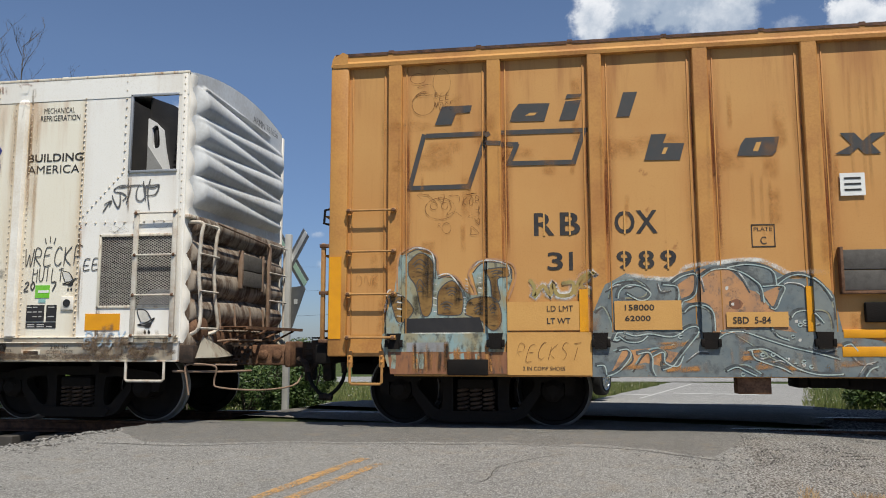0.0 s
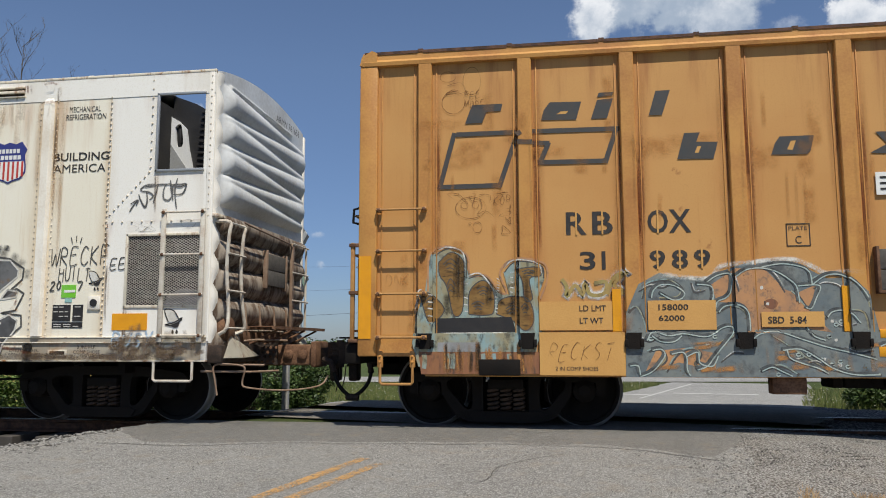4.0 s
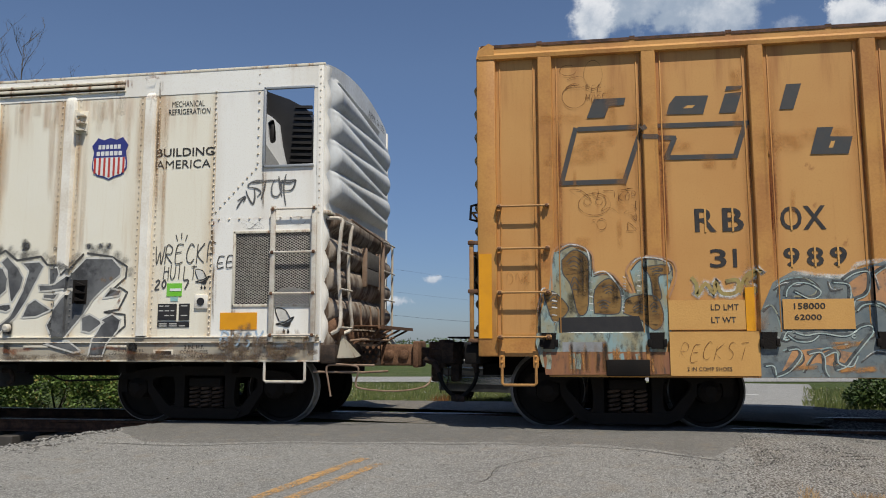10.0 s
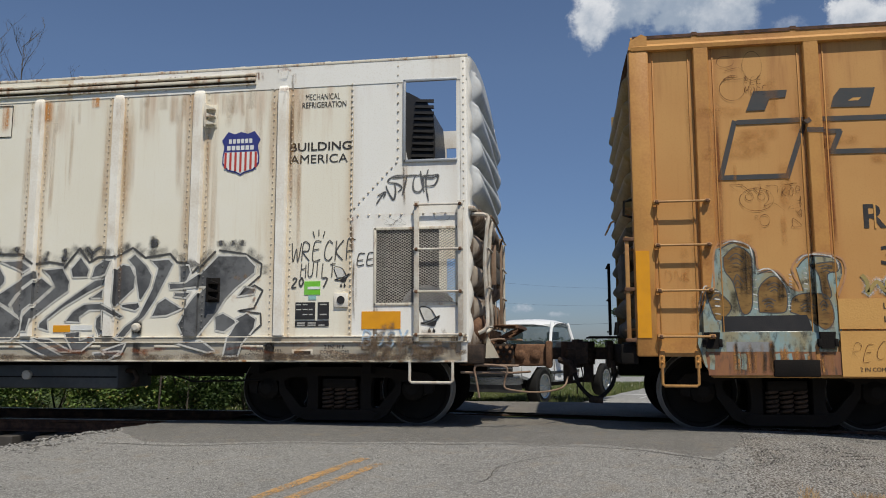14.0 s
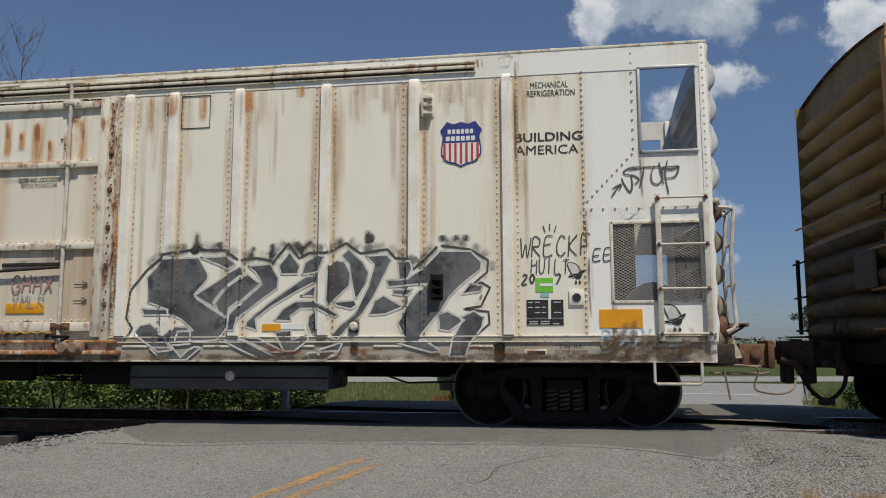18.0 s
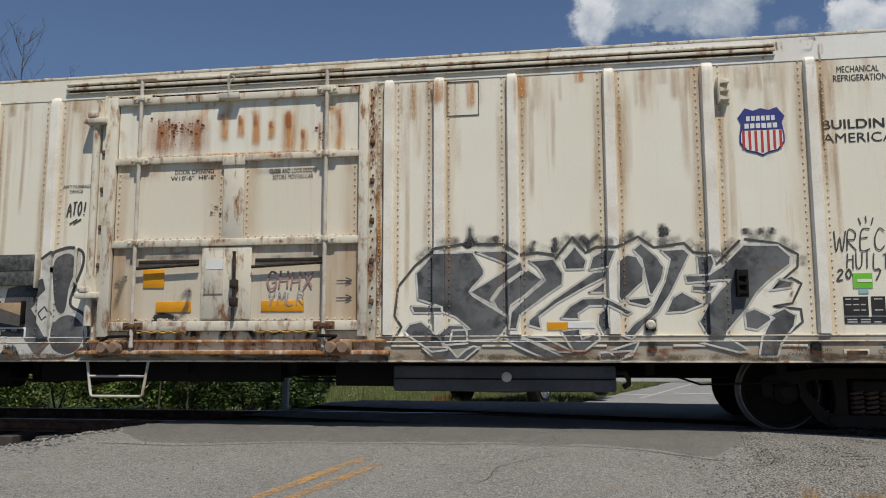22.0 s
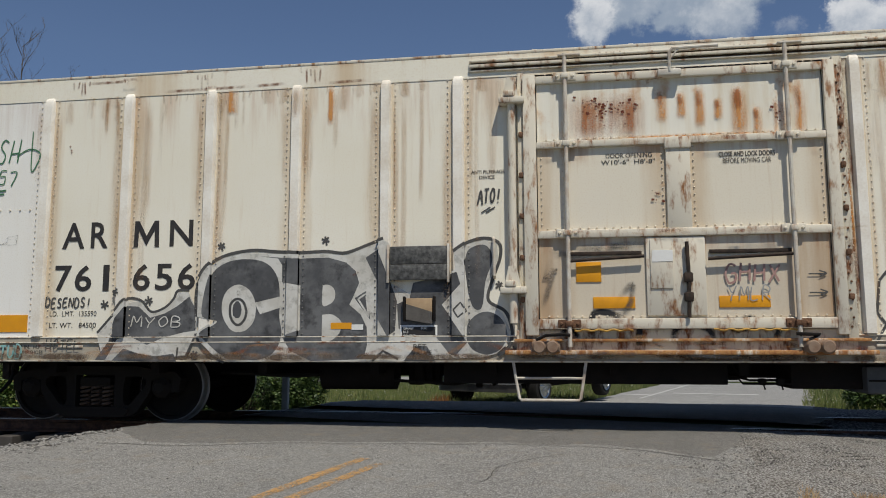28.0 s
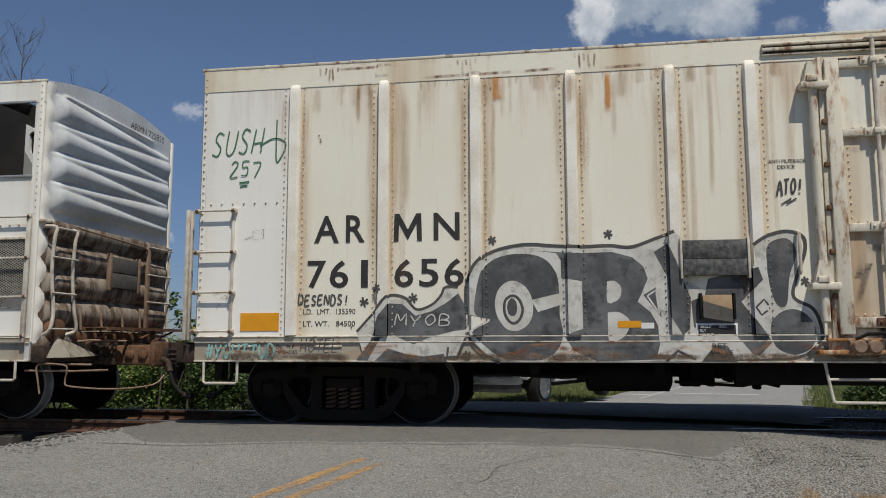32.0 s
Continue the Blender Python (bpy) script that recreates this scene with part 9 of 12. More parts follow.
spray_line(BOXCAR, SPRAY_BLACK, 0.0078, 0.01, [(-1.82, 1.35), (-1.8, 1.36), (-1.77, 1.35)])
spray_line(BOXCAR, SPRAY_BLACK, 0.0078, 0.01, [(-0.8, 1.7), (-0.73, 1.72), (-0.66, 1.7)])
spray_line(BOXCAR, SPRAY_BLACK, 0.0078, 0.01, [(-0.78, 1.68), (-0.73, 1.69), (-0.68, 1.68)])
spray_line(BOXCAR, SPRAY_BLACK, 0.0078, 0.01, [(-0.76, 1.65), (-0.73, 1.66), (-0.69, 1.65)])
spray_line(BOXCAR, SPRAY_BLACK, 0.0074, 0.012, [(-1.75, 1.9), (-1.6, 1.97), (-1.42, 1.9), (-1.4, 1.64)])
spray_line(BOXCAR, PALE_HAZE, 0.0074, 0.024, [(-1.77, 1.92), (-1.62, 1.99), (-1.44, 1.92), (-1.42, 1.66)])
spray_line(BOXCAR, SPRAY_BLACK, 0.0074, 0.012, [(-1.85, 1.5), (-1.91, 1.47), (-1.97, 1.18)])
spray_line(BOXCAR, PALE_HAZE, 0.0074, 0.024, [(-1.88, 1.52), (-1.93, 1.49), (-1.99, 1.21)])
spray_line(BOXCAR, SPRAY_BLACK, 0.0074, 0.012, [(-1.38, 1.64), (-1.22, 1.67), (-1.08, 1.48)])
spray_line(BOXCAR, PALE_HAZE, 0.0074, 0.024, [(-1.41, 1.66), (-1.25, 1.69), (-1.1, 1.5)])
spray_line(BOXCAR, SPRAY_BLACK, 0.0074, 0.012, [(-0.99, 1.7), (-0.87, 1.81), (-0.6, 1.77), (-0.57, 1.63)])
spray_line(BOXCAR, PALE_HAZE, 0.0074, 0.024, [(-1.01, 1.73), (-0.89, 1.83), (-0.63, 1.79), (-0.59, 1.65)])
spray_fill(BOXCAR, SPRAY_RED, 0.0052, [(-1.93, 0.85), (-0.62, 0.85), (-0.62, 0.62), (-1.9, 0.61)])
spray_line(BOXCAR, SPRAY_SKY, 0.0062, 0.05, [(-1.87, 0.83), (-1.86, 0.76), (-1.87, 0.67)])
spray_line(BOXCAR, SPRAY_SKY, 0.0062, 0.05, [(-1.62, 0.83), (-1.61, 0.76), (-1.62, 0.67)])
spray_line(BOXCAR, SPRAY_SKY, 0.0062, 0.05, [(-1.56, 0.83), (-1.55, 0.76), (-1.56, 0.67)])
spray_line(BOXCAR, SPRAY_SKY, 0.0062, 0.05, [(-1.23, 0.83), (-1.22, 0.76), (-1.23, 0.67)])
spray_line(BOXCAR, SPRAY_SKY, 0.0062, 0.05, [(-1.12, 0.83), (-1.11, 0.76), (-1.12, 0.67)])
spray_line(BOXCAR, SPRAY_SKY, 0.0062, 0.05, [(-0.95, 0.83), (-0.94, 0.76), (-0.95, 0.67)])
spray_fill(BOXCAR, BLACK, 0.008, [(-1.75, 1.21), (-0.92, 1.22), (-0.87, 1.06), (-1.75, 1.05)])
spray_line(BOXCAR, PALE_HAZE, 0.009, 0.016, [(-1.75, 1.05), (-0.87, 1.05)], 0)
spray_fill(BOXCAR, INSIDE, 0.01, [(-1.72, 0.95), (-1.27, 0.95), (-1.27, 0.85), (-1.72, 0.85)])
spray_line(BOXCAR, PALE_HAZE, 0.006, 0.13, [(-0.38, 1.62), (-0.33, 1.54), (-0.33, 1.43), (-0.24, 1.55), (-0.16, 1.45), (-0.14, 1.57), (-0.08, 1.45), (0.06, 1.46), (0.08, 1.58), (-0.04, 1.57)], 4)
spray_line(BOXCAR, SPRAY_OLIVE, 0.007, 0.04, [(-0.38, 1.62), (-0.33, 1.54), (-0.33, 1.43), (-0.24, 1.55), (-0.16, 1.45), (-0.14, 1.57), (-0.08, 1.45), (0.06, 1.46), (0.08, 1.58), (-0.04, 1.57)], 4)
spray_line(BOXCAR, PALE_HAZE, 0.006, 0.13, [(0.09, 1.45), (0.17, 1.63), (0.3, 1.68), (0.16, 1.56), (0.26, 1.48), (0.13, 1.43)], 4)
spray_line(BOXCAR, SPRAY_OLIVE, 0.007, 0.04, [(0.09, 1.45), (0.17, 1.63), (0.3, 1.68), (0.16, 1.56), (0.26, 1.48), (0.13, 1.43)], 4)
spray_line(BOXCAR, SPRAY_PEACH, 0.0058, 0.02, [(-1.82, 1.5), (-1.8, 1.9), (-1.62, 2.0), (-1.4, 1.9), (-1.36, 1.67), (-1.19, 1.67), (-1.04, 1.49), (-0.97, 1.49), (-1.04, 1.7), (-0.89, 1.84), (-0.58, 1.8), (-0.53, 1.63), (-0.61, 1.41)])
spray_fill(BOXCAR, SPRAY_BLUE, 0.005, [(0.26, 0.59), (0.28, 1.26), (0.41, 1.55), (0.63, 1.67), (0.83, 1.62), (1.13, 1.61), (1.23, 1.67), (1.48, 1.75), (1.71, 1.79), (2.05, 1.72), (2.27, 1.59), (2.5, 1.59), (2.68, 1.42), (2.75, 1.01), (3.14, 0.95), (3.11, 0.6)])
spray_fill(BOXCAR, SPRAY_PEACH, 0.006, [(1.15, 1.54), (1.39, 1.7), (1.68, 1.7), (1.87, 1.48), (1.98, 1.44), (2.18, 1.53), (2.09, 1.27), (2.3, 1.04), (1.97, 1.1), (1.48, 1.0), (1.48, 1.28), (1.35, 1.35), (1.2, 1.36)])
spray_fill(BOXCAR, SPRAY_PEACH, 0.006, [(0.46, 0.65), (0.57, 0.86), (0.9, 0.89), (1.18, 0.83), (1.15, 0.66), (0.8, 0.74)])
spray_fill(BOXCAR, SPRAY_BLUE, 0.007, [(1.88, 1.65), (2.11, 1.7), (2.1, 1.57), (1.99, 1.54)])
spray_line(BOXCAR, SPRAY_SKY, 0.0075, 0.014, [(0.44, 1.41), (0.5, 1.56), (0.71, 1.6), (0.84, 1.51), (0.8, 1.42), (0.62, 1.41)])
spray_line(BOXCAR, SPRAY_BLACK, 0.007, 0.024, [(0.45, 1.4), (0.52, 1.55), (0.73, 1.59), (0.86, 1.5), (0.81, 1.41), (0.63, 1.4)])
spray_line(BOXCAR, SPRAY_SKY, 0.0075, 0.014, [(0.28, 1.26), (0.38, 1.32), (0.46, 1.17), (0.49, 1.01)])
spray_line(BOXCAR, SPRAY_BLACK, 0.007, 0.024, [(0.3, 1.25), (0.39, 1.31), (0.48, 1.15), (0.5, 1.0)])
spray_line(BOXCAR, SPRAY_SKY, 0.0075, 0.014, [(1.19, 1.25), (1.32, 1.32), (1.46, 1.25), (1.48, 1.04), (1.42, 0.89)])
spray_line(BOXCAR, SPRAY_BLACK, 0.007, 0.024, [(1.2, 1.24), (1.33, 1.31), (1.48, 1.24), (1.5, 1.03), (1.43, 0.88)])
spray_line(BOXCAR, SPRAY_SKY, 0.0075, 0.014, [(1.93, 1.47), (1.98, 1.42), (2.09, 1.3), (2.18, 1.52), (1.99, 1.54)])
spray_line(BOXCAR, SPRAY_BLACK, 0.007, 0.024, [(1.94, 1.46), (2.0, 1.41), (2.1, 1.29), (2.2, 1.51), (2.0, 1.53)])
spray_line(BOXCAR, SPRAY_SKY, 0.0075, 0.014, [(2.1, 1.57), (2.28, 1.64), (2.47, 1.59), (2.62, 1.42), (2.66, 1.18)])
spray_line(BOXCAR, SPRAY_BLACK, 0.007, 0.024, [(2.12, 1.56), (2.29, 1.63), (2.48, 1.58), (2.64, 1.4), (2.68, 1.17)])
spray_line(BOXCAR, SPRAY_SKY, 0.0075, 0.014, [(2.22, 1.18), (2.31, 1.27), (2.42, 1.27), (2.59, 1.24), (2.63, 1.04)])
spray_line(BOXCAR, SPRAY_BLACK, 0.007, 0.024, [(2.24, 1.17), (2.33, 1.26), (2.44, 1.26), (2.6, 1.23), (2.64, 1.02)])
spray_line(BOXCAR, SPRAY_SKY, 0.0075, 0.014, [(1.48, 0.98), (1.6, 1.07), (1.82, 0.95), (2.06, 0.78), (2.33, 0.66), (2.72, 0.63)])
spray_line(BOXCAR, SPRAY_BLACK, 0.007, 0.024, [(1.49, 0.97), (1.61, 1.06), (1.83, 0.94), (2.08, 0.76), (2.35, 0.65), (2.73, 0.62)])
spray_line(BOXCAR, SPRAY_SKY, 0.0075, 0.014, [(1.82, 0.89), (1.96, 0.86), (2.01, 0.8), (1.9, 0.78), (1.84, 0.86)])
spray_line(BOXCAR, SPRAY_BLACK, 0.007, 0.024, [(1.83, 0.88), (1.97, 0.85), (2.02, 0.79), (1.91, 0.76), (1.86, 0.85)])
spray_line(BOXCAR, SPRAY_SKY, 0.0075, 0.014, [(0.66, 0.65), (0.78, 0.83), (0.93, 0.89), (1.01, 0.83), (0.95, 0.72), (1.1, 0.74), (1.22, 0.95), (1.34, 1.01), (1.31, 1.13), (1.17, 1.1)])
spray_line(BOXCAR, SPRAY_BLACK, 0.007, 0.024, [(0.67, 0.64), (0.79, 0.82), (0.94, 0.88), (1.02, 0.82), (0.96, 0.7), (1.11, 0.73), (1.23, 0.94), (1.35, 1.0), (1.33, 1.12), (1.18, 1.09)])
spray_line(BOXCAR, SPRAY_SKY, 0.0075, 0.014, [(1.58, 0.66), (1.78, 0.72), (1.94, 0.63)])
spray_line(BOXCAR, SPRAY_BLACK, 0.007, 0.024, [(1.59, 0.65), (1.79, 0.7), (1.96, 0.62)])
spray_line(BOXCAR, SPRAY_SKY, 0.0075, 0.014, [(0.48, 0.86), (0.6, 0.89), (0.66, 0.77), (0.51, 0.65)])
spray_line(BOXCAR, SPRAY_BLACK, 0.007, 0.024, [(0.5, 0.85), (0.62, 0.88), (0.67, 0.76), (0.52, 0.64)])
spray_line(BOXCAR, SPRAY_BLACK, 0.0076, 0.016, [(0.41, 1.47), (0.53, 1.53), (0.65, 1.51), (0.74, 1.54)])
spray_line(BOXCAR, PALE_HAZE, 0.0077, 0.016, [(0.42, 1.49), (0.54, 1.55), (0.66, 1.53), (0.75, 1.56)])
spray_line(BOXCAR, SPRAY_BLACK, 0.0076, 0.016, [(0.95, 1.56), (0.98, 1.46), (1.09, 1.48)])
spray_line(BOXCAR, PALE_HAZE, 0.0077, 0.016, [(0.96, 1.57), (0.99, 1.48), (1.1, 1.49)])
spray_line(BOXCAR, SPRAY_BLACK, 0.0076, 0.016, [(1.25, 1.64), (1.36, 1.63), (1.41, 1.46)])
spray_line(BOXCAR, PALE_HAZE, 0.0077, 0.016, [(1.26, 1.66), (1.37, 1.64), (1.42, 1.47)])
spray_line(BOXCAR, SPRAY_BLACK, 0.0076, 0.016, [(1.51, 1.7), (1.62, 1.71), (1.76, 1.64), (1.87, 1.45)])
spray_line(BOXCAR, PALE_HAZE, 0.0077, 0.016, [(1.52, 1.71), (1.64, 1.73), (1.78, 1.65), (1.88, 1.47)])
spray_line(BOXCAR, SPRAY_BLACK, 0.0076, 0.016, [(2.15, 1.48), (2.24, 1.54), (2.38, 1.51), (2.46, 1.39)])
spray_line(BOXCAR, PALE_HAZE, 0.0077, 0.016, [(2.17, 1.5), (2.25, 1.55), (2.39, 1.52), (2.47, 1.4)])
spray_line(BOXCAR, SPRAY_BLACK, 0.0076, 0.016, [(2.31, 1.15), (2.38, 1.1), (2.52, 1.12)])
spray_line(BOXCAR, PALE_HAZE, 0.0077, 0.016, [(2.32, 1.17), (2.4, 1.11), (2.54, 1.14)])
spray_line(BOXCAR, SPRAY_BLACK, 0.0076, 0.016, [(0.34, 0.89), (0.4, 0.98), (0.52, 0.95), (0.61, 1.01)])
spray_line(BOXCAR, PALE_HAZE, 0.0077, 0.016, [(0.35, 0.91), (0.41, 1.0), (0.53, 0.97), (0.62, 1.03)])
spray_line(BOXCAR, SPRAY_BLACK, 0.0076, 0.016, [(1.21, 0.74), (1.33, 0.83), (1.44, 0.83)])
spray_line(BOXCAR, PALE_HAZE, 0.0077, 0.016, [(1.22, 0.76), (1.34, 0.85), (1.46, 0.85)])
spray_line(BOXCAR, SPRAY_BLACK, 0.0076, 0.016, [(2.0, 0.72), (2.12, 0.75), (2.22, 0.69)])
spray_line(BOXCAR, PALE_HAZE, 0.0077, 0.016, [(2.02, 0.73), (2.13, 0.76), (2.24, 0.7)])
spray_line(BOXCAR, SPRAY_BLACK, 0.0076, 0.016, [(2.4, 0.89), (2.51, 0.83), (2.67, 0.86)])
spray_line(BOXCAR, PALE_HAZE, 0.0077, 0.016, [(2.41, 0.91), (2.52, 0.85), (2.69, 0.88)])
spray_line(BOXCAR, SPRAY_BLACK, 0.0076, 0.016, [(2.78, 0.83), (2.88, 0.72), (3.05, 0.75)])
spray_line(BOXCAR, PALE_HAZE, 0.0077, 0.016, [(2.79, 0.85), (2.89, 0.73), (3.06, 0.76)])
spray_line(BOXCAR, SPRAY_BLACK, 0.0076, 0.016, [(2.85, 0.6), (2.94, 0.72), (3.04, 0.66)])
spray_line(BOXCAR, PALE_HAZE, 0.0077, 0.016, [(2.86, 0.62), (2.95, 0.73), (3.05, 0.68)])
spray_line(BOXCAR, PALE_HAZE, 0.008, 0.07, [(0.44, 1.52), (0.62, 1.65), (0.86, 1.62), (1.13, 1.61), (1.25, 1.73), (1.42, 1.75), (1.54, 1.76), (1.77, 1.79), (2.0, 1.78), (2.17, 1.7), (2.28, 1.64), (2.5, 1.66), (2.66, 1.62)], 3)
spray_fill(BOXCAR, SPRAY_WHITE, 0.0082, [(2.32, 1.15), (2.32, 1.14), (2.3, 1.14), (2.29, 1.15), (2.29, 1.16), (2.3, 1.17), (2.32, 1.17)])
spray_fill(BOXCAR, SPRAY_WHITE, 0.0082, [(2.34, 0.96), (2.33, 0.95), (2.32, 0.95), (2.31, 0.96), (2.31, 0.97), (2.32, 0.98), (2.34, 0.98)])
spray_fill(BOXCAR, SPRAY_WHITE, 0.0082, [(2.22, 0.78), (2.21, 0.76), (2.2, 0.76), (2.18, 0.77), (2.18, 0.78), (2.2, 0.79), (2.22, 0.79)])
spray_fill(BOXCAR, SPRAY_WHITE, 0.0082, [(2.37, 0.72), (2.36, 0.7), (2.35, 0.7), (2.33, 0.71), (2.33, 0.72), (2.35, 0.74), (2.36, 0.73)])
spray_fill(BOXCAR, SPRAY_WHITE, 0.0082, [(1.66, 1.5), (1.66, 1.49), (1.64, 1.48), (1.63, 1.49), (1.63, 1.51), (1.64, 1.52), (1.66, 1.52)])
spray_fill(BOXCAR, SPRAY_WHITE, 0.0082, [(1.71, 1.34), (1.71, 1.32), (1.69, 1.32), (1.68, 1.33), (1.68, 1.34), (1.69, 1.35), (1.71, 1.35)])
spray_fill(BOXCAR, SPRAY_WHITE, 0.0082, [(1.97, 0.78), (1.96, 0.76), (1.95, 0.76), (1.93, 0.77), (1.93, 0.78), (1.95, 0.79), (1.96, 0.79)])
spray_fill(BOXCAR, SPRAY_RED, 0.0078, [(1.8, 1.34), (1.78, 1.3), (1.74, 1.28), (1.69, 1.29), (1.66, 1.32), (1.66, 1.36), (1.7, 1.38), (1.74, 1.39), (1.78, 1.37)])
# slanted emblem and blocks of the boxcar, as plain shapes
spray_line(BOXCAR, LOGO_GREY, 0.006, 0.052, [(-1.51, 3.25), (-0.83, 3.25)], 0)
spray_line(BOXCAR, LOGO_GREY, 0.006, 0.052, [(-1.53, 3.27), (-1.7, 2.64)], 0)
spray_line(BOXCAR, LOGO_GREY, 0.006, 0.052, [(-1.72, 2.66), (-1.02, 2.66)], 0)
spray_line(BOXCAR, LOGO_GREY, 0.006, 0.052, [(-1.04, 2.63), (-0.84, 3.21), (-0.79, 3.24)], 0)
spray_line(BOXCAR, LOGO_GREY, 0.006, 0.052, [(-0.68, 3.25), (0.27, 3.24)], 0)
spray_line(BOXCAR, LOGO_GREY, 0.006, 0.052, [(0.24, 3.26), (0.11, 2.87)], 0)
spray_line(BOXCAR, LOGO_GREY, 0.006, 0.052, [(0.13, 2.89), (-0.62, 2.9)], 0)
spray_line(BOXCAR, LOGO_GREY, 0.006, 0.052, [(-0.59, 2.89), (-0.49, 3.12)], 0)
spray_line(BOXCAR, LOGO_GREY, 0.006, 0.052, [(-0.48, 3.11), (-0.83, 3.13)], 0)
spray_fill(BOXCAR, LOGO_GREY, 0.006, [(-1.41, 3.37), (-1.33, 3.58), (-0.99, 3.58), (-1.01, 3.5), (-1.17, 3.49), (-1.22, 3.37)])
spray_fill(BOXCAR, LOGO_GREY, 0.006, [(-0.57, 3.37), (-0.54, 3.48), (-0.47, 3.57), (-0.13, 3.56), (-0.19, 3.36)])
spray_fill(BOXCAR, LOGO_GREY, 0.006, [(-0.03, 3.36), (0.04, 3.57), (0.21, 3.58), (0.14, 3.36)])
spray_fill(BOXCAR, LOGO_GREY, 0.006, [(0.04, 3.6), (0.06, 3.65), (0.22, 3.65), (0.2, 3.61)])
spray_fill(BOXCAR, LOGO_GREY, 0.006, [(0.58, 3.37), (0.66, 3.64), (0.81, 3.64), (0.72, 3.37)])
spray_fill(BOXCAR, LOGO_GREY, 0.006, [(0.86, 2.88), (0.94, 3.16), (1.1, 3.16), (1.06, 3.06), (1.28, 3.05), (1.23, 2.87)])
spray_fill(BOXCAR, LOGO_GREY, 0.006, [(1.81, 2.89), (1.85, 3.01), (1.9, 3.08), (2.24, 3.08), (2.2, 2.92), (2.16, 2.88)])
spray_fill(BOXCAR, LOGO_GREY, 0.006, [(2.77, 2.87), (2.94, 2.96), (2.83, 3.09), (2.97, 3.09), (3.05, 3.0), (3.14, 3.08), (3.28, 3.08), (3.13, 2.97), (3.22, 2.86), (3.06, 2.86), (3.0, 2.93), (2.92, 2.86)])
spray_fill(BOXCAR, PATCH, 0.0075, [(-0.4, 3.43), (-0.35, 3.46), (-0.27, 3.46), (-0.3, 3.43)])
spray_fill(BOXCAR, PATCH, 0.0075, [(1.04, 2.94), (1.07, 3.01), (1.11, 3.01), (1.08, 2.94)])
spray_fill(BOXCAR, PATCH, 0.0075, [(1.97, 2.94), (2.01, 3.03), (2.06, 3.03), (2.02, 2.93)])

# stray bursts of mist above the angular letters
for pts in [[(-10.12, 2.25), (-10.12, 2.09), (-10.13, 1.97)], [(-10.22, 2.02), (-10.05, 2.03), (-10.02, 2.04)], [(-10.09, 2.09), (-10.17, 1.97)], [(-9.85, 2.11), (-9.82, 2.01)], [(-9.47, 1.9), (-9.44, 1.98), (-9.41, 2.05)], [(-9.21, 2.08), (-9.19, 2.0), (-9.23, 1.92)], [(-9.24, 1.95), (-9.16, 1.94)], [(-8.85, 1.92), (-8.83, 2.02), (-8.71, 2.1)], [(-8.93, 2.09), (-8.84, 1.99)], [(-8.08, 2.21), (-8.08, 2.05)], [(-8.12, 2.15), (-8.01, 2.08)], [(-8.01, 2.16), (-8.12, 2.05)], [(-7.25, 2.13), (-7.24, 2.05)], [(-7.1, 2.13), (-7.08, 2.06)], [(-6.97, 2.13), (-6.99, 2.05)], [(-7.71, 2.06), (-7.64, 2.08)]]:
    spray_line(REEFER, SPRAY_MIST, 0.0068, 0.045, pts, 3)
    spray_line(REEFER, SPRAY_SMOKE, 0.0066, 0.13, pts, 3)

# hand-written tags
tag(REEFER, "WRECKF", -6.40, -5.62, 1.86, 2.08, SPRAY_BLACK, 0.013)
tag(REEFER, "EE", -5.62, -5.40, 1.80, 1.93, SPRAY_BLACK, 0.013)
tag(REEFER, "HUILT", -6.28, -5.86, 1.68, 1.84, SPRAY_BLACK, 0.012)
tag(REEFER, "20", -6.38, -6.22, 1.575, 1.68, SPRAY_BLACK, 0.018)
tag(REEFER, "7", -6.03, -5.95, 1.56, 1.66, SPRAY_BLACK, 0.018)
for pts in ([(-5.407, 2.491), (-5.362, 2.562), (-5.309, 2.627)], [(-5.397, 2.582), (-5.306, 2.627), (-5.326, 2.561)], [(-5.298, 2.699), (-5.272, 2.626), (-5.213, 2.539), (-5.188, 2.623), (-5.201, 2.730)],
            [(-5.092, 2.812), (-5.195, 2.805), (-5.272, 2.765), (-5.257, 2.732), (-5.178, 2.719), (-5.115, 2.674), (-5.160, 2.622)], [(-5.222, 2.779), (-5.069, 2.801), (-4.916, 2.806)], [(-5.061, 2.792), (-5.087, 2.673), (-5.111, 2.589)],
            [(-4.963, 2.802), (-4.988, 2.723), (-4.980, 2.638), (-4.923, 2.615), (-4.875, 2.667), (-4.873, 2.759), (-4.908, 2.806), (-4.963, 2.797)], [(-4.816, 2.872), (-4.844, 2.719), (-4.814, 2.506)],
            [(-4.703, 2.799), (-4.777, 2.769), (-4.869, 2.794), (-4.750, 2.800), (-4.703, 2.793), (-4.746, 2.689), (-4.865, 2.679)], [(-4.904, 2.854), (-4.886, 2.720), (-4.862, 2.613)]):
    spray_line(REEFER, SPRAY_MIST, 0.008, 0.034, pts, 5)
    spray_line(REEFER, SPRAY_GREY, 0.009, 0.011, pts, 5)
for k in range(3):
    spray_line(REEFER, SPRAY_BLACK, 0.008, 0.012, [(-6.12 + 0.05 * k, 2.13 + 0.02 * (k == 1)), (-6.14 + 0.07 * k, 2.20 + 0.02 * (k == 1))], 2)
tag(REEFER, "BUSY", -5.55, -5.02, 0.92, 1.07, plain("spray_pale_blue", (0.36, 0.47, 0.58), 0.6, 0, (0.5, 0.55, 0.6), 0.4, 9), 0.022)
tag(REEFER, "SUSH", -21.20, -20.55, 3.12, 3.40, SPRAY_GREEN, 0.017, 0.3)
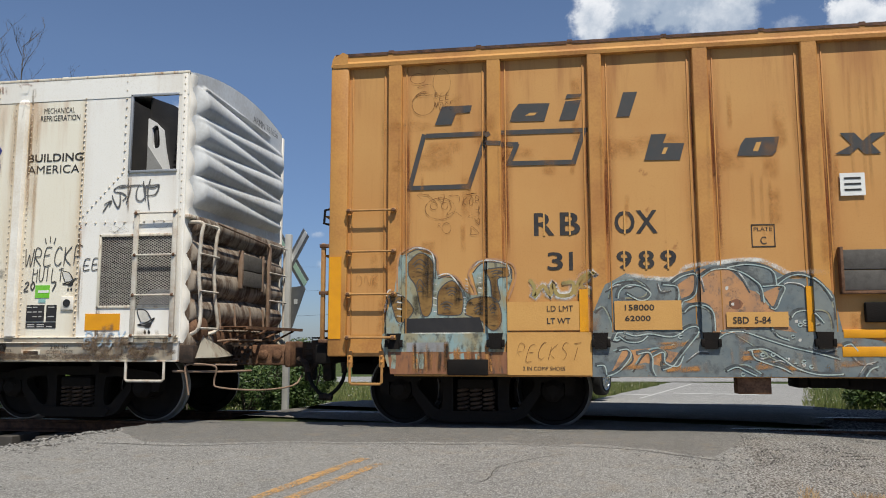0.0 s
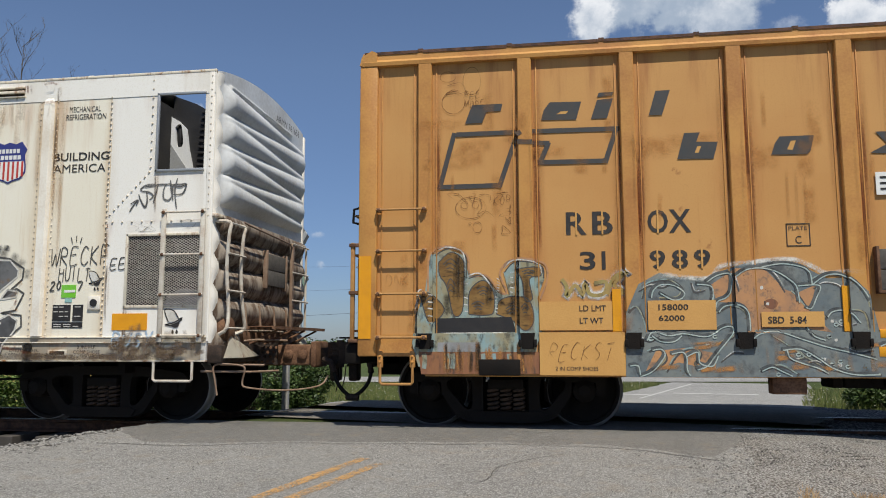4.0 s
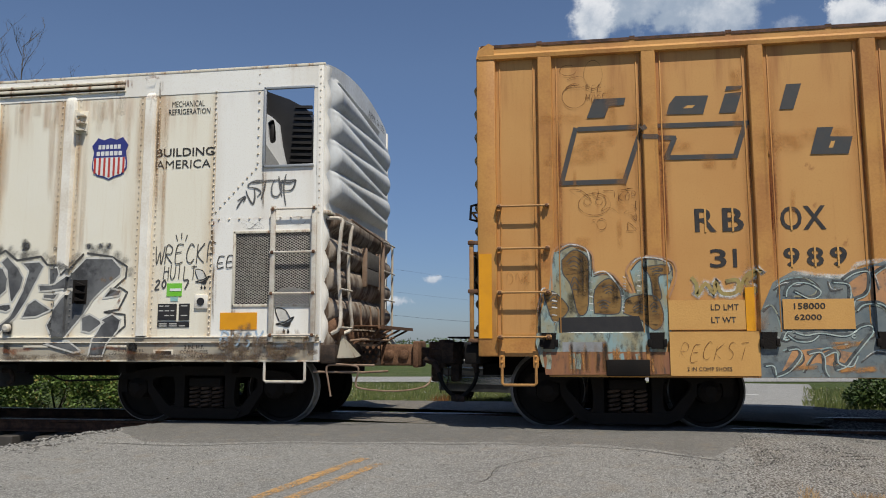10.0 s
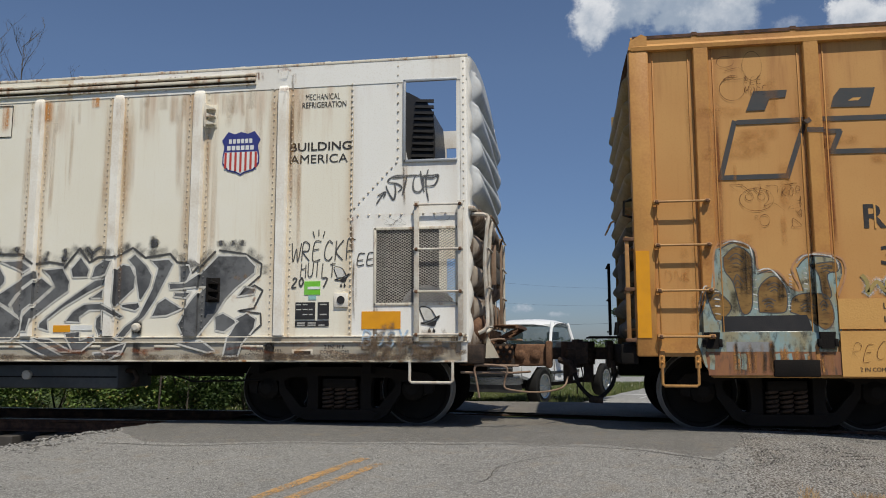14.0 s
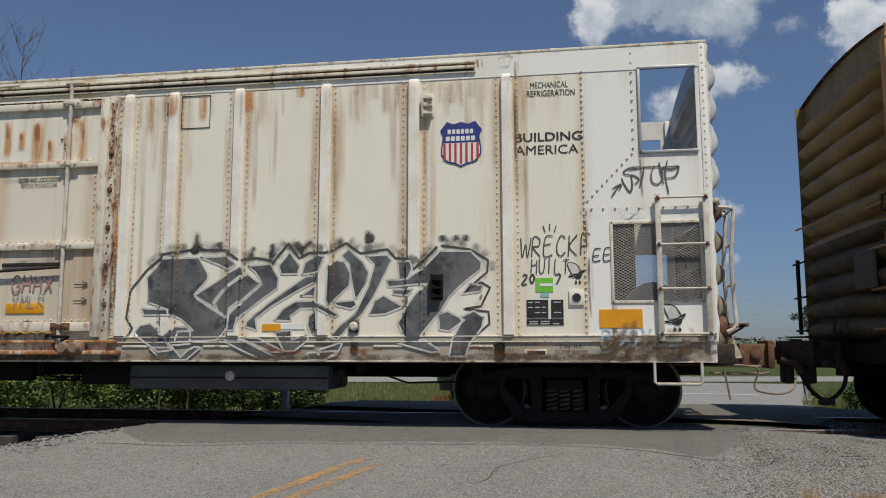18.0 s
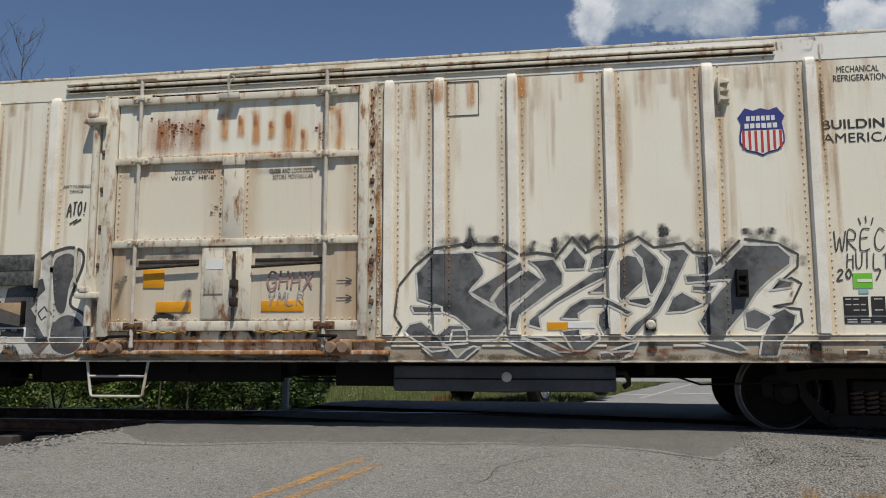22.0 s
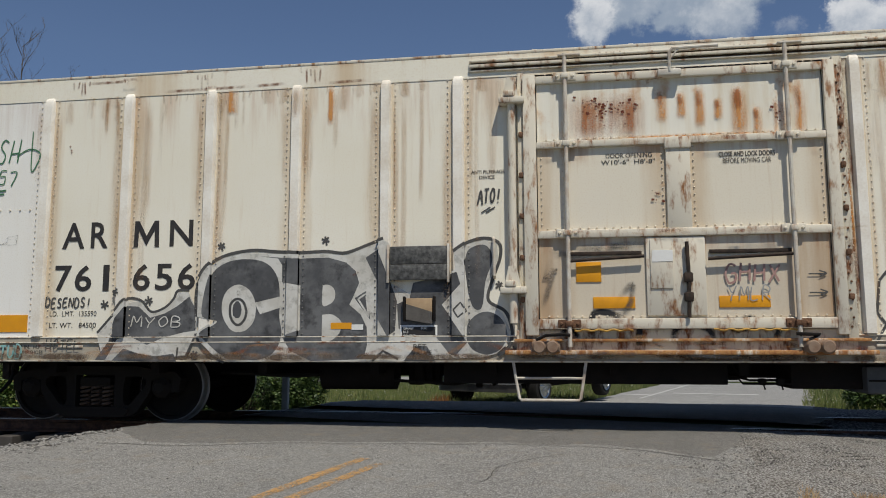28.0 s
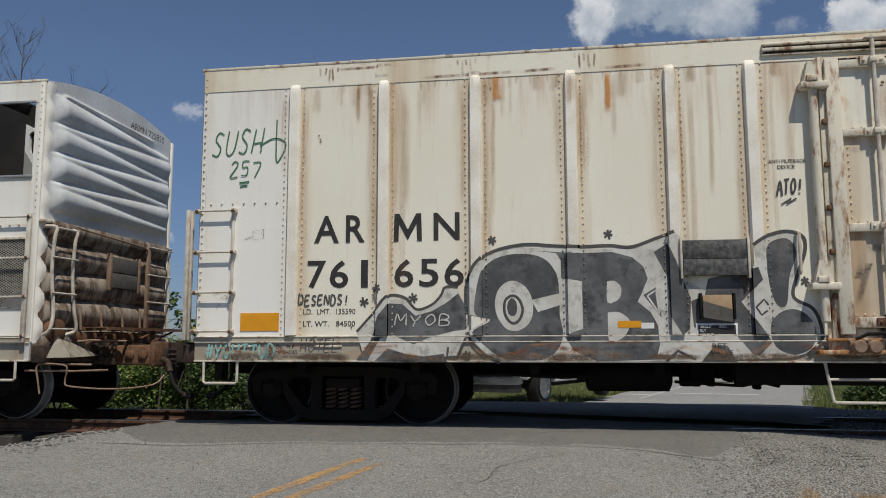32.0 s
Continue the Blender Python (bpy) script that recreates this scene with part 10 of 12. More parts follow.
spray_line(REEFER, SPRAY_GREEN, 0.009, 0.016, [(-20.62, 3.22), (-20.45, 3.30), (-20.31, 3.24), (-20.36, 3.08), (-20.42, 3.05), (-20.42, 3.52)])
tag(REEFER, "257", -20.98, -20.58, 2.86, 3.04, SPRAY_GREEN, 0.015)
spray_line(REEFER, SPRAY_GREEN, 0.008, 0.02, [(-20.86, 2.79), (-20.74, 2.80)])
spray_line(REEFER, SPRAY_GREEN, 0.008, 0.02, [(-20.85, 2.75), (-20.76, 2.755)])
tag(REEFER, "DESENDS!", -20.12, -19.52, 1.37, 1.48, SPRAY_BLACK, 0.018, 0.1)
tag(REEFER, "HOTEL", -20.08, -19.62, 0.89, 0.99, SPRAY_BLACK, 0.014, 0.1)
tag(REEFER, "#YOUTTUD", -21.20, -20.36, 0.78, 0.93, SPRAY_TEAL, 0.022, 0.1)
tag(REEFER, "ATO!", -14.97, -14.70, 2.46, 2.62, SPRAY_BLACK, 0.02, 0.2)
for dz in (0.0, 0.05):
    spray_line(REEFER, SPRAY_BLACK, 0.008, 0.016, [(-14.93 + dz, 2.36), (-14.83 + dz, 2.42)])
tag(REEFER, "GHHX", -12.42, -11.85, 1.56, 1.74, plain("spray_faded_red", (0.35, 0.20, 0.18), 0.7, 0, (0.4, 0.3, 0.26), 0.5, 9), 0.022, 0.1, 0.062)
tag(REEFER, "YMLR", -12.40, -11.95, 1.37, 1.51, INSIDE, 0.012, 0.1, 0.066)
tag(REEFER, ">", -11.62, -11.42, 1.60, 1.67, SPRAY_BLACK, 0.014, 0.0, 0.062)
tag(REEFER, ">", -11.62, -11.42, 1.41, 1.48, SPRAY_BLACK, 0.014, 0.0, 0.062)
for pts in ([(-14.28, 1.30), (-14.22, 1.50), (-14.15, 1.72), (-14.24, 1.62), (-14.18, 1.85)], [(-13.95, 1.93), (-13.55, 1.96), (-13.30, 1.90)], [(-14.25, 1.95), (-13.9, 1.86), (-13.4, 1.97), (-12.9, 1.93)], [(-13.7, 1.12), (-13.4, 1.30), (-13.35, 1.55), (-13.52, 1.36)]):
    spray_line(REEFER, SPRAY_SMOKE, 0.064, 0.09, pts)
for pts in ([(-13.75, 0.93), (-13.75, 1.25), (-13.45, 1.22)], [(-13.3, 0.9), (-13.28, 1.15)], [(-12.95, 0.92), (-12.9, 1.1), (-12.6, 1.08), (-12.55, 0.9)], [(-12.35, 1.02), (-12.15, 1.22)], [(-12.2, 1.22), (-12.35, 1.08), (-12.0, 1.12)], [(-11.95, 0.95), (-11.85, 1.2)], [(-14.1, 0.95), (-14.0, 1.2), (-13.9, 0.93)]):
    spray_line(REEFER, SPRAY_DARK, 0.047, 0.085, pts, 4)
for pts in ([(-14.35, 0.84), (-14.0, 0.80), (-13.6, 0.84), (-13.1, 0.80)], [(-12.9, 0.82), (-12.4, 0.80), (-12.3, 0.85)]):
    spray_line(REEFER, SPRAY_SMOKE, 0.11, 0.05, pts, 4)
FOAM = plain("yellow_foam", (0.50, 0.30, 0.07), 0.9, 0, (0.30, 0.16, 0.05), 0.6, 25)
for x0, x1 in ((-13.95, -13.35), (-12.55, -11.75)):
    bm = bmesh.new()
    tube(bm, [(x, -0.10 + 0.006 * math.sin(x * 60), 1.072 + 0.008 * math.sin(x * 43)) for x in span(x0, x1, 0.02)], 0.011, 6)
    part("foam_seal", bm, FOAM, REEFER, "crumbling yellow foam seal")
# small hooded doodles: a hat, a dark oval and two drops, as plain shapes
for x, z, k in ((-4.80, 1.21, 1.0), (-5.80, 1.69, 0.8)):
    spray_fill(REEFER, SPRAY_WHITE, 0.006, [(x - 0.11 * k, z + 0.12 * k), (x + 0.0 * k, z + 0.11 * k), (x + 0.06 * k, z - 0.01 * k), (x - 0.06 * k, z - 0.02 * k)])
    spray_line(REEFER, BLACK, 0.0072, 0.012 * k, [(x - 0.06 * k, z - 0.02 * k), (x - 0.11 * k, z + 0.12 * k), (x + 0.0 * k, z + 0.11 * k), (x + 0.07 * k, z + 0.01 * k)], 4)
    spray_line(REEFER, BLACK, 0.0072, 0.014 * k, [(x - 0.10 * k, z - 0.05 * k), (x + 0.0 * k, z - 0.03 * k), (x + 0.11 * k, z + 0.03 * k), (x + 0.02 * k, z - 0.06 * k), (x - 0.10 * k, z - 0.05 * k)], 4)
    spray_fill(REEFER, BLACK, 0.0068, [(x - 0.03 * k, z - 0.055 * k), (x + 0.07 * k, z - 0.02 * k), (x + 0.06 * k, z - 0.075 * k), (x + 0.01 * k, z - 0.085 * k)], True)
    for dx in (-0.005, 0.045):
        spray_fill(REEFER, BLACK, 0.0068, [(x + dx * k, z - 0.10 * k), (x + (dx + 0.018) * k, z - 0.14 * k), (x + dx * k, z - 0.155 * k), (x + (dx - 0.015) * k, z - 0.14 * k)], True)
# thin paint-stick scribbles
rng = random.Random(5)


def scribble(car, x0, x1, z0, z1, n, mat, width=0.007):
    for _ in range(n):
        x, z = rng.uniform(x0, x1), rng.uniform(z0, z1)
        pts = [(x, z)]
        for _ in range(rng.randint(3, 7)):
            x = min(x1, max(x0, x + rng.uniform(-0.12, 0.16)))
            z = min(z1, max(z0, z + rng.uniform(-0.10, 0.10)))
            pts.append((x, z))
        spray_line(car, mat, 0.006, width, pts, 5)


def loop_line(car, cx, cz, rx, rz, mat, width=0.008):
    spray_line(car, mat, 0.006, width, [(cx + rx * math.cos(k * 0.7), cz + rz * math.sin(k * 0.7)) for k in range(11)], 4)


for cx, cz, rx, rz in ((-1.54, 3.62, 0.13, 0.13), (-1.33, 3.86, 0.10, 0.16), (-1.60, 3.92, 0.09, 0.06), (-1.35, 2.42, 0.17, 0.12), (-1.42, 2.45, 0.04, 0.04), (-1.30, 2.45, 0.035, 0.04), (-1.28, 2.2, 0.05, 0.06)):
    loop_line(BOXCAR, cx, cz, rx, rz, PENCIL)
scribble(BOXCAR, -1.66, -1.40, 3.72, 3.86, 2, PENCIL)
scribble(BOXCAR, -1.62, -0.92, 2.12, 2.58, 11, PENCIL)
tag(BOXCAR, "REE", -1.42, -1.22, 3.66, 3.74, PENCIL, 0.008)
tag(BOXCAR, "MORE", -1.42, -1.18, 3.54, 3.63, PENCIL, 0.008)
tag(BOXCAR, "KOR", -1.10, -0.90, 2.44, 2.54, PENCIL, 0.008)
tag(BOXCAR, "RECKST", -0.53, 0.16, 0.76, 0.93, PENCIL, 0.008, 0.4, 0.02)
tag(BOXCAR, "DNK", -2.30, -2.02, 1.57, 1.69, RUST_CLOUD, 0.022, 0.1)
loop_line(REEFER, -4.66, 2.33, 0.09, 0.045, SPRAY_SMOKE, 0.012)
scribble(REEFER, -5.38, -5.08, 2.25, 2.36, 5, SPRAY_SMOKE, 0.008)
scribble(REEFER, -20.78, -20.55, 2.13, 2.24, 4, SPRAY_SMOKE, 0.008)
scribble(REEFER, -21.15, -20.95, 1.30, 1.52, 5, SPRAY_SMOKE, 0.008)

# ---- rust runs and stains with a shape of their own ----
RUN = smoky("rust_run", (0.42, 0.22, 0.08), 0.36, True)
RUN_DARK = smoky("rust_run_dark", (0.20, 0.065, 0.028), 0.9, True)
RUN_DOOR = smoky("door_stain", (0.46, 0.28, 0.13), 0.42, True)
SOOT = smoky("soot_stain", (0.03, 0.028, 0.026), 2.0)


def run_down(car, x, z, length, width, mat):
    pts = [(x, z), (x + rng.uniform(-0.01, 0.01), z - length * 0.5), (x + rng.uniform(-0.02, 0.02), z - length)]
    spray_line(car, mat, 0.0035, width, pts, 3)


for a, b in RIBS:
    for x, w in ((b + 0.06, 0.16), (a - 0.06, 0.14), (b + 0.14, 0.10), (b + 0.04, 0.06)):
        if rng.random() < 0.8:
            run_down(REEFER, x, 3.86 - rng.uniform(0, 0.1), rng.uniform(1.0, 2.8), w * rng.uniform(0.6, 1.3), RUN)
for x in (-6.95, -6.80, -6.42, -6.34, -7.8, -9.2, -10.78, -10.70, -16.6, -16.9, -18.9, -18.75, -19.3, -15.6, -14.82):
    run_down(REEFER, x, 3.9, rng.uniform(0.5, 1.6), rng.uniform(0.06, 0.14), RUN)
for x0, x1, z in ((-19.75, -18.95, 4.08), (-18.75, -17.6, 3.93), (-16.7, -16.2, 3.93), (-6.62, -6.40, 4.10), (-6.60, -6.42, 3.86), (-17.6, -17.2, 3.94)):
    spray_line(REEFER, RUN_DARK, 0.008, 0.05, [(x0, z), (x1, z + 0.01)], 0)
    for k in range(int((x1 - x0) / 0.10) + 1):
        run_down(REEFER, x0 + 0.10 * k + rng.uniform(-0.03, 0.03), z, rng.uniform(0.06, 0.2), 0.03, RUN)
for x, z, r in ((-6.85, 1.60, 0.10), (-6.88, 1.35, 0.09), (-7.0, 1.72, 0.07), (-6.80, 1.45, 0.05), (-13.0, 2.55, 0.08), (-5.71, 2.36, 0.035), (-19.9, 3.28, 0.04), (-16.35, 1.72, 0.03)):
    for _ in range(3):
        dx, dz = rng.uniform(-r, r), rng.uniform(-r, r)
        spray_line(REEFER, RUN_DARK if r < 0.06 else RUN, 0.009 if z < 2.5 else 0.056 if x < -12 and x > -14 else 0.009, r * 0.9, [(x + dx, z + dz), (x + dx + r * 0.5, z + dz - r * 0.5)], 0)
for x, z, w in ((-8.23, 1.12, 0.22), (-8.22, 0.9, 0.16), (-6.62, 0.88, 0.20), (-6.62, 0.80, 0.2), (-19.5, 1.12, 0.03)):
    spray_line(REEFER, SOOT, 0.012, w, [(x - w * 0.35, z), (x + w * 0.35, z)], 0)
for k, (a, b) in enumerate(BOX_RIBS[:6]):
    for x, w in ((b + 0.06, 0.16), (a - 0.06, 0.10)):
        run_down(BOXCAR, x, 3.9, rng.uniform(1.6, 2.8), w, RUN)
    run_down(BOXCAR, b + 0.05, 3.4, 1.6, 0.07, RUN_DARK)
    run_down(BOXCAR, (a + b) / 2 + 0.05, 3.3, 1.0, 0.04, RUN)
for x in (1.95, 2.04, 2.12, 2.95, 3.05, 3.12, 3.2, 3.28):
    run_down(BOXCAR, x, (2.75 if x < 2.5 else 3.8) + rng.uniform(-0.1, 0.1), rng.uniform(0.5, 0.9 if x < 2.5 else 2.2), 0.05, RUN)
for x, z, w, l in ((0.65, 3.0, 0.30, 0.35), (1.75, 2.85, 0.35, 0.3), (-1.35, 2.95, 0.3, 0.35), (-1.25, 3.10, 0.2, 0.3), (-0.45, 3.0, 0.15, 0.3), (1.1, 3.05, 0.25, 0.4), (-1.62, 3.35, 0.16, 0.4)):
    spray_line(BOXCAR, RUST_CLOUD, 0.003, w, [(x - l, z), (x, z + 0.02), (x + l * 0.6, z)], 3)
for k in range(46):
    x, z = rng.uniform(-14.4, -11.3), rng.choice((1.10, 1.16, 0.93, 0.86, 0.80, 1.0, 2.08, 3.07, 3.05, 2.10))
    spray_line(REEFER, RUN if k % 3 else RUN_DARK, 0.125 if z > 1.05 else 0.06 if z > 0.95 else 0.03, rng.uniform(0.03, 0.10), [(x, z), (x + rng.uniform(0.05, 0.4), z + rng.uniform(-0.02, 0.02))], 0)
for k in range(40):
    x, z = rng.choice((-14.27, -14.1, -13.02, -12.67, -11.45, -12.0)) + rng.uniform(-0.05, 0.12), rng.choice((2.04, 3.0, 3.74)) + rng.uniform(-0.06, 0.02)
    run_down(REEFER, x, z, rng.uniform(0.2, 0.8), rng.uniform(0.06, 0.2), RUN_DOOR)
for k in range(60):
    x = rng.uniform(-21.2, -5.8)
    spray_line(REEFER, RUST_CLOUD if k % 2 else RUN_DARK, 0.030, rng.uniform(0.03, 0.08), [(x, 0.80 + rng.uniform(-0.03, 0.16)), (x + rng.uniform(0.1, 0.6), 0.80 + rng.uniform(-0.03, 0.16))], 0)
for x in (-6.98, -13.6, -12.2, -10.9, -8.0, -17.0, -18.3, -19.9):
    for k in range(5):
        spray_line(REEFER, RUN_DARK, 0.0085, 0.035, [(x + 0.05 * k + rng.uniform(-0.02, 0.02), 4.12), (x + 0.05 * k, 4.12 - rng.uniform(0.06, 0.22))], 0)
for k in range(30):
    x, z = rng.uniform(-2.3, 3.6), rng.uniform(1.2, 3.9)
    spray_line(BOXCAR, RUST_CLOUD, 0.0032, rng.uniform(0.05, 0.22), [(x, z), (x + rng.uniform(-0.03, 0.03), z - rng.uniform(0.15, 0.6))], 0)
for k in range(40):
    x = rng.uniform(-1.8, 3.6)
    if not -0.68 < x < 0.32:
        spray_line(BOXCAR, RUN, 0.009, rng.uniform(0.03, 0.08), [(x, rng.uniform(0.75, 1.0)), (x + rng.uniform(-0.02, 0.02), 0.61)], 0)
# rust on the upper door panel: runs below the beam and dark flaking blooms
RUN_ORANGE = smoky("rust_run_orange", (0.62, 0.27, 0.07), 1.1, True)
RUST_SEEP = smoky("rust_seep", (0.40, 0.15, 0.06), 1.0, True)
BLOOM = smoky("rust_bloom", (0.13, 0.035, 0.022), 2.2)
spray_line(REEFER, RUST_SEEP, 0.0572, 0.60, [(-14.02, 3.36), (-13.10, 3.36)], 0)
spray_line(REEFER, RUN_ORANGE, 0.0574, 0.10, [(-14.0, 3.10), (-11.5, 3.10)], 0)
for x, z, drop, w in [(-12.99, 3.60, 0.30, 0.16), (-12.785, 3.562, 0.22, 0.14), (-12.596, 3.604, 0.37, 0.15), (-12.408, 3.468, 0.14, 0.13), (-12.20, 3.598, 0.46, 0.22), (-12.02, 3.36, 0.20, 0.12), (-11.80, 3.44, 0.34, 0.18), (-11.60, 3.60, 0.50, 0.15)]:
    spray_line(REEFER, RUN_ORANGE, 0.0576, w, [(x, z + 0.06), (x + 0.01, z - drop * 0.5), (x, z - drop - 0.06)], 3)
    spray_line(REEFER, RUST_SEEP, 0.0578, w * 0.5, [(x - 0.02, z + 0.03), (x, z - 0.5 * drop)], 3)
for n_spots, x0, x1, z0, z1 in ((46, -13.95, -13.18, 3.24, 3.60), (8, -11.92, -11.75, 3.21, 3.42), (10, -13.20, -12.96, 2.39, 2.58)):
    for k in range(n_spots):
        x, z = rng.triangular(x0, x1, (x0 + x1) / 2), rng.triangular(z0, z1, z1 - 0.08)
        r = rng.uniform(0.008, 0.042)
        spray_line(REEFER, BLOOM, 0.0580, r, [(x - r * 0.5, z), (x + r * 0.6, z + rng.uniform(-0.01, 0.01))], 0)
# dirt thrown up over the lower corner of the machinery end
DARK_SMEAR = smoky("dark_smear", (0.13, 0.095, 0.07), 1.3)
GRIME_DRIP = smoky("grime_drip", (0.17, 0.12, 0.08), 1.2, True)
for k in range(56):
    x, z = rng.uniform(-5.65, -4.40), rng.triangular(0.76, 1.12, 0.80)
    spray_line(REEFER, DARK_SMEAR if k % 2 else GRIME_DRIP, 0.022 if z > 1.03 else 0.03, rng.uniform(0.06, 0.16), [(x, z), (x + rng.uniform(0.02, 0.2), z + rng.uniform(-0.03, 0.05))], 0)
for x, z, drop in ((-5.70, 2.34, 0.7), (-5.02, 1.0, 0.2), (-4.55, 1.05, 0.3), (-5.42, 1.40, 0.5), (-4.47, 2.30, 0.8), (-6.42, 4.08, 0.25), (-6.43, 3.82, 0.9), (-4.44, 3.0, 0.4), (-5.10, 2.98, 0.5), (-5.66, 1.9, 0.7)):
    for q in range(2):
        run_down(REEFER, x + 0.03 * q, z, drop * rng.uniform(0.6, 1.1), 0.035, RUN if z > 1.5 and q else GRIME_DRIP)
# long dark brown smears low on the sill, over the car's whole length
for k in range(64):
    x = rng.uniform(-21.2, -4.6)
    spray_line(REEFER, DARK_SMEAR, 0.030, rng.uniform(0.05, 0.11), [(x, 0.785 + rng.uniform(-0.01, 0.02)), (x + rng.uniform(0.3, 0.8), 0.785 + rng.uniform(-0.01, 0.02))], 0)
# rust along the door's edges and dark rust beside the boxcar's posts
for x in (-14.50, -14.47, -11.22, -11.19, -11.13):
    for k in range(5):
        run_down(REEFER, x + rng.uniform(-0.02, 0.02), rng.uniform(1.8, 3.8), rng.uniform(0.4, 1.0), 0.05, RUN_ORANGE if k % 2 else RUN_DARK)
for a, b in BOX_RIBS[1:6]:
    for k in range(3):
        run_down(BOXCAR, b + 0.014, rng.uniform(2.4, 3.9), rng.uniform(0.5, 1.3), 0.030, RUN_DARK)
        run_down(BOXCAR, a - 0.014, rng.uniform(2.4, 3.9), rng.uniform(0.4, 1.1), 0.024, RUN_DARK)
# soft brown wash under the top band and along the belt
for k in range(70):
    x = rng.choice([rng.uniform(-20.1, -14.7), rng.uniform(-11.0, -6.6)])
    run_down(REEFER, x, 3.92, rng.uniform(0.10, 0.55), rng.uniform(0.05, 0.18), RUN_ORANGE if k % 9 == 0 else RUN)
# curls and contours inside the boxcar pieces
curl = random.Random(21)
GREY_LINE = sprayed("spray_contour", (0.07, 0.08, 0.085), (0.12, 0.13, 0.13), (0.03, 0.03, 0.03), 1.0, 0.6, 5.0)
PALE_LINE = sprayed("spray_pale_contour", (0.34, 0.44, 0.43), (0.45, 0.50, 0.46), (0.2, 0.22, 0.2), 1.0, 0.6, 5.0)
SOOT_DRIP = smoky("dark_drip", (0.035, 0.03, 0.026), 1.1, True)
for pts in ([(0.53, 1.42), (0.55, 1.5), (0.63, 1.56), (0.76, 1.55), (0.86, 1.48), (0.84, 1.42), (0.75, 1.4), (0.62, 1.47)],
            [(0.99, 1.56), (1.13, 1.54), (1.15, 1.45), (1.14, 1.39)],
            [(1.09, 1.58), (1.2, 1.65), (1.33, 1.66), (1.33, 1.5), (1.28, 1.42), (1.19, 1.38), (1.17, 1.32)],
            [(1.2, 1.27), (1.26, 1.33), (1.39, 1.34), (1.47, 1.28), (1.49, 1.16), (1.48, 1.0), (1.45, 0.93)],
            [(1.37, 1.63), (1.48, 1.7), (1.63, 1.72), (1.78, 1.68), (1.9, 1.6), (1.97, 1.52), (1.99, 1.36)],
            [(1.64, 1.73), (1.83, 1.76), (2.01, 1.73), (2.1, 1.67), (2.12, 1.54)],
            [(1.98, 1.53), (2.19, 1.53), (2.15, 1.4), (2.1, 1.3), (2.05, 1.31)],
            [(2.12, 1.54), (2.25, 1.63), (2.39, 1.64), (2.52, 1.56), (2.6, 1.46), (2.65, 1.36)],
            [(2.25, 1.21), (2.29, 1.26), (2.38, 1.28), (2.47, 1.24), (2.54, 1.15)],
            [(1.47, 0.94), (1.58, 1.04), (1.75, 1.07), (1.99, 0.99), (2.23, 0.91), (2.47, 0.85), (2.68, 0.79)],
            [(1.8, 0.88), (1.97, 0.89), (2.13, 0.8), (2.27, 0.7), (2.46, 0.64), (2.7, 0.64)],
            [(1.84, 0.88), (1.87, 0.8), (1.98, 0.75), (2.13, 0.7), (2.22, 0.65)],
            [(1.59, 0.67), (1.69, 0.71), (1.78, 0.67), (1.88, 0.62)],
            [(0.47, 0.98), (0.53, 1.07), (0.69, 1.03), (0.84, 1.05), (1.07, 1.02), (1.23, 1.11), (1.32, 1.12), (1.33, 1.06), (1.23, 0.93), (1.14, 0.82), (1.06, 0.72), (0.96, 0.68)],
            [(0.52, 0.88), (0.61, 0.89), (0.64, 0.82), (0.52, 0.67), (0.39, 0.61)],
            [(0.71, 0.84), (0.82, 0.86), (0.86, 0.8), (0.86, 0.69), (0.89, 0.62)],
            [(0.85, 0.81), (0.97, 0.86), (0.99, 0.75), (1.11, 0.72), (1.17, 0.82)],
            [(0.29, 0.72), (0.37, 0.72), (0.39, 0.63)],
            [(2.05, 1.11), (2.11, 1.02), (2.21, 0.98)],
            [(0.52, 1.03), (0.61, 0.97), (0.74, 0.97), (0.82, 1.03)],
            [(2.72, 0.92), (2.79, 0.94), (2.85, 0.87)],
            [(2.91, 0.62), (2.96, 0.69), (3.03, 0.72)]):
    spray_line(BOXCAR, GREY_LINE, 0.0084, 0.030, pts, 6)
    spray_line(BOXCAR, PALE_LINE, 0.0090, 0.012, [(x + 0.016, z - 0.016) for x, z in pts], 6)
for cx, cz in [(0.52, 0.98), (1.09, 0.91), (1.16, 1.0), (2.34, 1.12), (1.96, 0.82), (2.18, 0.77), (2.35, 0.75), (2.42, 0.7), (2.39, 1.15), (1.76, 0.62), (2.06, 0.82), (2.26, 1.0), (2.27, 0.72)]:
    loop_line(BOXCAR, cx, cz, 0.018, 0.016, PALE_LINE, 0.012)
for k in range(16):
    cx, cz = curl.uniform(0.45, 3.3), curl.uniform(0.66, 1.0)
    spray_line(BOXCAR, BARE_ORANGE, 0.0080, curl.uniform(0.03, 0.08), [(cx, cz - 0.01), (cx + curl.uniform(0.15, 0.3), cz + 0.01)], 0)
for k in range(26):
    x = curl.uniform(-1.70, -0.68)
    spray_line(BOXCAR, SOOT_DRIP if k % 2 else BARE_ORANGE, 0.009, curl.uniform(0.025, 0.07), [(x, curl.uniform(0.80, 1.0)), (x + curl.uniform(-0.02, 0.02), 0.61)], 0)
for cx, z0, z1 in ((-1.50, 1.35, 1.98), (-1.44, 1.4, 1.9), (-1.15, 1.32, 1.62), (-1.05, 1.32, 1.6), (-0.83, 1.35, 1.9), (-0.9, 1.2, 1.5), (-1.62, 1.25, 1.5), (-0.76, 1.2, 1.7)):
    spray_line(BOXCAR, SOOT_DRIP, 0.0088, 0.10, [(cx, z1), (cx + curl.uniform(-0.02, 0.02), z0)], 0)
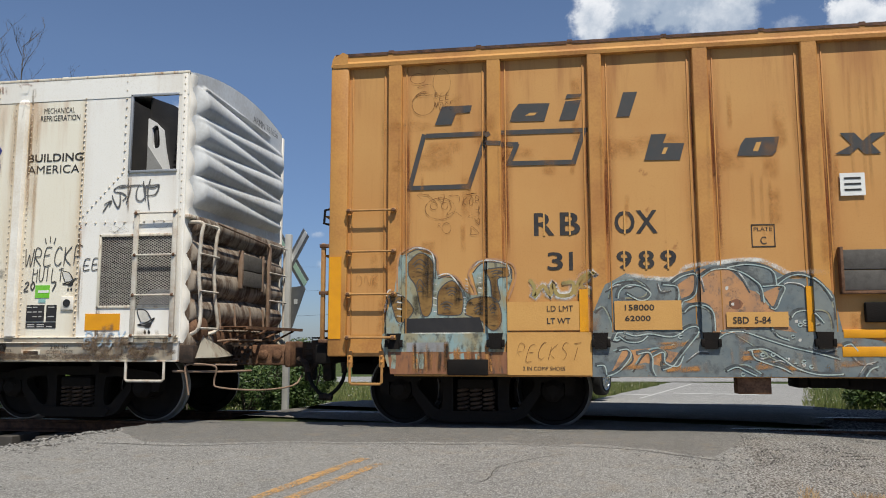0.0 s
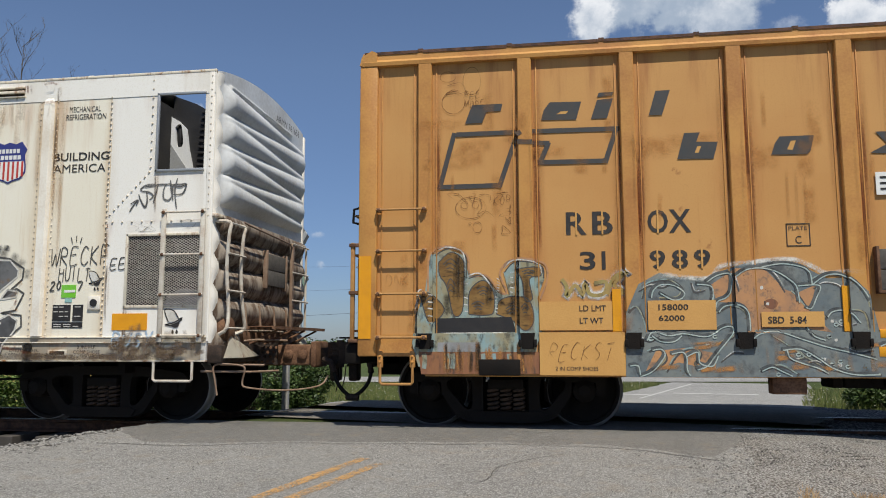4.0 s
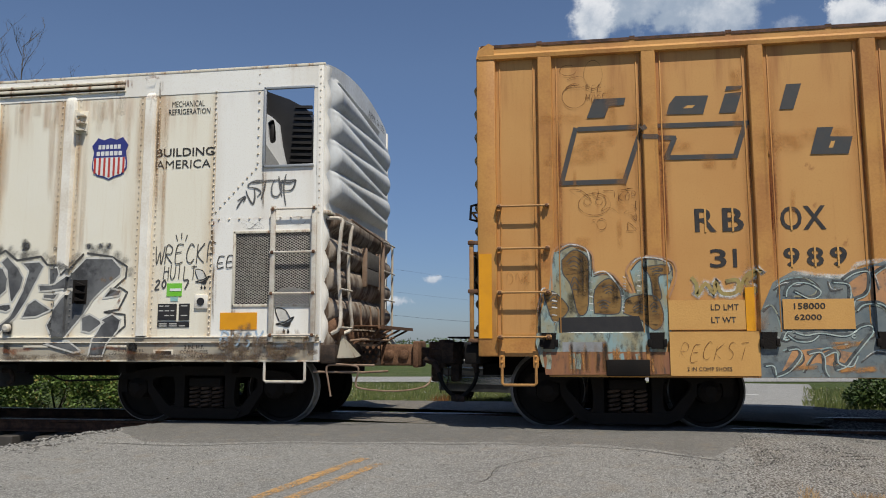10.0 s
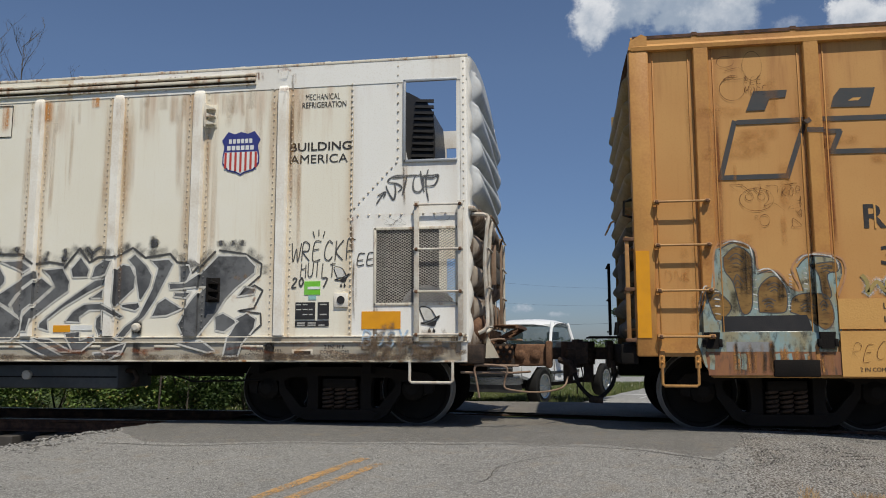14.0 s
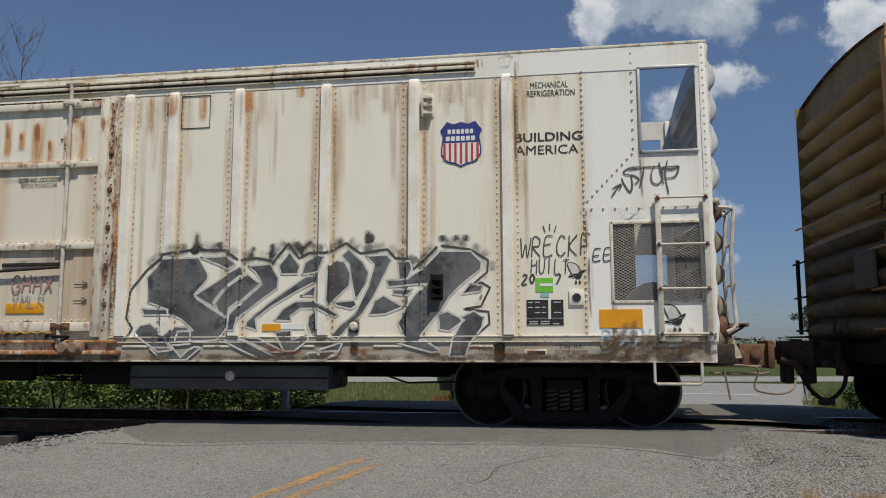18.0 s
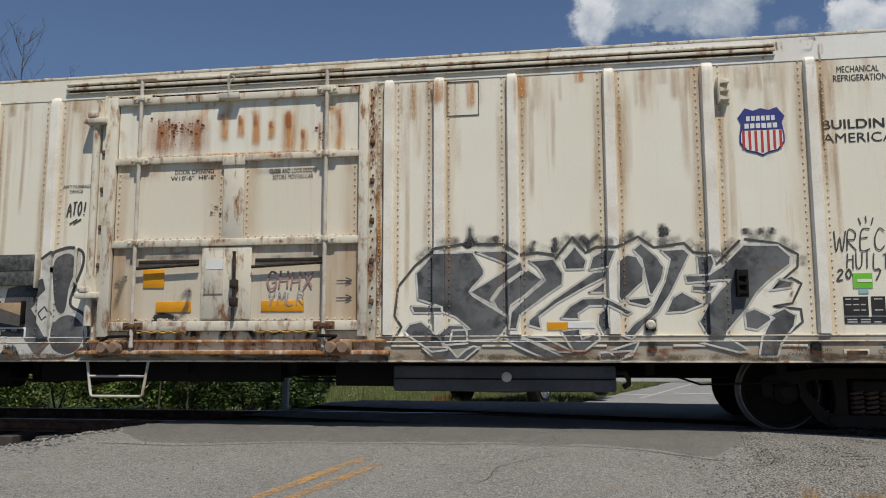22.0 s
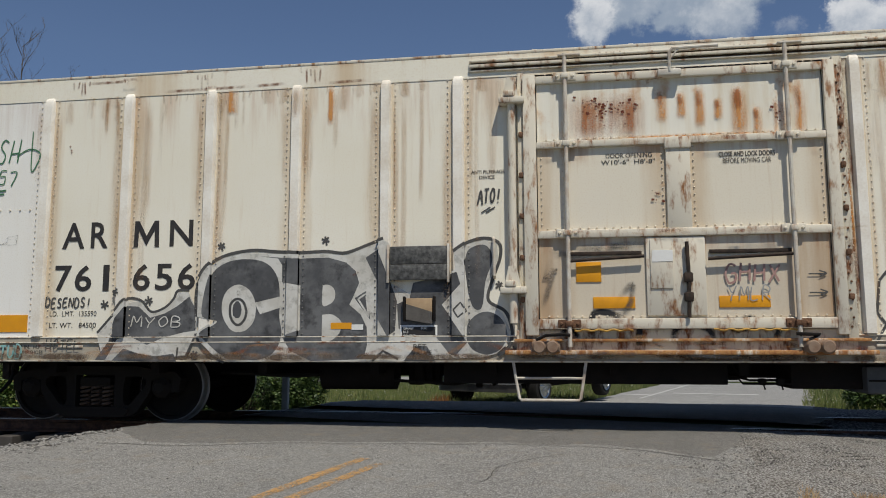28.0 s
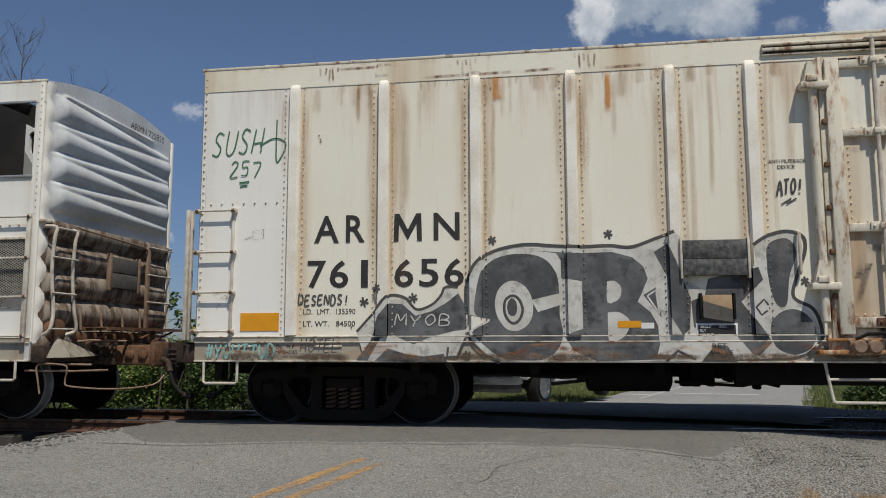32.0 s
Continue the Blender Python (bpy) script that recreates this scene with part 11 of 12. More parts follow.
tag(REEFER, "MYOB", -19.02, -18.36, 1.13, 1.25, SPRAY_WHITE, 0.014, 0.1, 0.009)

# ---- surroundings beyond the track ----
def leaf_cloud(name, blobs, n, size, mat, parent=None, seed=1, up=0.3, kind=""):
    """Many small leaves scattered through uneven clumps (x, y, z, rx, ry, rz)."""
    rng = np.random.default_rng(seed)
    w = np.array([b[3] * b[4] * b[5] for b in blobs]) ** 0.67
    pick = rng.choice(len(blobs), n, p=w / w.sum())
    b = np.array(blobs)[pick]
    d = rng.normal(size=(n, 3))
    d /= np.linalg.norm(d, axis=1)[:, None]
    r = rng.uniform(0.45, 1.08, n) ** 0.6
    c = b[:, :3] + d * b[:, 3:] * r[:, None]
    a = rng.normal(size=(n, 3))
    a[:, 2] = a[:, 2] * 0.6
    a /= np.linalg.norm(a, axis=1)[:, None]
    t = np.cross(a, d + 0.6 * rng.normal(size=(n, 3)))
    t /= np.linalg.norm(t, axis=1)[:, None] + 1e-9
    s = size * rng.uniform(0.6, 1.4, n)[:, None]
    v = np.stack([c - a * s, c + t * s * 0.45 - a * s * 0.1, c + a * s, c - t * s * 0.45 - a * s * 0.1], 1).reshape(-1, 3)
    o = ORIGIN[parent.name] if parent else Vector((0, 0, 0))
    v = v - np.array(o)
    me = bpy.data.meshes.new(name)
    me.from_pydata(v.tolist(), [], np.arange(4 * n).reshape(n, 4).tolist())
    me.materials.append(mat)
    ob = new(name, me)
    ORIGIN[ob.name] = o
    if parent:
        ob.parent = parent
    if kind:
        ob["kind"] = kind
    return ob


LEAF = leafy("shrub_leaf", (0.05, 0.095, 0.02), (0.125, 0.19, 0.04), (0.24, 0.20, 0.06))
LEAF_DARK = leafy("dark_leaf", (0.022, 0.045, 0.012), (0.05, 0.085, 0.02), (0.09, 0.12, 0.03))
LEAF_FAR = leafy("far_leaf", (0.035, 0.06, 0.02), (0.065, 0.10, 0.03), (0.09, 0.12, 0.04))
BLADE = leafy("grass_blade", (0.075, 0.10, 0.028), (0.15, 0.175, 0.055), (0.28, 0.25, 0.12))
PETAL = leafy("white_petal", (0.7, 0.7, 0.66), (0.78, 0.78, 0.74), (0.6, 0.55, 0.3))
RED_WEED = leafy("red_weed", (0.14, 0.06, 0.02), (0.20, 0.10, 0.03), (0.13, 0.14, 0.04))


def shrub(x, y, w, h, seed, mat=None, n=3500, label="dense green roadside shrub"):
    z = ground_z(x, y)
    ob = thing("shrub", (x, y, z), label, "shrub", "roadside shrubs")
    rng = random.Random(seed)
    bm = bmesh.new()
    for k in range(6):
        a = rng.uniform(0, 6.28)
        tube(bm, [(x, y, z - 0.05), (x + 0.25 * w * math.cos(a), y + 0.25 * w * math.sin(a), z + 0.4 * h), (x + 0.45 * w * math.cos(a), y + 0.45 * w * math.sin(a), z + 0.8 * h)], [0.025, 0.015, 0.005], 5)
    part("stem", bm, BARK, ob)
    blobs = [(x + rng.uniform(-0.5, 0.5) * w, y + rng.uniform(-0.4, 0.4) * w, z + h * rng.uniform(0.2, 0.8), w * rng.uniform(0.18, 0.34), w * rng.uniform(0.18, 0.34), h * rng.uniform(0.15, 0.3)) for _ in range(11)]
    leaf_cloud("leaves", blobs, n, 0.036, mat or LEAF, ob, seed)
    return ob


for k, (x, y, w, h, dark) in enumerate(((-15.5, 6.2, 2.2, 1.25, 1), (-13.6, 6.0, 2.2, 1.15, 0), (-11.8, 5.8, 2.0, 1.1, 1), (-10.2, 6.2, 2.0, 1.15, 0), (-8.7, 5.9, 1.8, 1.05, 0), (-7.4, 6.3, 1.9, 1.3, 0), (-6.1, 6.0, 1.7, 1.15, 1), (-5.3, 6.6, 1.3, 1.2, 1),
                                        (-17.5, 6.8, 2.5, 1.5, 1), (-12.6, 8.2, 3.0, 1.6, 1), (-9.0, 8.5, 3.0, 1.6, 0), (-6.6, 8.6, 2.4, 1.5, 1))):
    shrub(x, y, w, h, 30 + k, LEAF_DARK if dark else LEAF, 7500)
for k, (x, y, w, h) in enumerate(((5.35, 6.1, 1.0, 0.85), (6.1, 6.8, 1.5, 1.1), (8.2, 6.4, 2.0, 1.2), (9.8, 7.5, 2.4, 1.5), (7.6, 9.0, 2.0, 1.2))):
    shrub(x, y, w, h, 60 + k, LEAF_DARK, 6000, "dark low shrub beside the far road")


def sapling(x, y, h, seed):
    z = ground_z(x, y)
    ob = thing("sapling", (x, y, z), "slender leafy sapling among the shrubs", "sapling")
    rng = random.Random(seed)
    bm = bmesh.new()
    tube(bm, [(x, y, z - 0.05), (x + 0.05, y, z + h * 0.5), (x + 0.12, y, z + h)], [0.02, 0.013, 0.004], 6)
    blobs = []
    for k in range(9):
        t = 0.35 + 0.65 * k / 8
        a = rng.uniform(0, 6.28)
        q = (x + 0.12 * t + 0.28 * math.cos(a), y + 0.28 * math.sin(a), z + h * t + 0.12)
        tube(bm, [(x + 0.1 * t, y, z + h * t - 0.05), q], [0.007, 0.003], 4)
        blobs.append((*q, 0.13, 0.13, 0.11))
    part("stem", bm, BARK, ob)
    leaf_cloud("leaves", blobs, 420, 0.05, LEAF, ob, seed)


sapling(-7.45, 5.2, 2.1, 3)
sapling(-7.0, 5.4, 1.6, 4)


FIELD = [(-9.0, -1.2, 6.0, 22.0), (-3.0, 3.5, 8.4, 24.0), (-4.4, -2.2, 4.2, 8.0), (4.6, 16.0, 5.4, 20.0), (-18.0, -5.0, 4.6, 6.5)]


def meadow():
    """Blades, flowers and weeds on the land beside the far road."""
    rng = np.random.default_rng(8)

    def strew(name, n, h0, h1, thin, mat, label, patch, dot=0.0):
        vs, fs = [], []
        while len(fs) < n * 2:
            a = patch[rng.integers(len(patch))]
            x, y = rng.uniform(a[0], a[1]), rng.uniform(a[2], a[3])
            if (-3.75 if y < 8.3 else -0.85) < (x + 1.6 - 0.28 * (y - 1.55)) / 0.963 < 4.5:
                continue
            z = ground_z(x, y) - 0.03
            h = rng.uniform(h0, h1)
            t = rng.uniform(0, 6.28)
            dx, dy = math.cos(t) * thin, math.sin(t) * thin
            lx, ly = rng.normal(0, 0.22, 2) * h
            i = len(vs)
            if dot:
                vs += [(x + lx - dot, y, z + h), (x + lx, y - dot, z + h + 0.004), (x + lx + dot, y, z + h), (x + lx, y + dot * 0.4, z + h + dot)]
            else:
                vs += [(x - dx, y - dy, z), (x + dx, y + dy, z), (x + lx * 0.5 + dx * 0.7, y + ly * 0.5 + dy * 0.7, z + h * 0.6), (x + lx, y + ly, z + h)]
            fs += [(i, i + 1, i + 2), (i, i + 2, i + 3)]
        me = bpy.data.meshes.new(name)
        me.from_pydata(vs, [], fs)
        me.materials.append(mat)
        tagged(new(name, me), label, "grass" if not dot else "flowers", "", "stuff")

    strew("meadow_grass", 90000, 0.05, 0.19, 0.007, BLADE, "tall uneven meadow grass beside the far road", FIELD)
    strew("wild_flowers", 1600, 0.10, 0.22, 0.0, PETAL, "small white wild flowers in the grass", [FIELD[0], FIELD[1], FIELD[2], FIELD[3]], 0.011)
    strew("red_weeds", 420, 0.10, 0.28, 0.010, RED_WEED, "reddish-brown dock weeds in the grass", [(-3.6, -2.6, 6.2, 7.4), (-1.9, -1.0, 6.3, 7.0), (-2.9, -2.5, 8.0, 9.0)])
    strew("verge_weeds", 2000, 0.045, 0.10, 0.0025, leafy("dry_weed", (0.40, 0.25, 0.12), (0.50, 0.34, 0.18), (0.30, 0.22, 0.10)), "dry low weeds on the gravel", [(1.22, 1.66, -3.05, -2.45), (1.30, 1.55, -2.9, -2.3), (1.9, 2.2, -2.95, -2.6)])


meadow()


def bare_tree(x, y, h, seed):
    """A dead tree: trunk, limbs and bare twigs."""
    z = ground_z(x, y)
    ob = thing("bare_tree", (x, y, z), "tall dead tree with thin bare branches", "tree")
    rng = random.Random(seed)
    bm = bmesh.new()
    tube(bm, [(x, y, z - 0.1), (x + 0.1, y, z + h * 0.3), (x, y, z + h * 0.6), (x + 0.1, y, z + h * 0.97)], [0.20, 0.12, 0.06, 0.010], 8)
    part("trunk", bm, BARK, ob)

    def grow(bm, p, d, length, r, depth):
        pts, q = [p], p
        for _ in range(4):
            d = (d + Vector((rng.uniform(-0.22, 0.22), rng.uniform(-0.22, 0.22), rng.uniform(0.0, 0.2)))).normalized()
            q = q + d * length / 4
            pts.append(q)
        tube(bm, pts, [r, r * 0.85, r * 0.7, r * 0.5, r * 0.25], 5)
        if depth:
            for k in range(rng.randint(3, 5)):
                s = pts[rng.randint(1, 4)]
                grow(bm, s, (d + Vector((rng.uniform(-0.9, 0.9), rng.uniform(-0.9, 0.9), rng.uniform(-0.1, 0.5)))).normalized(), length * rng.uniform(0.4, 0.6), r * 0.5, depth - 1)
    for k in range(9):
        t = 0.74 + 0.22 * k / 8
        a = k * 2.4
        bm = bmesh.new()
        grow(bm, Vector((x + 0.04, y, z + h * t)), Vector((math.cos(a), math.sin(a), 1.25)).normalized(), 2.3 * (1.5 - t) * rng.uniform(0.7, 1.15), 0.017, 2)
        part("limb", bm, BARK, ob)


bare_tree(-23.95, 22.0, 15.5, 5)
bare_tree(-25.5, 22.0, 15.6, 9)
bare_tree(-20.6, 22.0, 12.5, 14)


def far_tree(x, y, h, w, seed):
    z = ground_z(x, y)
    ob = thing("tree", (x, y, z), "distant leafy green tree", "tree", "distant trees")
    rng = random.Random(seed)
    bm = bmesh.new()
    tube(bm, [(x, y, z - 0.1), (x + 0.1, y, z + h * 0.5), (x, y, z + h * 0.85)], [0.06 * w, 0.04 * w, 0.01 * w], 7)
    part("trunk", bm, BARK, ob)
    blobs = [(x + rng.uniform(-0.4, 0.4) * w, y + rng.uniform(-0.4, 0.4) * w, z + h * rng.uniform(0.35, 0.88), w * rng.uniform(0.14, 0.26), w * rng.uniform(0.14, 0.26), h * rng.uniform(0.08, 0.16)) for _ in range(14)]
    leaf_cloud("crown", blobs, 1600, 0.035 * w + 0.08, LEAF_FAR, ob, seed)


for k, (x, y, h, w) in enumerate(((8.6, 96, 6.6, 4.6), (10.6, 99, 5.2, 3.8), (17.5, 104, 4.2, 4.2), (19.8, 106, 3.4, 3.6), (41.0, 130, 8.5, 6.5), (45.0, 132, 7.0, 5.5), (50.0, 135, 4.5, 5.0), (26.0, 140, 3.2, 4.0))):
    far_tree(x, y, h, w, 90 + k)
rng_far = random.Random(2)
blobs = [(x, 420 + 25 * math.sin(x * 0.02) + rng_far.uniform(-8, 8), rng_far.uniform(0.5, 2.0), rng_far.uniform(5, 9), 4, rng_far.uniform(1.2, 3.6)) for x in np.arange(-420, 420, 6.0)]
tagged(leaf_cloud("far_woods", blobs, 9000, 0.9, LEAF_FAR, None, 4), "low line of distant woods on the horizon", "woods", "", "stuff")


def utility_pole(x, y, h, turn):
    z = ground_z(x, y)
    ob = thing("utility_pole", (x, y, z), "tall wooden utility pole with crossarms", "utility pole", "utility poles")
    bm = bmesh.new()
    tube(bm, [(x, y, z - 0.2), (x, y, z + h)], [0.16, 0.11], 10)
    part("pole", bm, POLE_WOOD, ob)
    d = Vector((math.cos(turn), math.sin(turn), 0))
    for zz, w in ((h - 0.5, 1.5), (h - 3.1, 1.1)):
        bm = bmesh.new()
        a, b = Vector((x, y, z + zz)) - d * w, Vector((x, y, z + zz)) + d * w
        tube(bm, [a, b], 0.08, 6)
        arm = part("crossarm", bm, POLE_WOOD, ob)
        for s in (-0.9, -0.35, 0.5, 0.95):
            bm = bmesh.new()
            q = Vector((x, y, z + zz)) + d * w * s
            lathe(bm, [(0.03, 0.05), (0.07, 0.12), (0.07, 0.2), (0.03, 0.3)], q, "z", 8)
            part("insulator", bm, POST_GREY, arm)
    return Vector((x, y, z + h))


POLES = [utility_pole(-70.0, 38.0, 10.5, 0.8), utility_pole(-22.7, 79.6, 11.0, 0.8), utility_pole(14.8, 123.3, 11.2, 0.8), utility_pole(77.0, 217.7, 11.4, 0.8), utility_pole(64.0, 180.0, 10.0, 0.8)]
for a, b in ((0, 1), (1, 2), (2, 3)):
    for dz, off, r in ((-0.3, 0.9, 0.009), (-2.9, 0.6, 0.009), (-5.6, 0.0, 0.017)):
        bm = bmesh.new()
        p, q = POLES[a] + Vector((off, -off, dz)), POLES[b] + Vector((off, -off, dz))
        tube(bm, [p.lerp(q, t / 14) - Vector((0, 0, 4 * 1.1 * (t / 14) * (1 - t / 14))) for t in range(15)], r, 4)
        solo("overhead_wire", bm, BLACK, "thin dark overhead wire between poles", "wire", "overhead wires")

# ---- railway crossing sign, seen from behind ----
def crossing_sign():
    x, y = -4.62, 4.15
    z = ground_z(x, y)
    ob = thing("crossing_sign", (x, y, z), "railway crossing sign on a pale square post, seen from its back", "road sign")
    bm = bmesh.new()
    box(bm, x - 0.05, x + 0.05, y - 0.05, y + 0.05, z - 0.1, 2.78, 0.008)
    part("post", bm, POST_GREY, ob, "pale grey weathered post")
    yaw = radians(-36)
    away = Vector((0.588, 0.809, 0)) * 0.065
    m = Matrix.Translation(Vector((x, y, 2.35)) + away) @ Matrix.Rotation(yaw, 4, "Z")
    for s in (-1, 1):
        turn = m @ Matrix.Translation((0, 0.004 * s, 0)) @ Matrix.Rotation(s * radians(46), 4, "Y")
        bm = bmesh.new()
        vs = box(bm, -0.60, 0.60, -0.0025, 0.0025, -0.115, 0.115)
        bmesh.ops.transform(bm, matrix=turn, verts=vs)
        blade = part("crossbuck_blade", bm, SIGN_BACK, ob, "aluminium back of a crossbuck blade")
        bm = bmesh.new()
        vs = box(bm, -0.60, 0.60, -0.008, -0.004, -0.05, 0.05)
        bmesh.ops.transform(bm, matrix=turn, verts=vs)
        part("reflective_tape", bm, plain("tape_green" if s > 0 else "tape_white", (0.45, 0.66, 0.52) if s > 0 else (0.75, 0.76, 0.76), 0.4), blade)
    bm = bmesh.new()
    prism(bm, [(-0.42, 0.22), (-0.38, 0.27), (0.38, 0.27), (0.42, 0.22), (0.05, -0.42), (-0.05, -0.42)], -0.003, 0.003)
    plate = Matrix.Translation(Vector((x, y, 1.62)) + away) @ Matrix.Rotation(yaw, 4, "Z")
    bmesh.ops.transform(bm, matrix=plate, verts=bm.verts)
    back = part("yield_plate", bm, SIGN_BACK, ob, "grey triangular back of a yield plate")
    bm = bmesh.new()
    vs = box(bm, 0.10, 0.20, -0.007, -0.004, -0.02, 0.06)
    bmesh.ops.transform(bm, matrix=plate, verts=vs)
    part("sticker", bm, LABEL_WHITE, back)


crossing_sign()


# ---- pickup waiting beyond the track ----
def pickup():
    fl, rl = Vector((-0.60, 8.72, 0)), Vector((0.84, 11.95, 0))
    fw = (fl - rl).normalized()
    left = Vector((-fw.y, fw.x, 0))
    o = fl - left * 0.97
    o.z = ground_z(fl.x, fl.y) - 0.03
    tilt = 0.02
    m = Matrix(((fw.x, left.x * 1.07, 0, o.x), (fw.y, left.y * 1.07, 0, o.y), (0.0, 0, 1.0, o.z), (0, 0, 0, 1)))
    wheel_place = m.copy()
    m = Matrix.Translation((0, 0, -0.16)) @ m
    ob = thing("pickup_truck", (o.x, o.y, o.z), "white pickup truck with chrome trim waiting on the far road", "pickup truck")

    def add(name, bm, mat, parent=None, label="", smooth=40):
        bmesh.ops.transform(bm, matrix=wheel_place if name in ("wheel", "rim", "rim_lip", "spoke") else m, verts=bm.verts)
        return part(name, bm, mat, parent or ob, label, smooth)

    def side(poly, y0, y1, r=0.03):
        bm = bmesh.new()
        prism(bm, poly, y0, y1)
        bmesh.ops.bevel(bm, geom=[e for e in bm.edges], offset=r, segments=2, affect="EDGES")
        return bm
    W = 0.98
    # lower body with wheel arches left open
    body = side([(0.98, 0.78), (0.98, 1.10), (0.86, 1.20), (-0.55, 1.28), (-1.95, 1.28), (-1.95, 0.62), (-0.62, 0.62), (-0.52, 0.86), (-0.26, 1.0), (0.26, 1.0), (0.50, 0.86), (0.58, 0.70)], -W, W, 0.035)
    add("body", body, TRUCK_WHITE, None, "white painted cab and fenders")
    bed = side([(-2.0, 0.66), (-2.0, 1.32), (-4.72, 1.34), (-4.72, 0.72), (-4.05, 0.72), (-3.96, 0.90), (-3.80, 1.0), (-3.30, 1.0), (-3.12, 0.90), (-3.02, 0.68)], -W, W, 0.03)
    add("cargo_bed", bed, TRUCK_WHITE)
    # hood with a raised middle
    bm = bmesh.new()
    rows = []
    for x, z, w in ((0.92, 1.16, 0.74), (0.6, 1.24, 0.80), (0.0, 1.30, 0.84), (-0.62, 1.34, 0.86)):
        rows.append([bm.verts.new((x, w * u, z - 0.07 * abs(u) ** 3 + 0.02 * (abs(u) < 0.6))) for u in (-1, -0.75, -0.55, 0, 0.55, 0.75, 1)])
    for p, q in zip(rows, rows[1:]):
        for i in range(6):
            bm.faces.new((p[i], p[i + 1], q[i + 1], q[i]))
    add("hood", bm, TRUCK_WHITE)
    # cab: roof and pillars as one loft, glass set in
    roof_z = 2.03
    bm = bmesh.new()
    rows = []
    for x, z in ((-0.98, roof_z - 0.12), (-1.06, roof_z - 0.06), (-1.20, roof_z - 0.01), (-1.5, roof_z + 0.01), (-1.78, roof_z - 0.02), (-1.92, roof_z - 0.10), (-1.94, roof_z - 0.16)):
        rows.append([bm.verts.new((x, 0.80 * u, z - 0.10 * abs(u) ** 4)) for u in (-1, -0.93, -0.8, -0.4, 0, 0.4, 0.8, 0.93, 1)])
    for p, q in zip(rows, rows[1:]):
        for i in range(8):
            bm.faces.new((p[i], p[i + 1], q[i + 1], q[i]))
    add("roof", bm, TRUCK_WHITE)
    for s in (-1, 1):
        for a, b, w in (((-0.50, 1.28), (-1.04, roof_z - 0.09), 0.032), ((-1.93, 1.28), (-1.90, roof_z - 0.10), 0.045)):
            bm = bmesh.new()
            tube(bm, [(a[0], s * 0.93, a[1]), (b[0], s * 0.75, b[1])], w, 8)
            add("pillar", bm, TRUCK_WHITE)
        bm = bmesh.new()
        bm.faces.new([bm.verts.new(v) for v in ((-0.56, s * 0.92, 1.29), (-1.85, s * 0.92, 1.29), (-1.84, s * 0.77, roof_z - 0.08), (-1.12, s * 0.77, roof_z - 0.08))])
        add("side_window", bm, CLEAR_GLASS).visible_shadow = False
        bm = bmesh.new()
        box(bm, -0.78, -0.58, min(s * 1.02, s * 1.24), max(s * 1.02, s * 1.24), 1.30, 1.50, 0.03)
        add("mirror", bm, BLACK)
        bm = bmesh.new()
        box(bm, 0.70, 0.97, min(s * 0.64, s * 0.96), max(s * 0.64, s * 0.96), 0.90, 1.12, 0.03)
        add("headlamp", bm, LAMP_GLASS)
        bm = bmesh.new()
        box(bm, -1.95, -0.40, s * 0.99 - 0.012, s * 0.99 + 0.012, 0.80, 0.86, 0.005)
        add("side_moulding", bm, TRUCK_GREY)
        bm = bmesh.new()
        box(bm, -1.92, -1.90, s * 0.982 - 0.008, s * 0.982 + 0.008, 0.66, 1.27)
        box(bm, -0.60, -0.58, s * 0.982 - 0.008, s * 0.982 + 0.008, 0.66, 1.27)
        add("door_gap", bm, BLACK)
        bm = bmesh.new()
        box(bm, -1.82, -1.66, s * 0.99 - 0.02, s * 0.99 + 0.02, 1.12, 1.16, 0.008)
        add("door_handle", bm, CHROME)
    bm = bmesh.new()
    bm.faces.new([bm.verts.new(v) for v in ((-0.50, -0.88, 1.31), (-0.50, 0.88, 1.31), (-1.02, 0.74, roof_z - 0.12), (-1.02, -0.74, roof_z - 0.12))])
    add("windshield", bm, CLEAR_GLASS).visible_shadow = False
    bm = bmesh.new()
    bm.faces.new([bm.verts.new(v) for v in ((-1.95, -0.86, 1.31), (-1.95, 0.86, 1.31), (-1.92, 0.72, roof_z - 0.08), (-1.92, -0.72, roof_z - 0.08))])
    add("rear_window", bm, CLEAR_GLASS).visible_shadow = False
    # cabin: dashboard, bench seat with headrests, steering wheel
    bm = bmesh.new()
    box(bm, -0.95, -0.55, -0.84, 0.84, 1.12, 1.33, 0.04)
    add("dashboard", bm, INSIDE_DARK)
    bm = bmesh.new()
    box(bm, -1.86, -1.62, -0.80, 0.80, 1.0, 1.52, 0.05)
    add("seat_back", bm, INSIDE_DARK)
    for y in (-0.45, 0.45):
        bm = bmesh.new()
        box(bm, -1.84, -1.72, y - 0.14, y + 0.14, 1.54, 1.74, 0.04)
        add("headrest", bm, INSIDE_DARK)
    bm = bmesh.new()
    ring = [(-1.05 + 0.06 * math.sin(q * math.pi / 8), 0.45 + 0.19 * math.cos(q * math.pi / 8), 1.36 + 0.17 * math.sin(q * math.pi / 8)) for q in range(17)]
    tube(bm, ring, 0.016, 6)
    add("steering_wheel", bm, BLACK)
    bm = bmesh.new()
    box(bm, -0.98, -0.94, -0.10, 0.10, 1.78, 1.84, 0.015)
    add("rear_view_mirror", bm, BLACK)
    # grille, bumper
    bm = bmesh.new()
    box(bm, 0.90, 1.0, -0.80, 0.80, 0.78, 1.10, 0.03)
    g = add("grille", bm, TRUCK_GREY, None, "dark grille with a chrome cross")
    bm = bmesh.new()
    box(bm, 0.98, 1.02, -0.78, 0.78, 0.94, 0.97, 0.01)
    box(bm, 0.98, 1.02, -0.03, 0.03, 0.80, 1.12, 0.01)
    add("grille_bar", bm, CHROME, g)
    bm = bmesh.new()
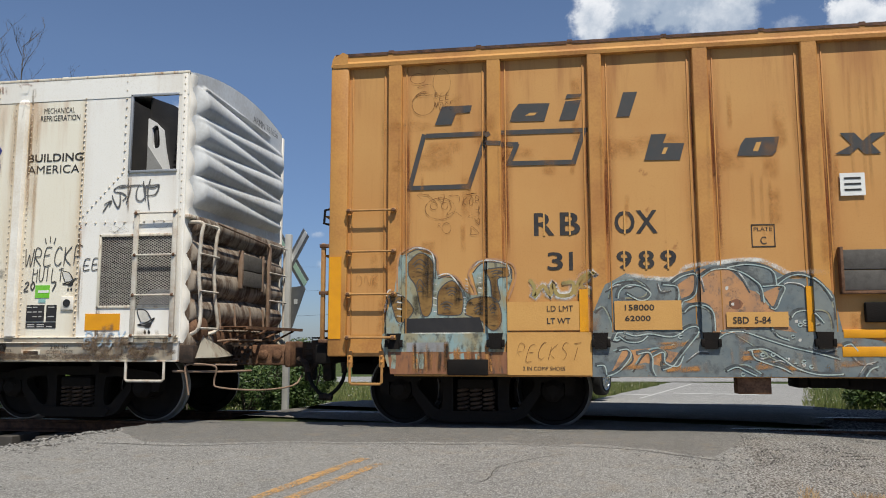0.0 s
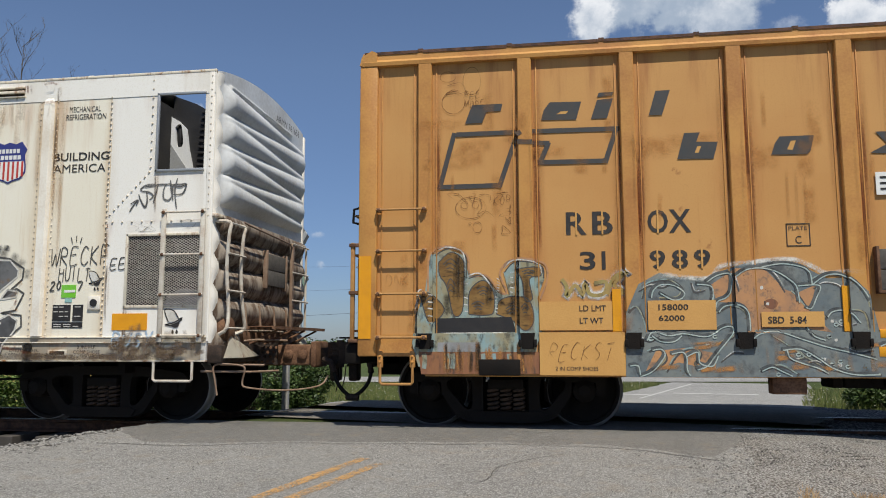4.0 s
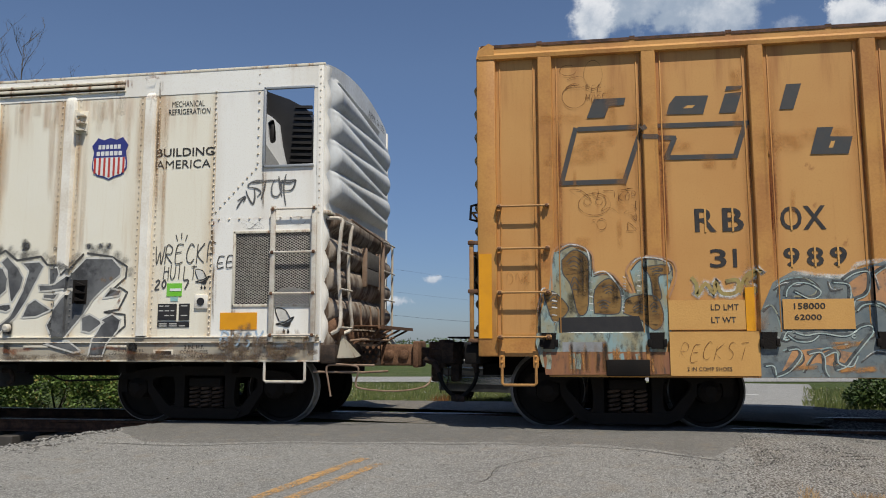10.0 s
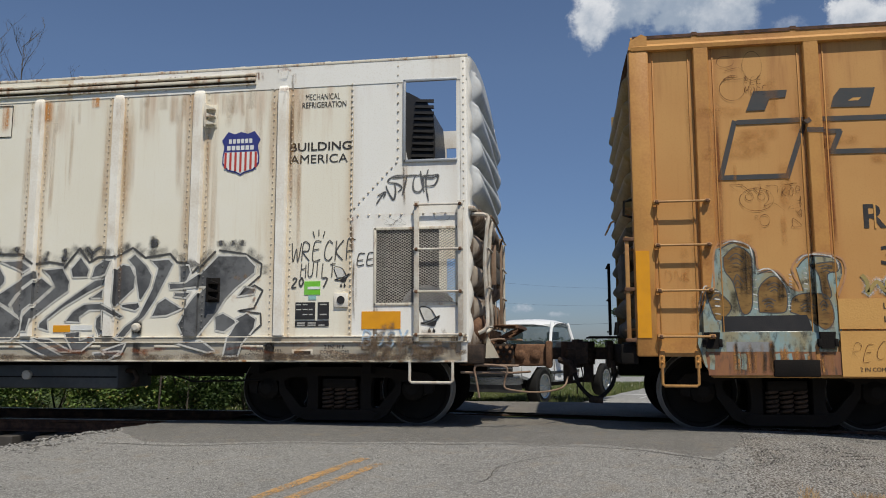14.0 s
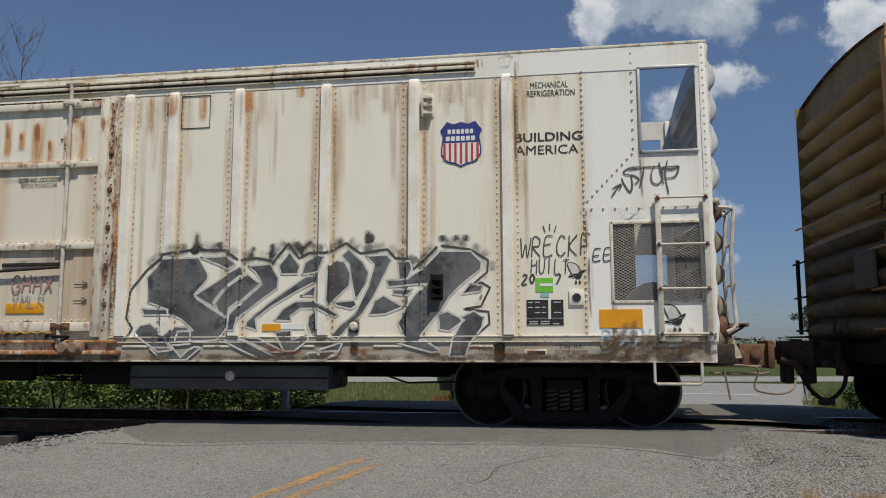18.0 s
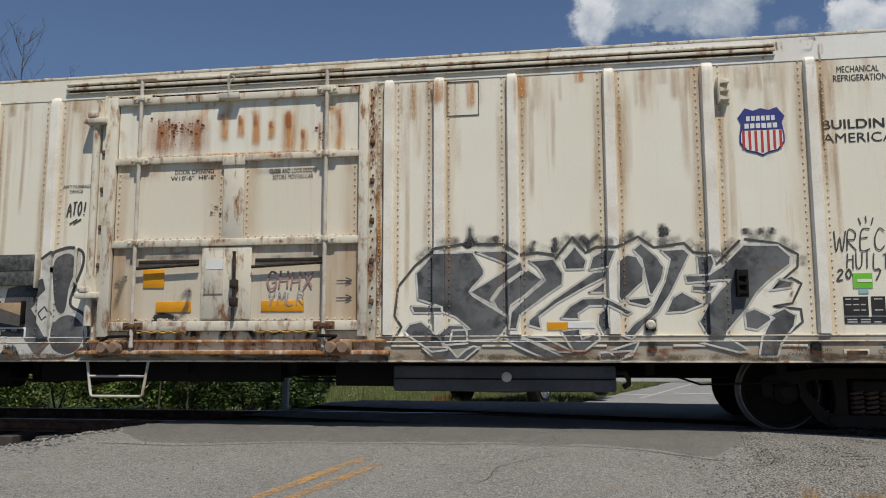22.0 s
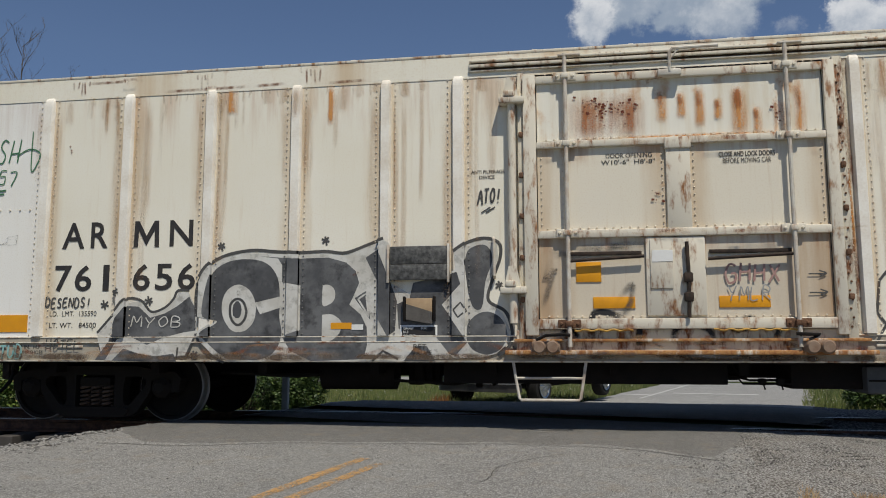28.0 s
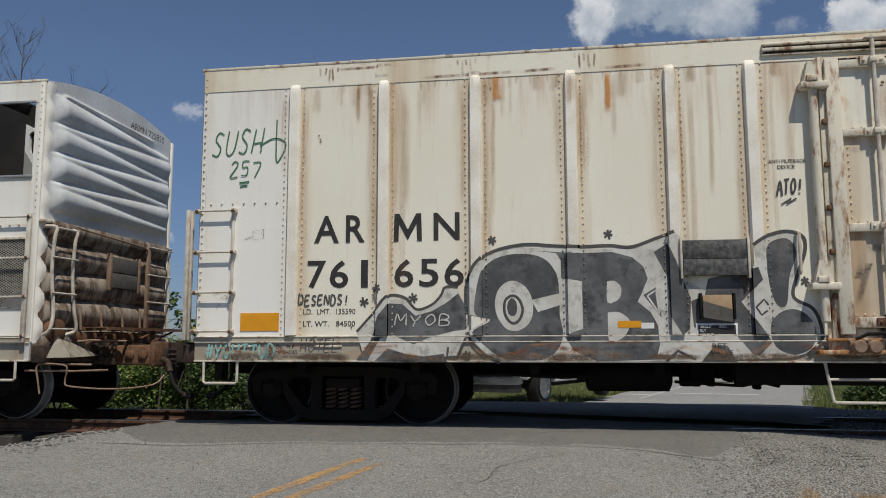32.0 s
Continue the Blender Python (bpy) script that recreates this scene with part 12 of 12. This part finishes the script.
    prism(bm, [(0.92, -1.0), (1.10, -0.80), (1.14, 0.0), (1.10, 0.80), (0.92, 1.0)], 0.62, 0.77, "z")
    bmesh.ops.bevel(bm, geom=list(bm.edges), offset=0.025, segments=2, affect="EDGES")
    bump = add("front_bumper", bm, CHROME, None, "chrome front bumper")
    bm = bmesh.new()
    prism(bm, [(0.90, -0.95), (1.06, -0.76), (1.10, 0.0), (1.06, 0.76), (0.90, 0.95)], 0.46, 0.615, "z")
    add("bumper_valance", bm, TRUCK_GREY, bump)
    bm = bmesh.new()
    box(bm, -4.6, 0.8, -0.5, 0.5, 0.48, 0.68)
    add("chassis", bm, UNDER)
    bm = bmesh.new()
    box(bm, -4.92, -4.72, -0.92, 0.92, 0.55, 0.75, 0.02)
    add("rear_bumper", bm, CHROME)
    for x in (0.0, -3.56):
        for s in (-1, 1):
            bm = bmesh.new()
            lathe(bm, [(0.24, s * 0.10), (0.34, s * 0.13), (0.385, s * 0.11), (0.40, s * 0.06), (0.40, s * -0.06), (0.385, s * -0.11), (0.34, s * -0.13), (0.24, s * -0.10)], (x, s * 0.90, 0.40), "y", 32)
            wheel = add("wheel", bm, RUBBER, None, "black tyre on a bright alloy rim")
            bm = bmesh.new()
            lathe(bm, [(0.25, s * 0.11), (0.235, s * 0.10), (0.20, s * 0.05), (0.07, s * 0.06), (0.06, s * 0.10), (0.02, s * 0.105)], (x, s * 0.90, 0.40), "y", 28)
            rim = add("rim", bm, TRUCK_GREY, wheel)
            bm = bmesh.new()
            lathe(bm, [(0.225, s * 0.10), (0.232, s * 0.13), (0.262, s * 0.137), (0.262, s * 0.12)], (x, s * 0.90, 0.40), "y", 28)
            add("rim_lip", bm, CHROME, wheel)
            for k in range(5):
                bm = bmesh.new()
                a = k * math.pi / 2.5
                vs = box(bm, 0.02, 0.235, s * 0.105 - 0.02, s * 0.105 + 0.02, -0.030, 0.030, 0.006)
                bmesh.ops.transform(bm, matrix=Matrix.Translation((x, s * 0.90, 0.40)) @ Matrix.Rotation(a, 4, "Y"), verts=bm.verts)
                add("spoke", bm, CHROME, wheel)


pickup()

# ---- white lines and kerb-side marks on the far road ----
for s0, s1, c0, c1, name in ((14.0, 14.3, -0.7, 0.1, "stop_line"), (12.2, 23.0, 0.18, 0.25, "far_line"), (15.2, 15.5, 0.6, 3.0, "far_line")):
    bm = bmesh.new()
    road_strip(bm, s0, s1, c0, c1, 0.020, 0.4, 0.02, 2, 0.0)
    solo(name, bm, ROAD_WHITE, "worn white line painted on the road", "road marking", kind="structure", smooth=None)


# ---- loose stones ----
def stones(name, n, area, s0, s1, seed, label, mat, lift=0.0):
    rng = np.random.default_rng(seed)
    ico = [(0, 0, 1), (0.9, 0, 0.3), (0.28, 0.85, 0.3), (-0.72, 0.52, 0.3), (-0.72, -0.52, 0.3), (0.28, -0.85, 0.3), (0, 0, -0.6)]
    tri = [(0, 1, 2), (0, 2, 3), (0, 3, 4), (0, 4, 5), (0, 5, 1), (6, 2, 1), (6, 3, 2), (6, 4, 3), (6, 5, 4), (6, 1, 5)]
    base = np.array(ico)
    vs, fs = [], []
    for k in range(n):
        x, y = rng.uniform(area[0], area[1]), rng.uniform(area[2], area[3])
        s = rng.uniform(s0, s1)
        a = rng.uniform(0, 6.28)
        v = base * (s * rng.uniform(0.6, 1.3, 3)) * rng.uniform(0.8, 1.2, (7, 1))
        c, q = math.cos(a), math.sin(a)
        i = len(vs)
        z = ground_z(x, y) + 0.3 * s + lift
        vs += [(x + p[0] * c - p[1] * q, y + p[0] * q + p[1] * c, z + p[2] * 0.7) for p in v]
        fs += [tuple(i + t for t in f) for f in tri]
    me = bpy.data.meshes.new(name)
    me.from_pydata(vs, [], fs)
    me.materials.append(mat)
    tagged(new(name, me), label, "stones", "", "stuff")


n = Nodes("loose_stone")
STONE = n.done(n.mix(n.island(), (0.08, 0.077, 0.073), (0.26, 0.25, 0.235)), 0.9, 0, n.noise(n.place(), 120, 3), 0.003, 0.2)
stones("ballast_stones", 16000, (-16.0, -4.75, -1.9, 0.7), 0.010, 0.028, 1, "grey crushed ballast stones beside the rail", STONE)
stones("ballast_stones", 3500, (3.4, 9.0, -0.2, 0.7), 0.018, 0.045, 2, "grey crushed ballast stones beside the rail", STONE)
stones("gravel_stones", 12000, (0.9, 5.0, -3.6, 0.2), 0.004, 0.013, 3, "small pale stones on the gravel shoulder", STONE, 0.008)
stones("road_grit", 2500, (-5.2, 1.2, -4.2, -1.0), 0.003, 0.008, 4, "loose grit on the asphalt", STONE, 0.014)
stones("far_gravel", 1500, (-9.0, -4.6, 2.9, 5.0), 0.010, 0.03, 5, "pale gravel along the far rail", STONE, 0.01)


def motions():
    """The train rolls to the right; each wheelset turns with it."""
    for car in CARS:
        at = HOME[car.name]
        walk(car, [(t, pose(at.x + s, at.y, at.z)) for t, s in ROLLED])
    for wheelset, p in WHEELSETS:
        walk(wheelset, [(t, pose(*p, 0, math.degrees(s / 0.42), 0)) for t, s in ROLLED])


motions()
